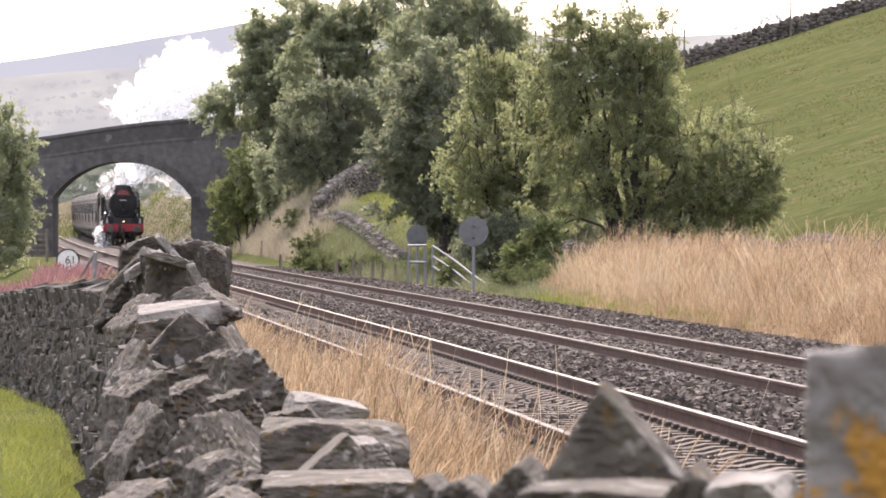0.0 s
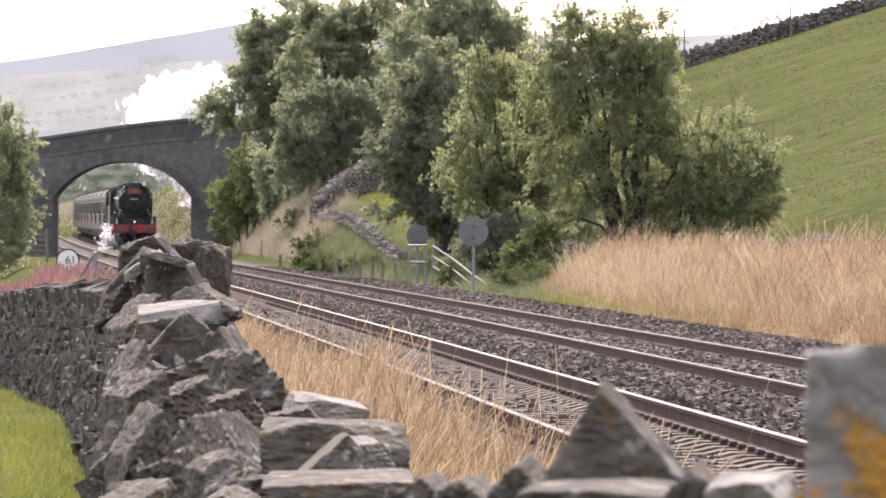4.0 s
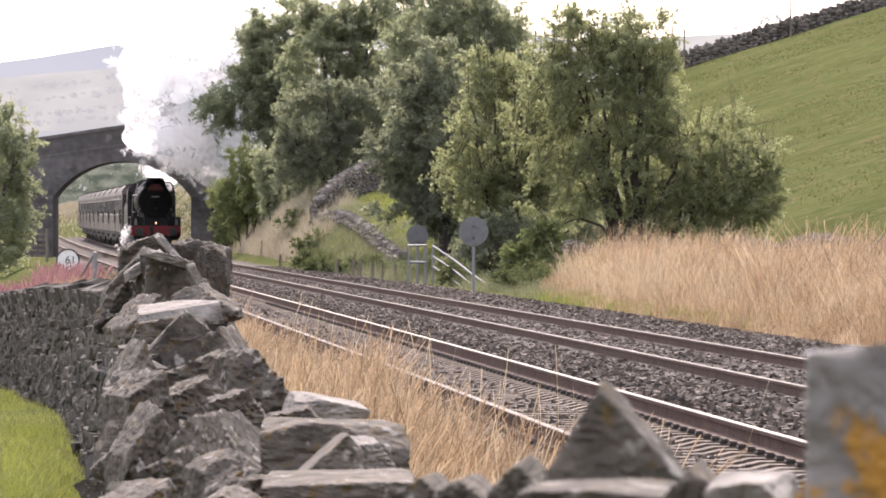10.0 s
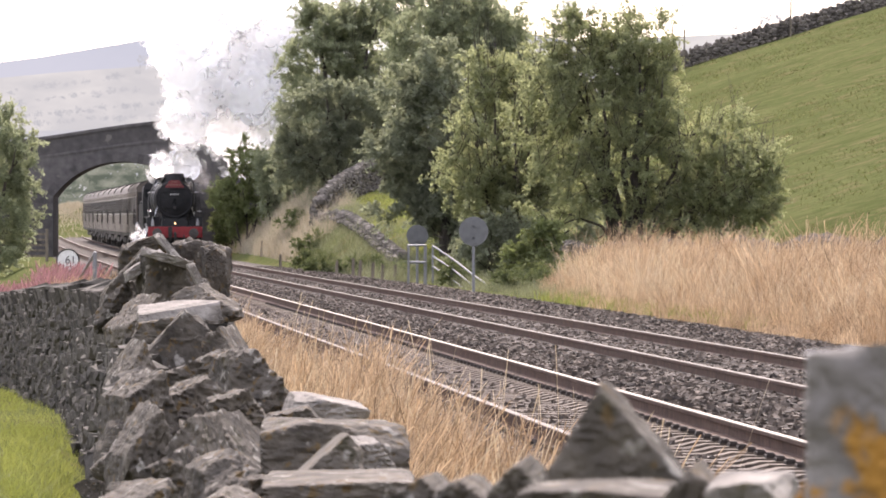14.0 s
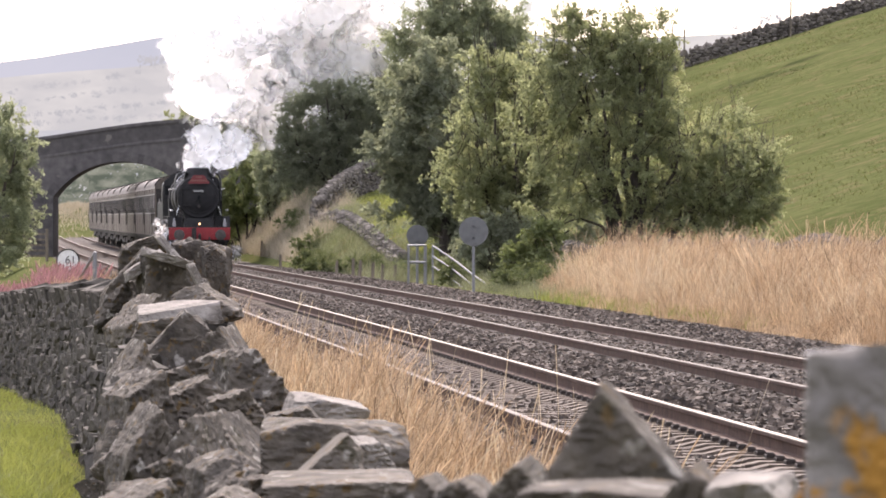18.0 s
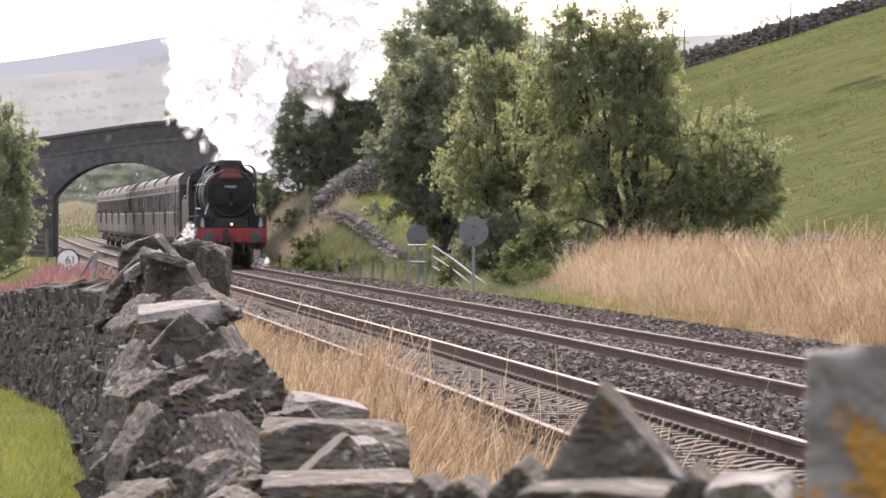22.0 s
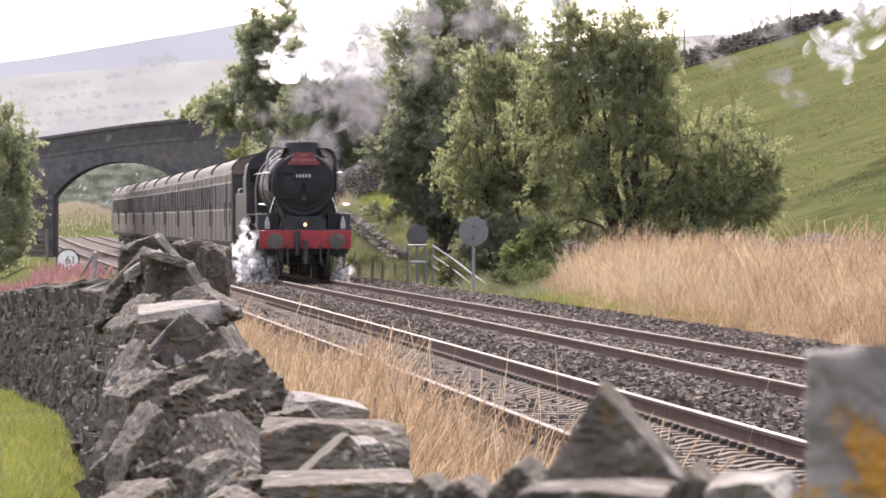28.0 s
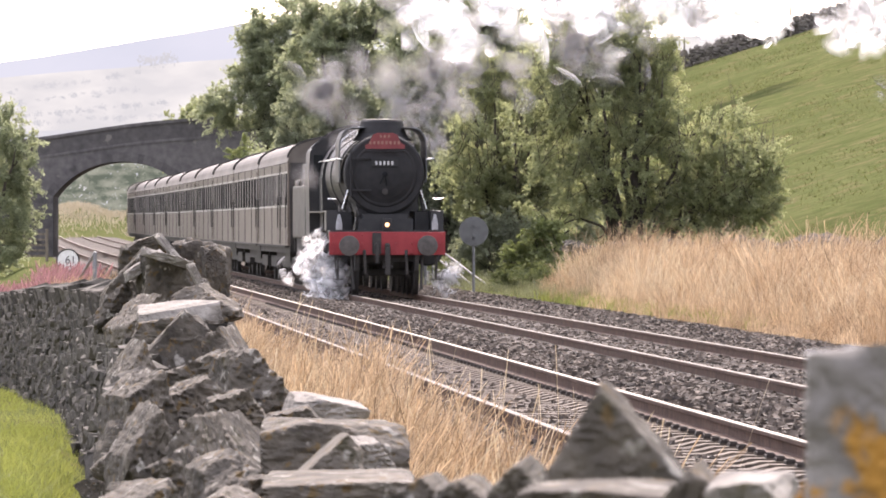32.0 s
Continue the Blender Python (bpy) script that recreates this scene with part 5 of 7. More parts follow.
blades("dry_grass", "dry grass on the cutting side below the bridge", x, y, z, 0.55, 0.016, BLADE_FAR, 10, 0.4, patchy=0.8)
x, y, z = sow(9000, 3.2, 6.0, 104, 122, 29, patch=0.2)
blades("dry_grass", "pale dry grass on the bank under the field wall", x, y, z, 0.45, 0.016, BLADE_FAR, 30, 0.4, patchy=0.8)
x, y, z = sow(22000, 3.3, 6.2, 78, 118, 19, patch=0.3)
blades("green_grass", "rough grey-green grass and weeds on the cutting side", x, y, z, 0.42, 0.012, BLADE_WEED, 20, 0.4, patchy=0.9)
x, y, z = sow(9000, 4.1, 6.4, 56, 78, 39, patch=0.35)
blades("green_grass", "mixed green and straw-coloured weeds behind the ballast", x, y, z, 0.30, 0.010, BLADE_WEED, 40, 0.4, patchy=0.9)
x, y, z = sow(9000, 3.0, 12.0, 142, 240, 11)
blades("dry_grass", "dry grass on the slope beyond the bridge", x, y, z, 0.22, 0.07, BLADE_FAR, 12, 0.4)
x, y, z = sow(3500, -9.5, -5.6, 142, 240, 13)
blades("dry_grass", "pale dry grass beside the line beyond the bridge", x, y, z, 0.40, 0.05, BLADE_FAR, 14, 0.4)
rng = np.random.default_rng(25)
x, y = rng.normal(-36, 3.0, 3500), rng.normal(660, 14.0, 3500)
blades("dry_grass", "pale dry grass on a knoll past the bend", x, y, ground_z(x, y) - 0.05, 0.5, 0.07, BLADE_FAR, 26, 0.4)
rng = np.random.default_rng(15)
x, y = rng.uniform(-10.5, -7.4, 5000), rng.uniform(47, 56, 5000) * K
blades("pink_grass", "pinkish-red flowering grass beside the wall", x, y, ground_z(x, y) - 0.03, 0.75, 0.012, BLADE_PINK, 16, 0.2, heads=0.6)
rng = np.random.default_rng(17)
x, y = rng.uniform(-8, -0.9, 120000), K * 7.5 * (40 / 7.5) ** rng.uniform(0, 1, 120000)
k = x < np.interp(y, WALL_Y, WALL_X) - 0.3
x, y = x[k], y[k]
blades("green_grass", "short bright green grass of the field by the wall", x, y, ground_z(x, y) - 0.02, 0.075, 0.005, BLADE_FIELD, 18, 0.7, patchy=0.5)
rng = np.random.default_rng(37)
x, y = rng.uniform(-5.0, 2.0, 26000), rng.uniform(88, 112, 26000) * K
k = x > np.interp(y / K, [88, 90, 93, 96.5, 101.5, 104.8, 105.4, 109.5, 112], [-1.0, -1.4, -2.0, -2.75, -4.1, -5.0, -4.6, -3.1, -2.2]) + 0.35
x, y = x[k], y[k]
blades("green_grass", "fresh green grass of the small field under the trees", x, y, ground_z(x, y) - 0.02, 0.12, 0.018, BLADE_FIELD, 38, 0.6)
rng = np.random.default_rng(27)
x, y = rng.uniform(6, 34, 60000), rng.uniform(66, 140, 60000) * K
k = x - xc(y) > 10
x, y = x[k], y[k]
blades("pasture_tufts", "grazed green pasture grass on the hillside", x, y, ground_z(x, y) - 0.03, 0.075, 0.03, BLADE_PASTURE, 28, 1.1, patchy=0.9)


# ---- drystone walls ----
def ball_dirs(sub):
    bm = bmesh.new()
    bmesh.ops.create_icosphere(bm, subdivisions=sub, radius=1.0)
    bm.verts.ensure_lookup_table()
    v = np.array([p.co[:] for p in bm.verts])
    f = np.array([[q.index for q in fc.verts] for fc in bm.faces])
    bm.free()
    return v, f


DIRS = {s: ball_dirs(s) for s in (1, 2, 3, 4, 5)}


def stone_mesh(seed, dims, sub, cuts=9, rough=0.03, roof=None, lean=0.12):
    """A broken stone: the hull of a few planes, with worn noise on it. roof: the ridge's place across, and how high its two slopes end."""
    rng = np.random.default_rng(seed)
    d, f = DIRS[sub]
    planes = [(1, 0, 0, 0.5), (-1, 0, 0, 0.5), (0, 1, 0, 0.5), (0, -1, 0, 0.5), (0, 0, 1, 0.5), (0, 0, -1, 0.5)]
    for i in range(cuts):
        n = rng.normal(size=3)
        n /= np.linalg.norm(n)
        planes.append((*n, rng.uniform(0.44, 0.62)))
    if roof:
        at, zl, zr = roof
        for n in (np.array((zl - 0.5, -lean, at + 0.5)), np.array((0.5 - zr, -lean, 0.5 - at))):
            n /= np.linalg.norm(n)
            planes.append((*n, max(0.06, n[0] * at + n[2] * 0.5)))
    pl = np.array(planes)
    pl[:6, :3] += rng.normal(0, 0.07 if roof else 0.14, (6, 3))
    dn = d @ pl[:, :3].T
    r = np.where(dn > 0.02, pl[:, 3] / np.maximum(dn, 0.02), 9).min(1)
    p = d * np.minimum(r, 0.85)[:, None]
    if rough:
        s0 = seed * 1.7
        grain = p * np.array((1.0, 1.0, min(1.0, 1.5 * dims[2] / dims[0])))  # no finer across a flat slab than along it
        k = np.array([noise.noise((a * 3 + s0, b * 3, c * 3)) - 0.8 * abs(noise.noise((a * 5, b * 5 + s0, c * 9))) + 0.45 * noise.noise((a * 10, b * 10 + s0, c * 16)) + 0.35 * noise.noise((a * 22, b * 22 + s0, c * 30)) for a, b, c in grain])
        pit = np.array([max(0.0, noise.noise((a * 13 + s0, b * 13, c * 13)) - 0.12) for a, b, c in grain])
        # bedding ledges across the stone
        lean = np.array((rng.normal(0, 0.35), rng.normal(0, 0.3), 1.0))
        bed = p @ lean * rng.uniform(2.5, 5.0) + 0.8 * k + rng.uniform(0, 1)
        ledge = bed - np.floor(bed)
        p = p * (1 + rough * (1.5 * k + 0.35 * (0.5 - ledge) - 0.9 * pit))[:, None]
    return p * np.array(dims), f


def stack(centre, yaw, tilt, v):
    ca, sa = math.cos(yaw), math.sin(yaw)
    ct, st = math.cos(tilt), math.sin(tilt)
    x, y, z = v[:, 0], v[:, 1], v[:, 2]
    x, z = x * ct - z * st, x * st + z * ct
    return np.stack((x * ca - y * sa, x * sa + y * ca, z), -1) + np.array(centre)


SMALL = [stone_mesh(440 + i, (1, 1, 1), 1, 5, 0.0) for i in range(10)]


def rubble_wall(name, label, pts, base, top, width, size, seed, lumps, material, cope_from=0.0):
    """A drystone wall along pts: courses of stones on both faces, upright stones on top. Returns the root."""
    rng = np.random.default_rng(seed)
    root = thing(name, Matrix.Identity(4), label, "wall", kind="structure")
    pts = [np.array(p, float) for p in pts]
    V, F, off = [], [], 0
    core_v, core_f = [], []
    for a, b in zip(pts, pts[1:]):
        d = b - a
        ln = np.linalg.norm(d)
        d = d / ln
        nrm = np.array([-d[1], d[0]])
        yaw = math.atan2(d[1], d[0])
        n = max(1, int(ln / size))
        for side in (-1, 1):
            for i in range(n):
                q = a + d * (i + 0.5) * ln / n
                z0, z1 = base(*q), top(*q)
                z = z0 - 0.05
                while z < z1:
                    h = size * rng.uniform(0.35, 0.75)
                    t = (z - z0) / max(z1 - z0, 0.1)
                    wd = width * (1 - 0.3 * t) / 2
                    lv, lf = lumps[rng.integers(len(lumps))]
                    dims = np.array([size * rng.uniform(0.8, 1.5), 0.22 * size / 0.2, h * 1.2])
                    c = q + d * rng.normal(0, size * 0.25) + nrm * side * (wd - 0.05 + rng.normal(0, 0.015))
                    V.append(stack((*c, z + h / 2), yaw + rng.normal(0, 0.12) + (math.pi if rng.uniform() < 0.5 else 0), rng.normal(0, 0.1), lv * dims))
                    F.append(lf + off)
                    off += len(lv)
                    z += h
        # coping
        x = 0.0
        while x < ln:
            q = a + d * x
            w = size * rng.uniform(0.45, 0.9)
            h = size * rng.uniform(0.9, 1.6)
            x += w
            if q[1] < cope_from:
                continue
            lv, lf = lumps[rng.integers(len(lumps))]
            V.append(stack((*q, top(*q) + h * 0.35), yaw + rng.normal(0, 0.15), rng.normal(0.15, 0.2), lv * np.array([w * 1.2, width * 0.85, h])))
            F.append(lf + off)
            off += len(lv)
        # hearting
        w2 = width * 0.34
        for q in (a, b):
            for s in (-1, 1):
                core_v.append((*(q + nrm * s * w2), base(*q) - 0.2))
                core_v.append((*(q + nrm * s * w2 * 0.8), top(*q) + 0.02))
        k = len(core_v) - 8
        core_f += [(k, k + 4, k + 5, k + 1), (k + 2, k + 3, k + 7, k + 6), (k + 1, k + 5, k + 7, k + 3)]
    st = arrays_object("wall_stones", np.concatenate(V), np.concatenate(F), material, root)
    tagged(st, "weathered grey limestone rubble", kind="stuff")
    arrays_object("hearting", core_v, np.array(core_f), material, root)
    return root


def gbase(x, y):
    return float(ground_z(x, y))


# wall along the crest of the hillside
crest = [(9.0 + 1.0 * i, K * 136.5 + 0.25 * math.sin(i)) for i in range(28)]
rubble_wall("field_wall", "dark drystone wall along the crest of the pasture", crest, gbase, lambda x, y: gbase(x, y) + 0.62, 0.55, 0.32, 51, SMALL, FIELD_STONE_HAZED)
for x, h in ((12.9, 2.1), (18.6, 2.3)):
    bm = bmesh.new()
    tube(bm, (0, 0, -0.2), (0.03, 0, h), 0.05, 0.04, 8)
    post = part("fence_post", bm, OLD_WOOD)
    post.location = (x, K * 136.1, gbase(x, K * 136.1))
    tagged(post, "thin wooden post standing by the crest wall", "post")
side = [tuple(on_track(y, 8.9)[:2]) for y in np.arange(106, 216, 1.5)]
rubble_wall("field_wall", "low grey drystone wall behind tall dry grass", side, gbase, lambda x, y: gbase(x, y) + float(np.interp(y / K, [40, 55, 66, 75], [0.85, 0.78, 0.5, 0.3])) + 0.08 * math.sin(y * 0.4), 0.55, 0.3, 52, SMALL, FIELD_STONE_HAZED)
slope_wall = [(-1.4, 90.0), (-2.0, 93.0), (-2.75, 96.5), (-4.1, 101.5), (-5.2, 104.8), (-4.6, 105.4), (-3.9, 107.0), (-3.1, 109.5), (-2.2, 112.5), (0.5, 117.0)]
fine = []
for a, b in zip(slope_wall, slope_wall[1:]):
    fine += [tuple((np.array(a) + (np.array(b) - np.array(a)) * t) * (1, K)) for t in np.arange(0, 1, 0.08)]
rubble_wall("field_wall", "grey drystone wall climbing round the small field", fine, gbase, lambda x, y: gbase(x, y) + (0.75 + 0.07 * (y / K - 104) if y > 278 else 0.08), 0.5, 0.27, 53, SMALL, FIELD_STONE_HAZED)


# the wall beside the camera
def wall_x(y):
    return float(np.interp(y, WALL_Y, WALL_X))


def wall_top(x, y):
    return float(np.interp(y / K, [1, 2, 3, 4, 6, 8.4, 12, 13.5, 15, 18, 22, 30, 34, 50], [1.20, 1.18, 1.06, 0.92, 0.84, 0.88, 1.00, 1.02, 0.98, 0.92, 0.86, 0.62, 0.44, 0.2]))


def wall_base(x, y):
    return float(field_z(y)) - 0.1


far_pts = [(wall_x(y), y) for y in np.concatenate((np.arange(24.0, 54, 0.8), np.arange(54, 136, 1.5)))]
rubble_wall("drystone_wall", "grey limestone drystone wall running beside the railway", far_pts, wall_base, wall_top, 0.62, 0.17, 54, SMALL, LIMESTONE_RUBBLE, 36.0)
near_wall = thing("drystone_wall", Matrix.Identity(4), "lichen-spotted limestone drystone wall with jagged coping stones", "wall", kind="structure")
near_pts = np.arange(3.2, 25.0, 0.8)
cv, cf = [], []
for i, y in enumerate(near_pts):
    for s in (-1, 1):
        cv.append((wall_x(y) + s * 0.17, y, 0.3))
        cv.append((wall_x(y) + s * 0.12, y, wall_top(0, y) - 0.04))
for i in range(len(near_pts) - 1):
    k = 4 * i
    cf += [(k, k + 4, k + 5, k + 1), (k + 2, k + 3, k + 7, k + 6), (k + 1, k + 5, k + 7, k + 3)]
arrays_object("hearting", cv, np.array(cf), LIMESTONE_RUBBLE, near_wall)
FACE = []
for i in range(10):
    sv, sf = stone_mesh(600 + i, (1, 1, 1), 3, 9, 0.07)
    me = numbers(sv, sf, np.full(len(sf), 3), "stone")
    me.materials.append(LIMESTONE)
    FACE.append(me)
rng = np.random.default_rng(77)
for side in (-1, 1):
    y = 8.0 if side > 0 else 9.0
    while y < 24.6:
        ln = rng.uniform(0.12, 0.30)
        z = 0.45 if side < 0 else wall_top(0, y) - 0.16
        while z < wall_top(0, y) - 0.02:
            h = rng.uniform(0.055, 0.13)
            ob = new("stone", FACE[rng.integers(10)])
            ob.parent = near_wall
            wd = 0.24 - 0.08 * (z - 0.4) / 0.8
            ob.matrix_basis = Matrix.LocRotScale((wall_x(y + ln / 2) + side * (wd - 0.06 + rng.normal(0, 0.012)), y + ln / 2 + rng.normal(0, 0.04), z + h / 2),
                                                 Euler((rng.normal(0, 0.1), rng.normal(0, 0.12), 0.16 + rng.normal(0, 0.2) + (math.pi if rng.uniform() < 0.5 else 0))), (0.20, ln * 1.1, h * 1.15))
            z += h
        y += ln


def cope(x, y, z, dims, yaw, roll, seed, roof, material, rough, cuts, lean):
    """One large coping stone, its middle at x, y, z."""
    sv, sf = stone_mesh(seed, dims, 5, cuts, rough, roof, lean)
    me = numbers(sv, sf, np.full(len(sf), 3), "coping_stone", False)
    me.materials.append(material)
    ob = new("coping_stone", me)
    ob.parent = near_wall
    ob.matrix_basis = pose(x, y, z, 0, roll, yaw)
    return ob


# leaning slabs heaped on the highest part of the wall
cope(-1.228, 34.17, 1.271, (0.292, 0.35, 0.417), 3, 0, 701, (-0.15, 0.43, 0.39), LIMESTONE, 0.055, 3, 0.0)
cope(-1.135, 33.65, 1.379, (0.109, 0.3, 0.145), 3, 0, 702, (0.1, 0.45, 0.4), LIMESTONE, 0.055, 3, 0.0)
cope(-1.472, 34.00, 1.323, (0.330, 0.4, 0.346), 3, 0, 703, (0.17, 0.31, 0.03), LIMESTONE, 0.055, 3, 0.0)
cope(-1.488, 33.20, 1.272, (0.413, 0.4, 0.336), 3, 0, 704, (0.05, -0.26, 0.05), LIMESTONE, 0.055, 3, 0.0)
cope(-1.275, 32.38, 1.250, (0.327, 0.35, 0.352), 3, 0, 705, (-0.4, 0.42, 0.08), LIMESTONE, 0.055, 3, 0.0)
cope(-1.545, 32.60, 1.165, (0.176, 0.4, 0.250), -5, 3, 706, (0.2, -0.03, -0.14), LIMESTONE, 0.068, 6, 0.0)
cope(-1.113, 31.40, 1.179, (0.291, 0.4, 0.208), -8, -11, 707, (0.0, 0.28, -0.12), LIMESTONE, 0.056, 5, 0.0)
cope(-1.360, 30.80, 1.111, (0.249, 0.4, 0.255), 17, 2, 708, (0.1, -0.10, 0.02), LIMESTONE, 0.068, 6, 0.0)
# thin slabs leaning on them; the pale ones added to draw sunlit rims
cope(-1.287, 32.05, 1.387, (0.245, 0.3, 0.04), 4, 18, 741, (0.1, 0.4, 0.4), LIMESTONE_PALE_LIT, 0.06, 3, 0.0)
cope(-1.320, 32.75, 1.432, (0.179, 0.3, 0.035), 4, 50, 742, (0.1, 0.4, 0.4), LIMESTONE_PALE_LIT, 0.06, 3, 0.0)
cope(-1.440, 32.45, 1.355, (0.20, 0.3, 0.045), 4, -34, 743, (0.1, 0.4, 0.4), LIMESTONE_PALE_LIT, 0.06, 3, 0.0)
cope(-1.138, 31.75, 1.280, (0.184, 0.3, 0.035), 4, 62, 744, (0.1, 0.4, 0.4), LIMESTONE_PALE_LIT, 0.06, 3, 0.0)
cope(-1.470, 33.55, 1.460, (0.195, 0.3, 0.05), 4, -16, 745, (0.1, 0.4, 0.4), LIMESTONE, 0.06, 3, 0.0)
# slab, its sunlit top put in as pale stone, and the blocks below it
cope(-1.165, 29.75, 1.161, (0.364, 0.5, 0.091), 3, 0, 709, (0.45, -0.05, 0.46), LIMESTONE_PALE_LIT, 0.028, 2, 0.7)
cope(-1.140, 29.50, 1.047, (0.415, 0.4, 0.230), -5, 7, 710, (0.1, 0.23, -0.12), LIMESTONE, 0.056, 4, 0.0)
cope(-1.060, 27.73, 1.051, (0.438, 0.45, 0.300), 3, 0, 711, (0.0, -0.3, -0.07), LIMESTONE, 0.036, 3, 0.0)
cope(-0.828, 27.20, 1.019, (0.207, 0.4, 0.259), -9, 0, 712, (-0.2, 0.25, -0.38), LIMESTONE, 0.056, 4, 0.0)
cope(-1.209, 26.20, 0.979, (0.156, 0.4, 0.260), 14, 0, 713, (0.2, -0.20, -0.08), LIMESTONE, 0.068, 6, 0.0)
# pocked boulder and its neighbours
cope(-0.820, 22.45, 1.024, (0.329, 0.5, 0.222), -3, 2, 714, (0.25, -0.01, 0.08), LIMESTONE, 0.084, 5, 0.0)
cope(-0.604, 21.85, 1.023, (0.247, 0.5, 0.259), 15, 7, 715, (-0.2, 0.28, -0.38), LIMESTONE, 0.084, 5, 0.0)
cope(-0.770, 20.62, 0.984, (0.235, 0.45, 0.213), 9, 8, 716, (0.1, 0.07, 0.20), LIMESTONE, 0.090, 6, 0.0)
cope(-0.578, 19.83, 0.978, (0.229, 0.45, 0.180), 3, 1, 717, (0.0, 0.28, -0.35), LIMESTONE, 0.090, 6, 0.0)
cope(-0.908, 20.20, 0.999, (0.170, 0.4, 0.250), 15, 3, 718, (0.2, 0.10, -0.11), LIMESTONE, 0.077, 6, 0.0)
cope(-0.782, 17.70, 0.961, (0.152, 0.4, 0.241), 10, 3, 719, (0.1, -0.11, -0.17), LIMESTONE, 0.077, 6, 0.0)
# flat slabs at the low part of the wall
cope(-0.312, 17.70, 1.072, (0.195, 0.4, 0.069), 3, 0, 720, (-0.3, 0.45, 0.03), LIMESTONE_PALE_LIT, 0.032, 3, 0.08)
cope(-0.349, 17.00, 1.035, (0.182, 0.4, 0.109), 1, 11, 721, (0.0, 0.15, -0.15), LIMESTONE, 0.068, 4, 0.0)
cope(-0.232, 14.22, 1.059, (0.324, 0.45, 0.159), 3, 0, 722, (-0.25, 0.36, 0.39), LIMESTONE, 0.032, 2, 0.03)
cope(-0.557, 15.58, 1.008, (0.128, 0.35, 0.218), -7, -2, 723, (0.1, 0.12, -0.26), LIMESTONE, 0.077, 6, 0.0)
cope(-0.478, 15.98, 0.999, (0.129, 0.35, 0.234), -11, -11, 724, (-0.1, 0.29, -0.21), LIMESTONE, 0.077, 6, 0.0)
cope(-0.557, 13.98, 1.017, (0.115, 0.35, 0.150), -4, 14, 725, (0.1, 0.02, -0.06), LIMESTONE, 0.077, 6, 0.0)
cope(-0.405, 13.18, 1.036, (0.152, 0.35, 0.141), 9, -4, 726, (0.0, 0.28, -0.29), LIMESTONE, 0.068, 6, 0.0)
# thin slabs nearest the low end
cope(-0.216, 12.75, 1.104, (0.140, 0.3, 0.096), 3, 0, 727, (0.24, -0.4, 0.1), LIMESTONE, 0.028, 2, 0.0)
cope(-0.149, 13.05, 1.091, (0.118, 0.3, 0.091), 8, 12, 728, (0.0, 0.23, -0.13), LIMESTONE_PALE_LIT, 0.056, 4, 0.08)
cope(-0.185, 12.20, 1.054, (0.278, 0.4, 0.089), 3, 0, 729, (-0.1, 0.42, 0.42), LIMESTONE, 0.032, 2, 0.05)
cope(-0.542, 12.58, 1.018, (0.145, 0.35, 0.114), 11, 4, 730, (0.1, 0.04, -0.08), LIMESTONE, 0.068, 5, 0.0)
cope(-0.381, 11.78, 1.043, (0.155, 0.35, 0.089), -2, -10, 731, (0.1, -0.01, -0.23), LIMESTONE, 0.056, 4, 0.08)
# stones beside the lens, the blunt block and the pointed stone
cope(0.2385, 3.52, 1.424, (0.092, 0.24, 0.112), -5, 0, 732, (0.2, 0.46, 0.46), LIMESTONE_LICHEN, 0.028, 2, 0.0)
cope(0.207, 3.70, 1.398, (0.030, 0.2, 0.057), -5, 0, 733, (0.2, -0.2, 0.08), LIMESTONE_LICHEN, 0.045, 3, 0.0)
cope(0.136, 5.36, 1.365, (0.126, 0.12, 0.101), -5, 0, 734, (-0.08, -0.46, -0.3), LIMESTONE, 0.055, 2, 0.0)
cope(0.188, 4.96, 1.346, (0.041, 0.12, 0.040), -5, 0, 735, (-0.05, -0.2, -0.2), LIMESTONE, 0.045, 2, 0.0)
cope(0.121, 5.10, 1.333, (0.117, 0.2, 0.024), -5, 0, 736, (0.0, 0.42, 0.42), LIMESTONE, 0.045, 2, 0.05)
cope(0.224, 4.90, 1.345, (0.060, 0.2, 0.030), -5, 0, 737, (0.0, 0.3, 0.42), LIMESTONE_PALE_LIT, 0.045, 2, 0.08)
cope(-0.017, 6.10, 1.294, (0.050, 0.2, 0.043), -5, 0, 738, (0.1, 0.1, 0.08), LIMESTONE, 0.054, 3, 0.0)
cope(0.022, 5.90, 1.301, (0.048, 0.2, 0.038), -5, 0, 739, (0.0, 0.3, 0.1), LIMESTONE, 0.054, 3, 0.0)
cope(0.060, 5.70, 1.318, (0.049, 0.2, 0.054), -5, 0, 740, (0.2, -0.2, 0.03), LIMESTONE, 0.054, 3, 0.0)


# rough upright coping between them, along to the bend
rng = np.random.default_rng(78)
COPES = []
for i in range(18):
    sv, sf = stone_mesh(760 + i, (1, 1, 1), 4, 3, 0.080, (rng.uniform(-0.3, 0.3), rng.uniform(-0.45, 0.3), rng.uniform(-0.45, 0.3)), 0.0)
    me = numbers(sv, sf, np.full(len(sf), 3), "coping_stone")
    me.materials.append(LIMESTONE)
    COPES.append(me)
y = 10.6
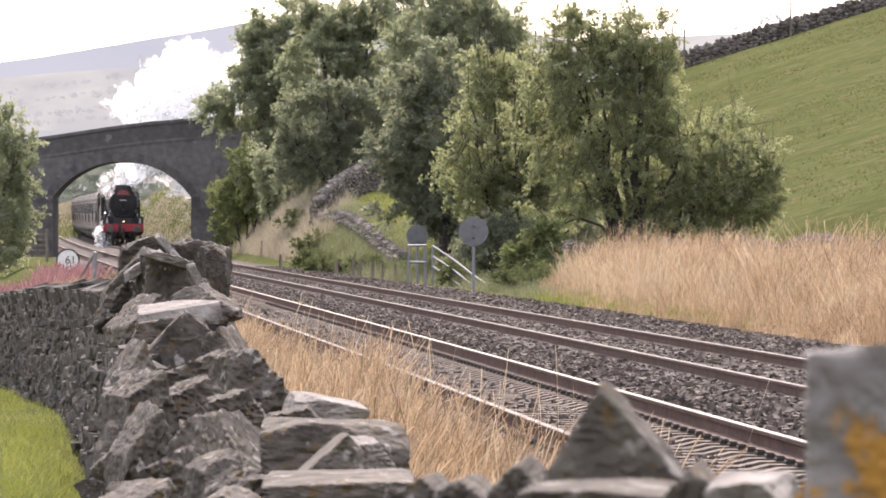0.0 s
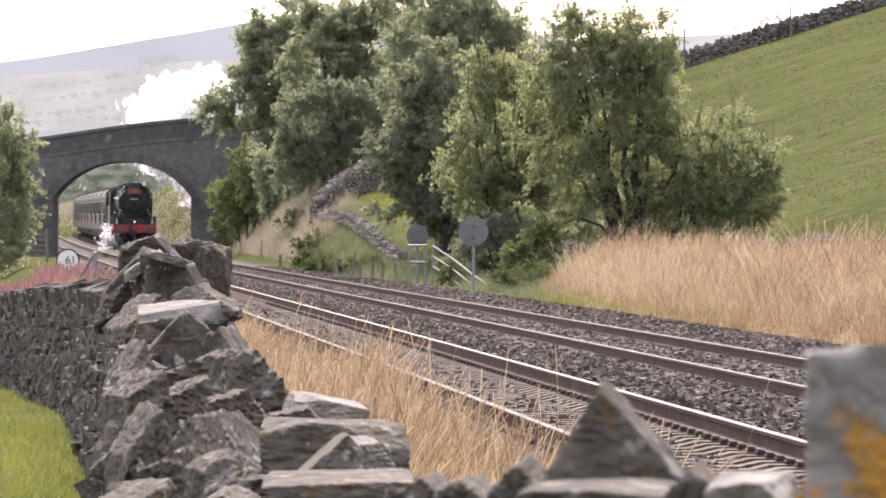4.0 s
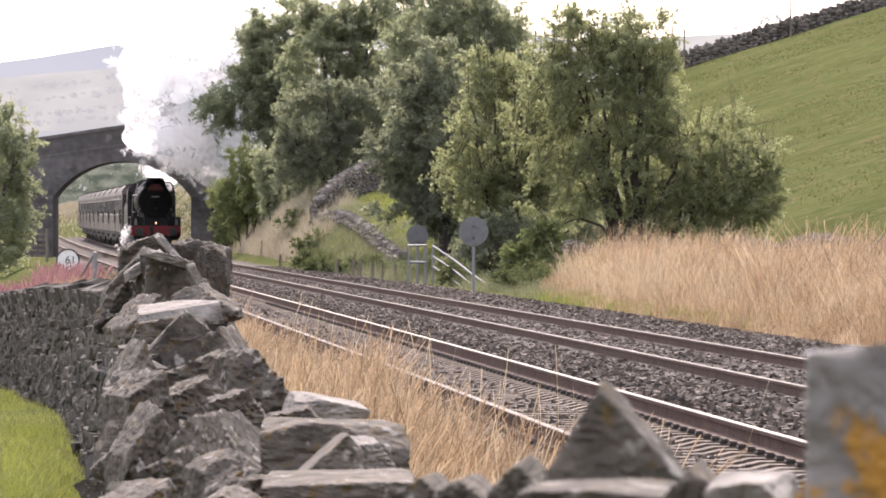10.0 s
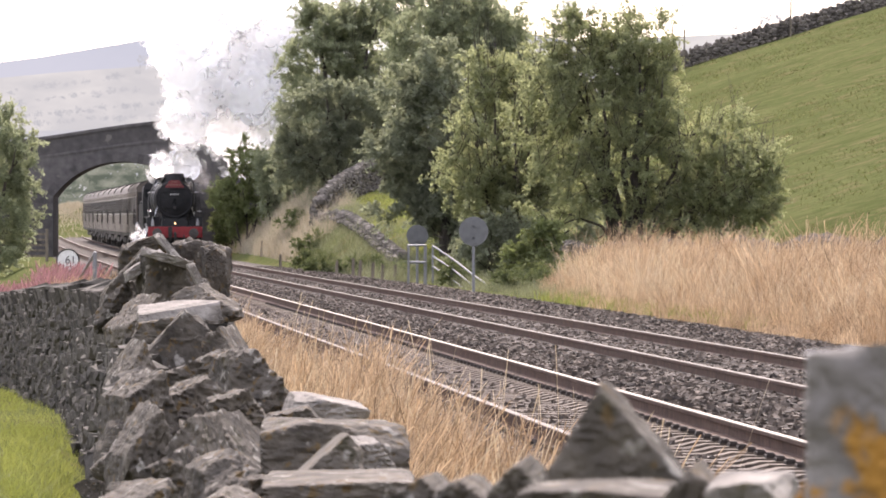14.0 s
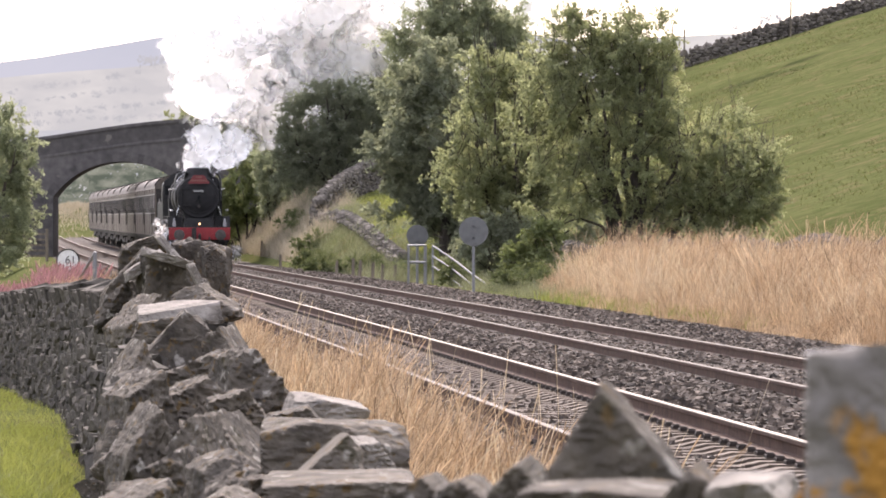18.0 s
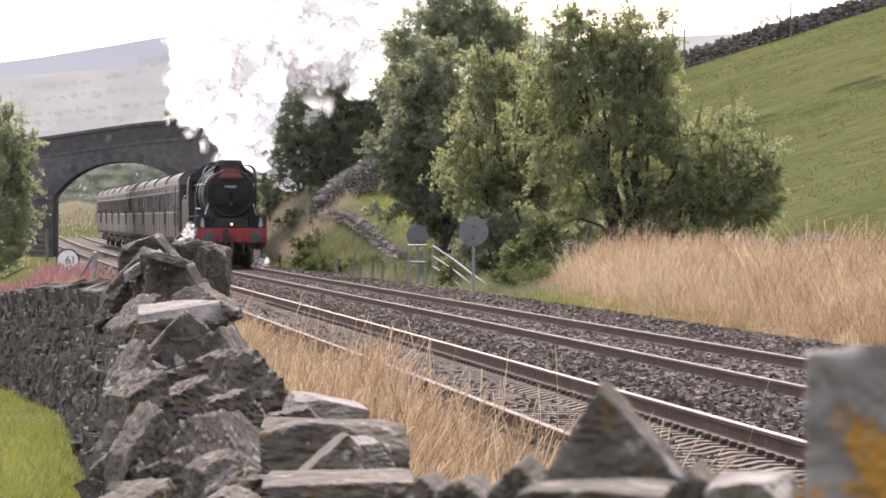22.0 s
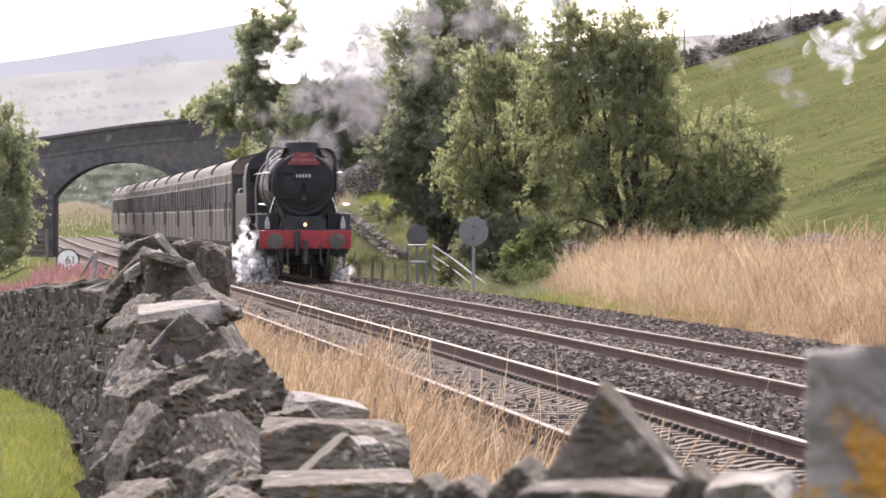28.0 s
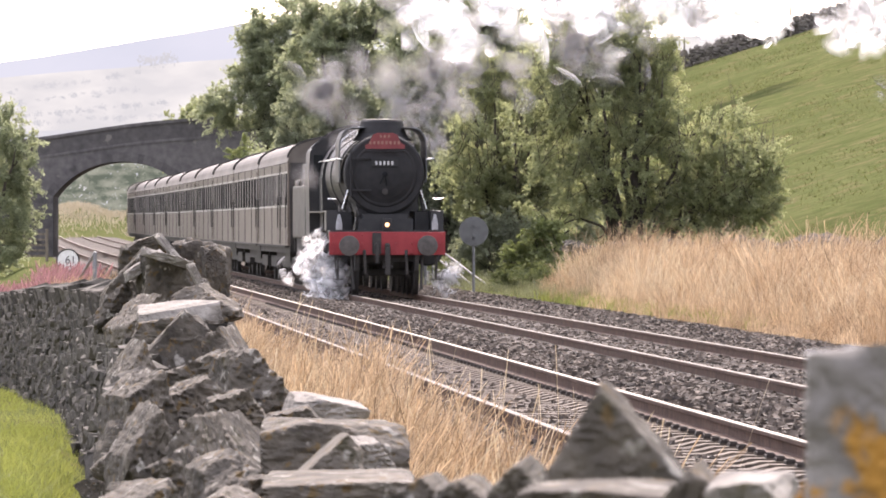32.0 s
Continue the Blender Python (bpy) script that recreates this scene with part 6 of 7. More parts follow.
while y < 34:
    ln = rng.uniform(0.14, 0.34)
    for dx in (-0.10, 0.10):
        ob = new("coping_stone", COPES[rng.integers(18)])
        ob.parent = near_wall
        h = rng.uniform(0.16, 0.32)
        dx = dx * (0.5 if y < 15 else 1.0)
        ob.matrix_basis = Matrix.LocRotScale((wall_x(y) + dx + rng.normal(0, 0.03), y, wall_top(0, y) - 0.10), Euler((rng.normal(0, 0.12), rng.normal(0, 0.25), rng.normal(0, 0.3))), (rng.uniform(0.16, 0.30), ln * 1.1, h))
    y += ln


# ---- signs, rails and fences at the lineside ----
def round_sign(x, y, zc, r, label, backs=True, lettered=False):
    y = y * K
    root = thing("round_sign", pose(x, y, gbase(x, y)), label, "sign")
    g = gbase(x, y)
    h = zc - g
    bm = bmesh.new()
    tube(bm, (0, 0.04, -0.2), (0, 0.04, h + r * 0.8), 0.04, n=10)
    part("post", bm, GREY_METAL, root)
    bm = bmesh.new()
    lathe(bm, (0, 0.0, h), (0, -1, 0), [(0, r), (0.012, r), (0.014, r * 0.97)], 40)
    disc = part("disc", bm, WHITE_PAINT if lettered else SIGN_BACK, root, "white sign disc with dark rim" if lettered else "plain grey back of the disc")
    if lettered:
        bm = bmesh.new()
        for i in range(40):
            a, b = 2 * math.pi * i / 40, 2 * math.pi * (i + 1) / 40
            tube(bm, (r * 0.96 * math.cos(a), -0.018, h + r * 0.96 * math.sin(a)), (r * 0.96 * math.cos(b), -0.018, h + r * 0.96 * math.sin(b)), 0.018, n=5)
        part("rim", bm, SIGN_BLACK, disc)
        cu = bpy.data.curves.new("numerals", "FONT")
        cu.body, cu.size, cu.align_x, cu.align_y, cu.extrude = "61", 0.26, "CENTER", "CENTER", 0.003
        cu.materials.append(SIGN_BLACK)
        ob = new("numerals", cu)
        ob.parent = disc
        ob.location, ob.rotation_euler = (0.06, -0.022, h), (math.pi / 2, 0, 0)
    else:
        bm = boxes((-0.03, 0.03, -0.028, -0.014, h - r * 0.92, h + r * 0.92), (-r * 0.6, r * 0.6, -0.028, -0.014, h + 0.1, h + 0.15), (-r * 0.6, r * 0.6, -0.028, -0.014, h - 0.2, h - 0.15))
        part("stiffener", bm, SIGN_BACK, disc)


round_sign(0.80, 66.5, 1.43, 0.385, "grey back of a round lineside sign on a post")
round_sign(-0.78, 77.0, 1.28, 0.33, "smaller grey back of a round sign by the steps")
round_sign(-8.85, 60.0, 0.76, 0.27, "white round sign with dark numerals on a post", lettered=True)


def railing(name, label, posts, height, drops, material=GREY_METAL, r=0.025):
    """Posts at given feet with rails between them."""
    posts = [(a, b * K, c) for a, b, c in posts]
    root = thing(name, Matrix.Identity(4), label, "fence")
    for p in posts:
        bm = bmesh.new()
        tube(bm, (p[0], p[1], p[2] - 0.15), (p[0], p[1], p[2] + height), r * 1.15, n=8)
        part("post", bm, material, root)
    for d in drops:
        for p, q in zip(posts, posts[1:]):
            bm = bmesh.new()
            tube(bm, (p[0], p[1], p[2] + height - d), (q[0], q[1], q[2] + height - d), r, n=8)
            part("rail", bm, material, root)
    return root


railing("handrail", "galvanised handrails beside steps down to the line", [(-0.30, 74.0, 0.05), (0.25, 73.0, -0.30), (0.85, 71.5, -0.75), (1.35, 70.5, -1.1)], 0.95, (0.0, 0.3, 0.6))
railing("handrail", "galvanised railing round the top of the steps", [(-1.05, 76.5, -0.1), (-0.55, 76.0, -0.1), (-0.50, 74.5, -0.1), (-1.0, 74.0, -0.1), (-1.05, 76.5, -0.1)], 1.1, (0.0, 0.5))
railing("gate_railing", "pale sloping handrail at the lineside crossing", [(-7.79, 54.0, -0.66), (-6.84, 50.0, 0.04), (-6.80, 49.6, 0.02)], 1.0, (0.0, 0.4), GREY_METAL, 0.03)
for k, (x, y) in enumerate([(-1.9, 80.0), (-2.25, 81.2), (-2.7, 82.0), (-2.95, 83.5), (-1.5, 79.0), (-3.6, 85.5), (-6.2, 97), (-8.0, 112)]):
    bm = bmesh.new()
    tube(bm, (0, 0, -0.2), (0.02 * (k % 3), 0, 0.55 + 0.05 * (k % 4)), 0.06, 0.05, 8)
    post = part("fence_post", bm, OLD_WOOD)
    post.location = (x, y * K, gbase(x, y * K))
    tagged(post, "short dark weathered wooden post at the lineside", "post", "row of short posts")
gate = thing("field_gate", pose(-20.9, 312.0, gbase(-19.9, 312.0), 0, 0, 4), "brown wooden gate beside the bridge approach", "gate")
for z in (0.2, 0.45, 0.7, 0.95, 1.2):
    part("bar", boxes((0, 2.6, -0.03, 0.03, z, z + 0.1)), OLD_WOOD, gate)
for x in (-0.1, 2.6):
    part("post", boxes((x, x + 0.14, -0.07, 0.07, -0.2, 1.5), bevel=0.01), OLD_WOOD, gate)


# ---- steam ----
def vapour(name, colour, through=0.5, dense=0.0):
    """Bright mist: light is scattered both forwards and back. dense: how much the middle of a soft scrap holds back."""
    m = bpy.data.materials.new(name)
    m.use_nodes = True
    n, l = m.node_tree.nodes, m.node_tree.links
    n.remove(n["Principled BSDF"])
    tl, df, b = n.new("ShaderNodeBsdfTranslucent"), n.new("ShaderNodeBsdfDiffuse"), n.new("ShaderNodeMixShader")
    tl.inputs["Color"].default_value = df.inputs["Color"].default_value = (*colour, 1)
    b.inputs["Fac"].default_value = through
    l.new(df.outputs[0], b.inputs[1])
    l.new(tl.outputs[0], b.inputs[2])
    if dense:
        soft, mul = n.new("ShaderNodeAttribute"), n.new("ShaderNodeMath")
        soft.attribute_name = "soft"
        mul.operation = "MULTIPLY"
        mul.inputs[1].default_value = dense
        l.new(soft.outputs["Fac"], mul.inputs[0])
        mix, tp = n.new("ShaderNodeMixShader"), n.new("ShaderNodeBsdfTransparent")
        l.new(mul.outputs[0], mix.inputs["Fac"])
        l.new(tp.outputs[0], mix.inputs[1])
        l.new(b.outputs[0], mix.inputs[2])
        b = mix
    l.new(b.outputs[0], n["Material Output"].inputs["Surface"])
    return m


STEAM = vapour("white_steam", (0.998, 0.998, 0.998), 0.9)
STEAM_THIN = vapour("thin_steam", (0.99, 0.99, 0.99), 0.8, 0.74)
SMOKE = vapour("grey_smoke", (0.40, 0.39, 0.39), 0.5, 0.46)


def skin(balls, cell):
    """The smooth skin round a heap of balls (x, y, z, r): vertices and quads."""
    balls = np.asarray(balls, float)
    low = (balls[:, :3] - balls[:, 3:] * 1.1).min(0) - 2 * cell
    high = (balls[:, :3] + balls[:, 3:] * 1.1).max(0) + 2 * cell
    size = np.ceil((high - low) / cell).astype(int)
    field = np.zeros(size)
    for x, y, z, r in balls:
        reach = r * 1.35
        i0 = np.maximum(((np.array((x, y, z)) - reach - low) / cell).astype(int), 0)
        i1 = np.minimum(((np.array((x, y, z)) + reach - low) / cell).astype(int) + 2, size)
        ax = [low[k] + cell * np.arange(i0[k], i1[k]) for k in range(3)]
        d2 = (ax[0][:, None, None] - x) ** 2 + (ax[1][None, :, None] - y) ** 2 + (ax[2][None, None, :] - z) ** 2
        w = np.maximum(0, 1 - d2 / reach ** 2) ** 2
        field[i0[0]:i1[0], i0[1]:i1[1], i0[2]:i1[2]] += w
    g = field - 0.2
    inside = g > 0
    total, count = np.zeros((*(size - 1), 3)), np.zeros(size - 1)
    corner = [(a, b, c) for a in (0, 1) for b in (0, 1) for c in (0, 1)]
    cut = lambda arr, o: arr[o[0]:o[0] + size[0] - 1, o[1]:o[1] + size[1] - 1, o[2]:o[2] + size[2] - 1]
    for o in corner:
        for k in range(3):
            if o[k]:
                continue
            q = list(o)
            q[k] = 1
            ga, gb = cut(g, o), cut(g, q)
            hit = (ga > 0) != (gb > 0)
            t = np.where(hit, ga / np.where(hit, ga - gb, 1), 0)
            for j in range(3):
                total[..., j] += hit * (o[j] + (t if j == k else 0))
            count += hit
    here = np.argwhere(count > 0)
    index = np.full(size - 1, -1)
    index[tuple(here.T)] = np.arange(len(here))
    verts = low + cell * (here + total[tuple(here.T)] / count[tuple(here.T)][:, None])
    faces = []
    for k in range(3):
        u, v = (k + 1) % 3, (k + 2) % 3
        a = np.take(inside, np.arange(size[k] - 1), k)
        b = np.take(inside, np.arange(1, size[k]), k)
        e = np.argwhere(a != b)
        e = e[(e[:, u] > 0) & (e[:, v] > 0)]
        du, dv = np.eye(3, dtype=int)[u], np.eye(3, dtype=int)[v]
        q = np.stack([index[tuple((e - p).T)] for p in (du * 0, du, du + dv, dv)], -1)
        back = ~a[tuple(e.T)]
        q[back] = q[back][:, ::-1]
        faces.append(q)
    return verts, np.concatenate(faces)


def scraps(rng, c, size):
    """Soft scraps of mist, thick in the middle and thinning to nothing at the rim: vertices, faces, thickness."""
    n, k = len(c), 9
    a = rng.normal(size=(n, 3))
    a /= np.linalg.norm(a, axis=1)[:, None]
    b = np.cross(a, rng.normal(size=(n, 3)))
    b /= np.linalg.norm(b, axis=1)[:, None]
    cup = np.cross(a, b)[:, None] * size * rng.uniform(0.3, 0.6, (n, 1, 1))  # each is cupped, none a flat flake
    t = np.linspace(0, 2 * math.pi, k, endpoint=False)
    r = size * rng.uniform(0.5, 1.4, (n, 1)) * rng.uniform(0.7, 1.3, (n, k))
    ring = a[:, None] * np.cos(t)[None, :, None] + b[:, None] * np.sin(t)[None, :, None]
    rows = [c[:, None] + cup, c[:, None] + 0.7 * cup + ring * r[..., None] * 0.55, c[:, None] - 0.2 * cup + ring * r[..., None]]
    v = np.concatenate(rows, 1)
    soft = np.tile(np.concatenate(([1.0], np.full(k, 0.42), np.zeros(k))), n)
    f = []
    for i in range(k):
        j = (i + 1) % k
        f += [(0, 1 + i, 1 + j, 0), (1 + i, 1 + k + i, 1 + k + j, 1 + j)]
    tri = np.array([q[:3] for q in f[::2]] + [(q[0], q[1], q[2]) for q in f[1::2]] + [(q[0], q[2], q[3]) for q in f[1::2]])
    faces = (tri[None] + (1 + 2 * k) * np.arange(n)[:, None, None]).reshape(-1, 3)
    return v.reshape(-1, 3), faces, soft


def mist_mesh(parts):
    """One mesh from several (vertices, faces, thickness, material)."""
    V, flat, sizes, thick, slot, off = [], [], [], [], [], 0
    for q, (v, f, soft, material) in enumerate(parts):
        V.append(v)
        flat.append((f + off).ravel())
        sizes.append(np.full(len(f), f.shape[1]))
        thick.append(soft)
        slot.append(np.full(len(f), q))
        off += len(v)
    me = numbers(np.concatenate(V), np.concatenate(flat), np.concatenate(sizes), "mist", True)
    me.attributes.new("soft", "FLOAT", "POINT").data.foreach_set("value", np.concatenate(thick).astype(np.float32))
    for p in parts:
        me.materials.append(p[3])
    me.polygons.foreach_set("material_index", np.concatenate(slot).astype(np.int32))
    return me


def heap(seed, n, spread, rmin, rmax):
    """Large balls with smaller and smaller ones budding from them."""
    rng = np.random.default_rng(seed)
    big = [(*(rng.normal(size=3) * np.array(spread) * 0.5), rng.uniform(rmin, rmax)) for _ in range(n)]
    out = list(big)
    for count, share, away in ((9, 0.52, 0.8), (34, 0.25, 1.0), (70, 0.13, 1.08)):
        for x, y, z, r in big:
            for _ in range(count):
                d = rng.normal(size=3)
                d /= np.linalg.norm(d)
                out.append((x + d[0] * r * away, y + d[1] * r * away, z + d[2] * r * away, r * share * rng.uniform(0.6, 1.2)))
    return out


def billow(seed, n, spread, rmin, rmax, cell, loose, speck, spray):
    """A dense rolling body of steam with scraps of mist drifting off its skin."""
    rng = np.random.default_rng(seed + 5000)
    v, f = skin(heap(seed, n, spread, rmin, rmax), cell)
    nrm = np.cross(v[f[:, 2]] - v[f[:, 0]], v[f[:, 3]] - v[f[:, 1]])
    nrm /= np.linalg.norm(nrm, axis=1)[:, None] + 1e-9
    # faces towards the sun are left out, so it brightens the skin from inside
    f = f[nrm @ np.array(SUN_TO) < rng.uniform(-0.05, 0.35, len(f))]
    c = v[rng.integers(len(v), size=loose)]
    out = c - v.mean(0)
    out /= np.linalg.norm(out, axis=1)[:, None] + 1e-6
    c = c + out * np.abs(rng.normal(0, spray, loose))[:, None] + rng.normal(size=(loose, 3)) * spray * 0.5
    return mist_mesh([(v, f, np.ones(len(v)), STEAM), (*scraps(rng, c, speck), STEAM_THIN)])


def veil(seed, lobes, spread, radius, count, speck, material, thin=0.0):
    """A torn see-through veil: soft scraps alone, gathered in strands."""
    rng = np.random.default_rng(seed)
    mids = rng.normal(size=(lobes, 3)) * np.array(spread) * 0.5
    c = mids[rng.integers(lobes, size=count * 3)] + rng.normal(size=(count * 3, 3)) * radius
    k = np.array([noise.noise((a * 1.1 + seed, b * 0.6, d * 1.1)) + 0.5 * noise.noise((a * 2.7, b * 1.3 + seed, d * 2.7)) + 0.3 * noise.noise((a * 6.0, b * 3.0, d * 6.0 + seed)) for a, b, d in c])
    c = c[np.argsort(-k + rng.normal(0, 0.10 + thin, len(k)))[:count]]
    return mist_mesh([(*scraps(rng, c, speck), material)])


PUFFS = [billow(900 + i, 4, (0.8, 0.4, 0.55), 0.20 + 0.04 * i, 0.40 + 0.05 * i, 0.05 + 0.005 * i, 46, 0.18 + 0.02 * i, 0.10) for i in range(7)]
JETS = [veil(950 + i, 4, (0.3, 0.3, 0.7), 0.13 + 0.02 * i, 42, 0.17, STEAM_THIN) for i in range(5)]
WISPS = [veil(990 + i, 6, (2.4, 1.0, 1.2), 0.36, 46, 0.40, STEAM_THIN) for i in range(5)]
GREY_WISPS = [veil(1010 + i, 5, (1.0, 0.9, 1.6), 0.34, 32, 0.42, SMOKE) for i in range(4)]
CLOUDS = [billow(970 + i, 7, (2.2, 0.5, 1.8), 0.55, 1.1, 0.085, 90, 0.34, 0.20) for i in range(6)]
STEAM_RNG = np.random.default_rng(1234)
EXHAUST = []
# (from, to, white puffs a second, grey a second)
for t0, t1, white, wisp, grey in ((-1.6, 9.0, 4.0, 1.2, 0.3), (9.0, 20.0, 3.0, 1.6, 0.5), (20.0, 24.0, 3.0, 1.6, 0.6), (24.0, 25.3, 8.0, 3.0, 1.5), (25.3, 28.0, 0.0, 1.4, 4.5), (28.0, 28.9, 0.0, 3.5, 7.0), (28.9, 30.3, 0.0, 1.6, 6.0), (30.3, 32.0, 0.0, 4.4, 6.5)):
    for rate, meshes, label in ((white, PUFFS, "white billow of exhaust steam in the air"), (wisp, WISPS, "thin torn wisp of white steam"), (grey, GREY_WISPS, "grey wisp of smoke in the exhaust")):
        for i in range(int((t1 - t0) * rate)):
            te = t0 + (i + STEAM_RNG.uniform(0, 1)) / rate
            ob = tagged(new("steam_puff", meshes[STEAM_RNG.integers(len(meshes))]), label, "steam", "exhaust of the locomotive", "stuff")
            EXHAUST.append((ob, te, STEAM_RNG.uniform(0, 1), STEAM_RNG.normal(size=3), STEAM_RNG.uniform(-1, 1, 3)))
# the standing plume over the train: (right, up, the time at which it blows away)
PLUME = []
for i, (x, z, gone) in enumerate(((-0.6, 2.4, 22.9), (0.9, 2.1, 22.9), (2.3, 2.6, 24.2), (3.8, 3.3, 24.2), (-1.7, 3.8, 22.9), (0.2, 4, 22.9), (1.8, 4.3, 24.2), (3.5, 4.9, 25.5), (5.2, 4.6, 25.5),
                                  (-1.2, 5.7, 22.9), (0.6, 5.9, 22.9), (2.4, 6.3, 25.5), (4.3, 6.7, 25.5), (6.2, 6.2, 25.5), (0, 7.7, 22.9), (2, 8, 25.5), (4.2, 8.5, 25.5), (6.8, 8, 25.5),
                                  (8.0, 3.2, 25.0), (9.6, 3.8, 25.2), (8.8, 5.2, 25.5), (11.2, 4.6, 25.5), (5.0, 3.7, 24.6), (6.4, 4.0, 24.6))):
    ob = tagged(new("steam_cloud", CLOUDS[i % 6]), "soft white cloud of exhaust steam trailing the locomotive", "steam", "plume of the locomotive", "stuff")
    PLUME.append((ob, 0.85 * x + 1.7, z, gone, STEAM_RNG.uniform(0, 1, 8)))
# single puffs that blow across the hillside: (from, pieces, drift to the right of the chimney and height over time)
BLOWN = []
for te, pieces, way in ((25.2, 4, ((0.4, 1.5, 6.5), (1.2, 6.5, 7.4), (2.4, 17.3, 7.6), (3.0, 20.3, 7.2), (3.6, 25.0, 7.4), (7.0, 44.0, 9.0))),
                        (28.7, 10, ((0.2, 1.2, 5.6), (0.7, 5.2, 6.8), (1.3, 8.9, 6.2), (1.7, 10.7, 5.9), (2.1, 12.3, 5.9), (2.5, 13.3, 6.0), (2.9, 14.4, 6.3), (3.3, 16.2, 7.2)))):
    for i in range(pieces):
        ob = tagged(new("steam_puff", PUFFS[i % 3] if i in (5, 7) else WISPS[i % 5]), "torn white puff of steam blown across the hillside", "steam", "exhaust of the locomotive", "stuff")
        BLOWN.append((ob, te, way, i / pieces, STEAM_RNG.normal(size=3), STEAM_RNG.uniform(-1, 1, 3)))
COCKS = []
for i in range(12):
    ob = tagged(new("steam_jet", JETS[i % 5]), "white jet of drain steam beside the cylinders", "steam", "drain steam", "stuff")
    COCKS.append((ob, STEAM_RNG.uniform(0, 1, 8)))


def loco_point(t, p):
    return vehicle_pose(train_front(t), 0.0, 11.5) @ Vector(p)


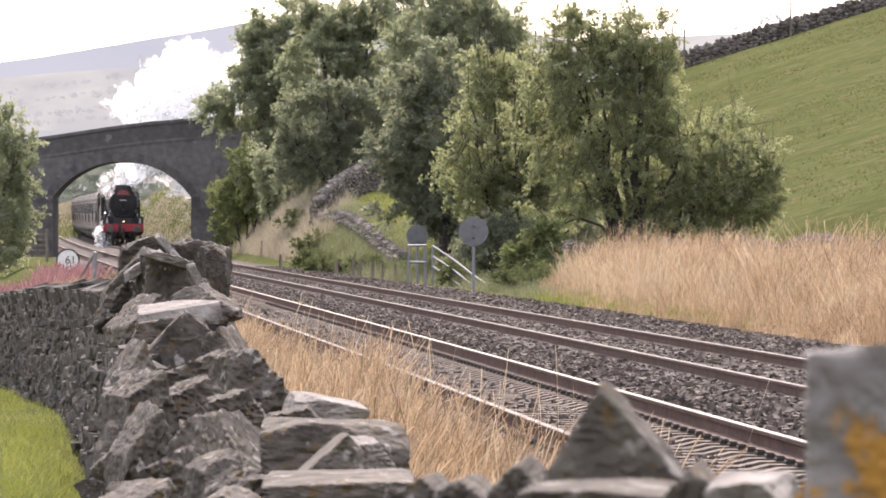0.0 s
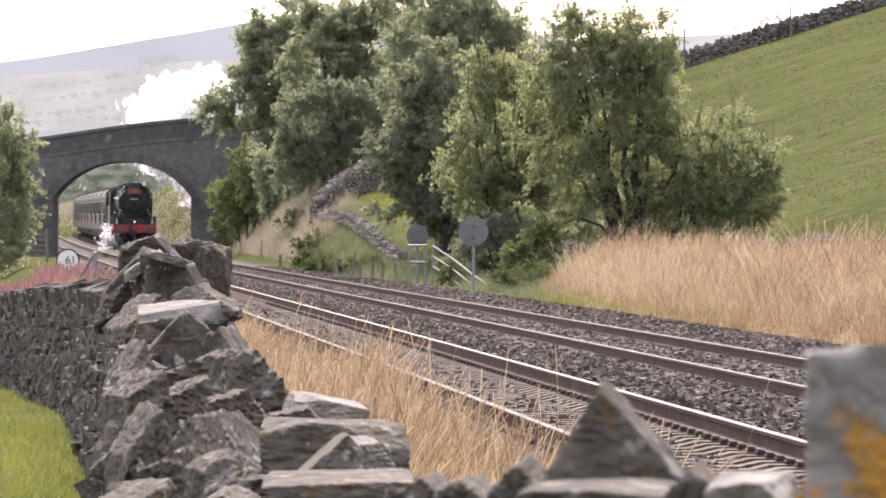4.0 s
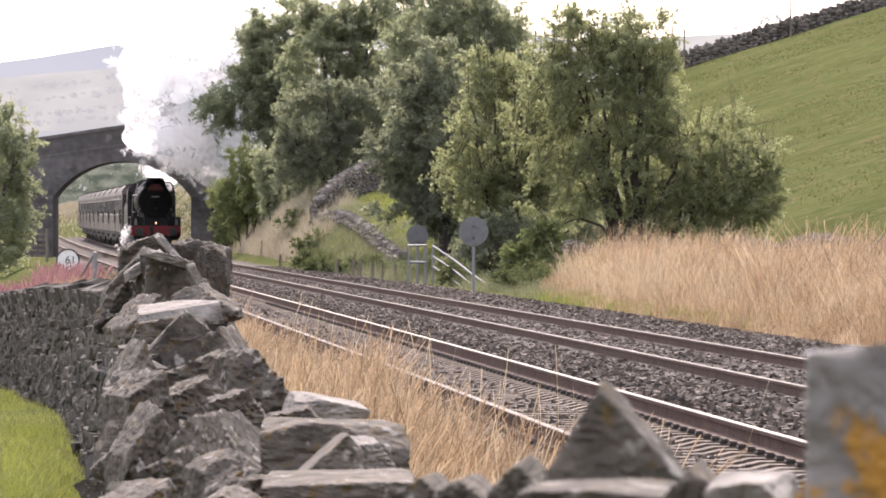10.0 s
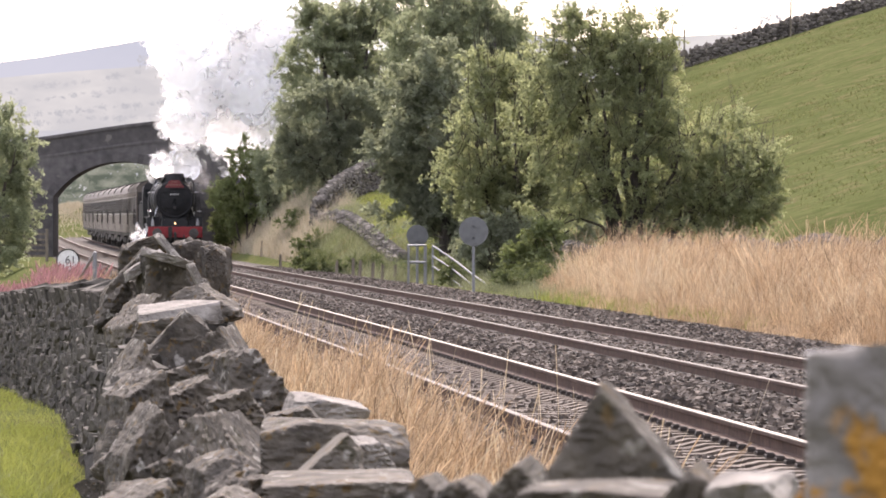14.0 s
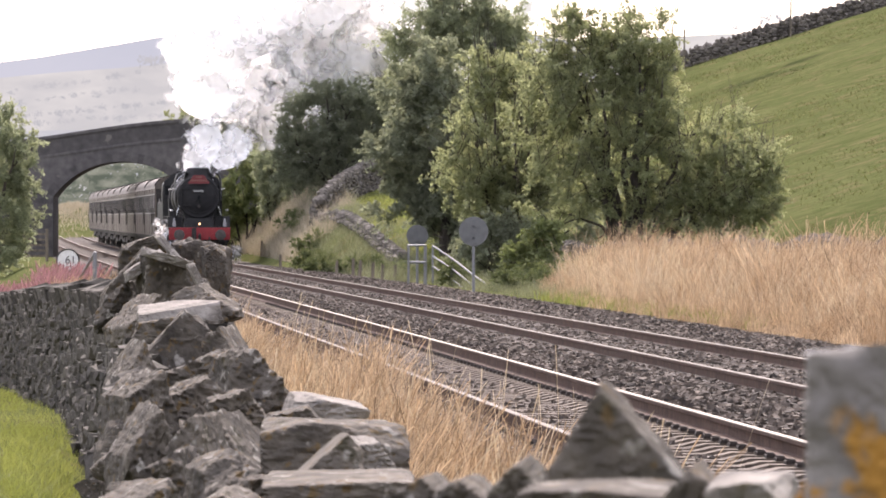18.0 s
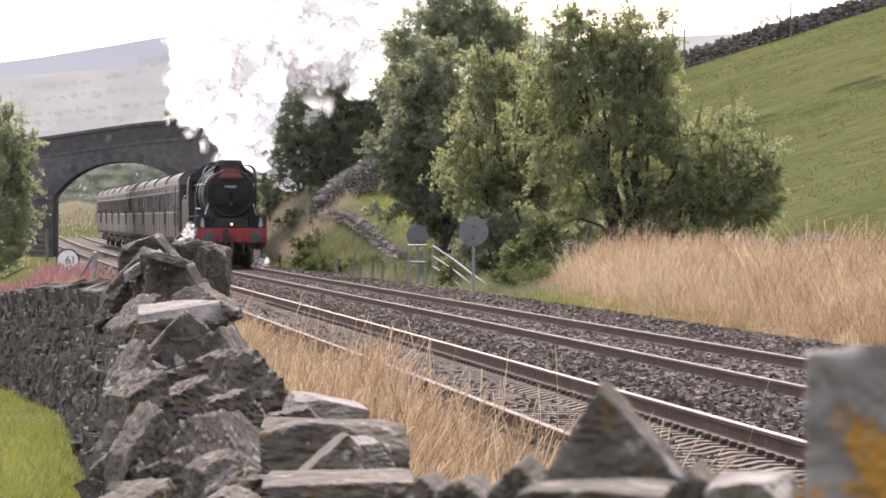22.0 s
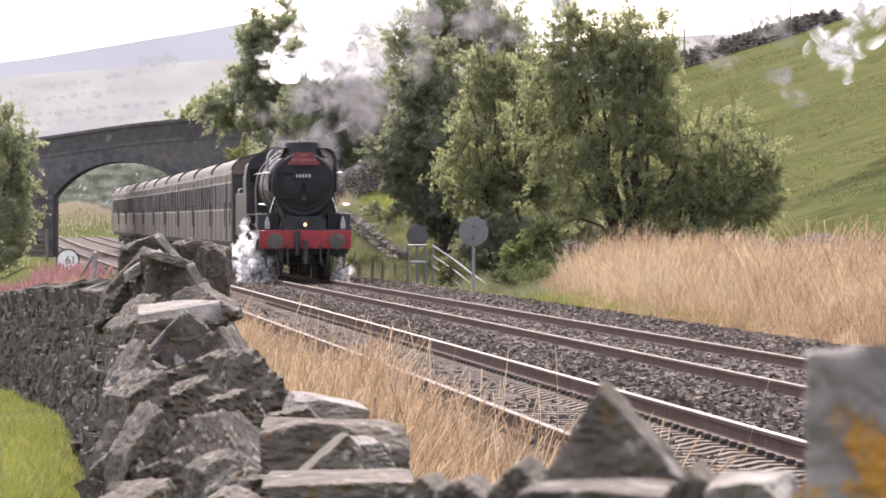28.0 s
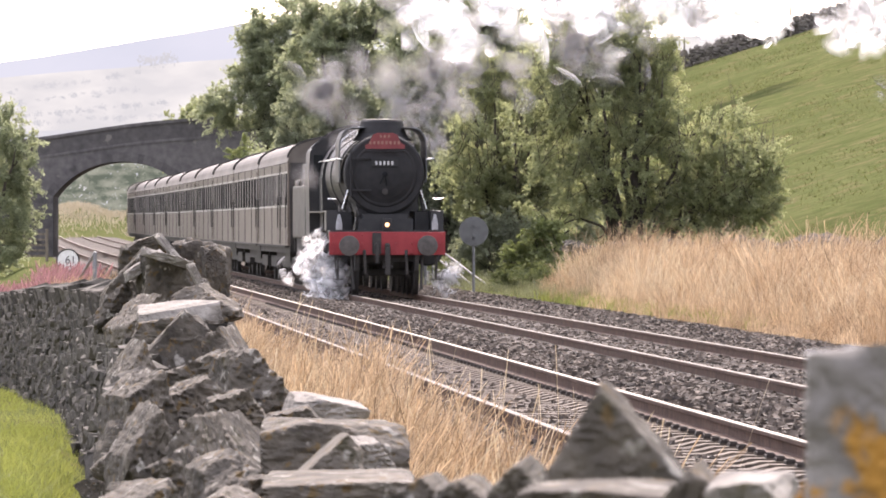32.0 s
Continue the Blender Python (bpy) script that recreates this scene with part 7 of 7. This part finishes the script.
def steam_motion():
    for ob, te, lift, jit, spin in EXHAUST:
        rows = []
        turn = lambda t: Euler((spin[0] * (0.3 + 0.02 * t), spin[1] * (0.3 + 0.02 * t), spin[2] * (0.3 + 0.02 * t))).to_matrix().to_4x4()
        waits = [float(i) for i in range(int(max(te, 0)) + 1) if i < te - 0.7] + [te - w for w in (0.6, 0.4, 0.2, 0.03)]
        for t in waits:
            if 0 <= t < te:
                rows.append((t, Matrix.Translation(loco_point(t, (0, 6.0, -4.0))) @ turn(t)))
        start = loco_point(te, (0, 2.3, 3.3))
        if te > 25.3 and ob.data in WISPS:  # thin exhaust whitens only as it cools
            start = start + Vector((1.6, 0, 2.0 if te < 28.9 else 1.4))
            first = start
        else:
            first = loco_point(te, (0, 2.6, 2.9))
        if te >= 0:
            rows.append((te, Matrix.Translation(first) @ turn(te)))
        for age in (0.1, 0.25, 0.5, 0.8, 1.2, 1.7, 2.4, 3.4, 5.0, 8.0, 14.0, 24.0, 40.0):
            t = te + age
            if t <= 0.0 and te + age * 1.45 > 0.0 and not rows:
                t = 0.0
            if t < 0:
                continue
            end = t >= 32.0
            t = min(t, 32.0)
            a = t - te
            rise = (1.0 if te < 23.8 else 0.42 if te < 25.4 else 0.85 if ob.data in WISPS else 0.72) * (0.3 + 0.7 * lift) * (3.0 * a / (1 + 0.08 * a) + 4.2 * (1 - math.exp(-a / 0.45))) + 0.5
            rise += (2.4 if te < 26.0 else 0.5) * max(0.0, a - 1.8)
            side = 7.4 * (a - 0.3 * (1 - math.exp(-a / 0.3)))
            wide = 0.55 * math.sqrt(a)
            p = start + Vector((side + 0.5 * jit[0] * wide, 1.0 * a + jit[1] * wide * 1.4, rise + jit[2] * wide * 0.7))
            rows.append((t, Matrix.Translation(p) @ turn(t)))
            if end:
                break
        if rows[0][0] > 0.001:
            rows.insert(0, (0.0, rows[0][1]))
        if rows[-1][0] < 32.0:
            rows.append((32.0, rows[-1][1]))
        walk(ob, rows)
    for ob, te, way, share, jit, spin in BLOWN:
        turn = lambda t: Euler([c * (0.4 + 0.25 * max(0.0, t - te)) for c in spin]).to_matrix().to_4x4()
        rows = [(t, Matrix.Translation(loco_point(t, (0, 6.0, -4.0))) @ turn(t)) for t in [float(k) for k in range(int(te) + 1)] + [te - 0.15, te - 0.03] if t < te]
        home = loco_point(te, (0, 2.3, 3.0))
        rows.append((te, Matrix.Translation(home + Vector((0.8, 0, 0.6))) @ turn(te)))
        for a, right, up in way:
            if te + a > 32.0:
                break
            loose = min(a, 1.3)
            lift = 6.0 * share * max(0.0, a - 1.3) * (share > 0.12)  # most of it goes up and thins out
            lag = 1.0 - 0.40 * share * (1 if te > 28 else 0.2)
            rows.append((te + a, Matrix.Translation(Vector((home.x + right * lag + jit[0] * 0.3 * loose, home.y + 0.6 * a + jit[1] * loose, up + 0.4 * jit[2] * loose + lift))) @ turn(te + a)))
        if rows[-1][0] < 32.0:
            rows.append((32.0, rows[-1][1]))
        walk(ob, rows)
    for ob, x, z, gone, u in PLUME:
        rows = []
        t = 0.0
        while t <= 32.0:
            on = min(t, gone)
            w = [math.sin(on * (0.5 + 0.9 * u[j]) + 6.28 * u[j + 3]) for j in range(3)]
            tall = float(np.interp(on, [0, 3, 7, 9.5], [0.8, 0.42, 0.7, 1.0]))
            lean = float(np.interp(on, [0, 8, 9.5], [0.7, 0.75, 1.0]))
            ease = lambda c, d: min(max((on - c) / (d - c), 0.0), 1.0)
            over = 13.0 * ease(8.8, 9.7) * (1 - ease(11.5, 14.5))  # out from under the arch
            p = Vector((x * lean + 1.2 * (1 - ease(7.0, 9.5)) + 0.3 * ease(15.0, 18.0) * (1 - ease(20.0, 23.0)) + 0.5 * w[0], 2.0 + 0.5 * max(x, 0.0) - 0.9 * (z - 4.0) * ease(14.0, 18.0) - over + 0.8 * w[1], 4.0 + (z - 1.0) * tall + 1.0 + 0.33 * max(x, 0.0) * ease(14.0, 18.0) - 0.7 * ease(9.0, 9.8) * (1 - ease(10.1, 10.8)) + 1.0 * ease(10.1, 10.8) * (1 - ease(13.0, 15.0)) - (0.9 if x > 2.0 else 0.0) * ease(20.5, 22.0) * (1 - ease(23.0, 24.0)) + 0.45 * w[2]))
            m = loco_point(min(on, 17.2), (0, 2.3, 0)) + p  # left hanging over the bank as the train goes on
            a = t - on
            if gone < 24.0:  # the oldest steam goes up and away
                m = m + Vector((1.6 * a, -3.0 * a, (1.7 + 0.6 * u[6]) * a))
            elif gone < 24.9:
                m = m + Vector((0.7 * a, 2.6 * a, 0.7 * a))
            else:  # the rest hangs for a while, then drifts off over the trees
                late = max(0.0, a - 2.6)
                m = m + Vector((0.9 * a + 1.6 * late, 0.3 * a, 0.9 * late - 2.5 * math.sin(1.571 * min(a / 1.6, 1.0))))
            rows.append((t, Matrix.Translation(m) @ pose(0, 0, 0, 10 * w[0], 12 * w[1], 15 * w[2])))
            t += 0.4
        walk(ob, rows)
    for i, (ob, u) in enumerate(COCKS):
        rows = []
        for k in range(81):
            t = 0.4 * k
            w = [math.sin(t * (1.5 + 3 * u[j]) + 6.28 * u[j + 3]) for j in range(3)]
            near = i / len(COCKS)
            p = (-1.2 - 0.45 * near - 0.12 * w[0], 1.3 + 2.2 * near + 0.2 * w[1], 0.25 + 1.25 * u[6] * (0.5 + 0.5 * near) + 0.18 * w[2])
            if i == 10:
                p = (1.45 + 0.15 * w[0], 2.2 + 0.2 * w[1], 0.5 + 0.2 * w[2])
            rows.append((t, Matrix.Translation(loco_point(t, p)) @ pose(0, 0, 0, 20 * w[0], 25 * w[1], 30 * w[2])))
        walk(ob, rows)


def motions():
    train_motion()
    steam_motion()


motions()
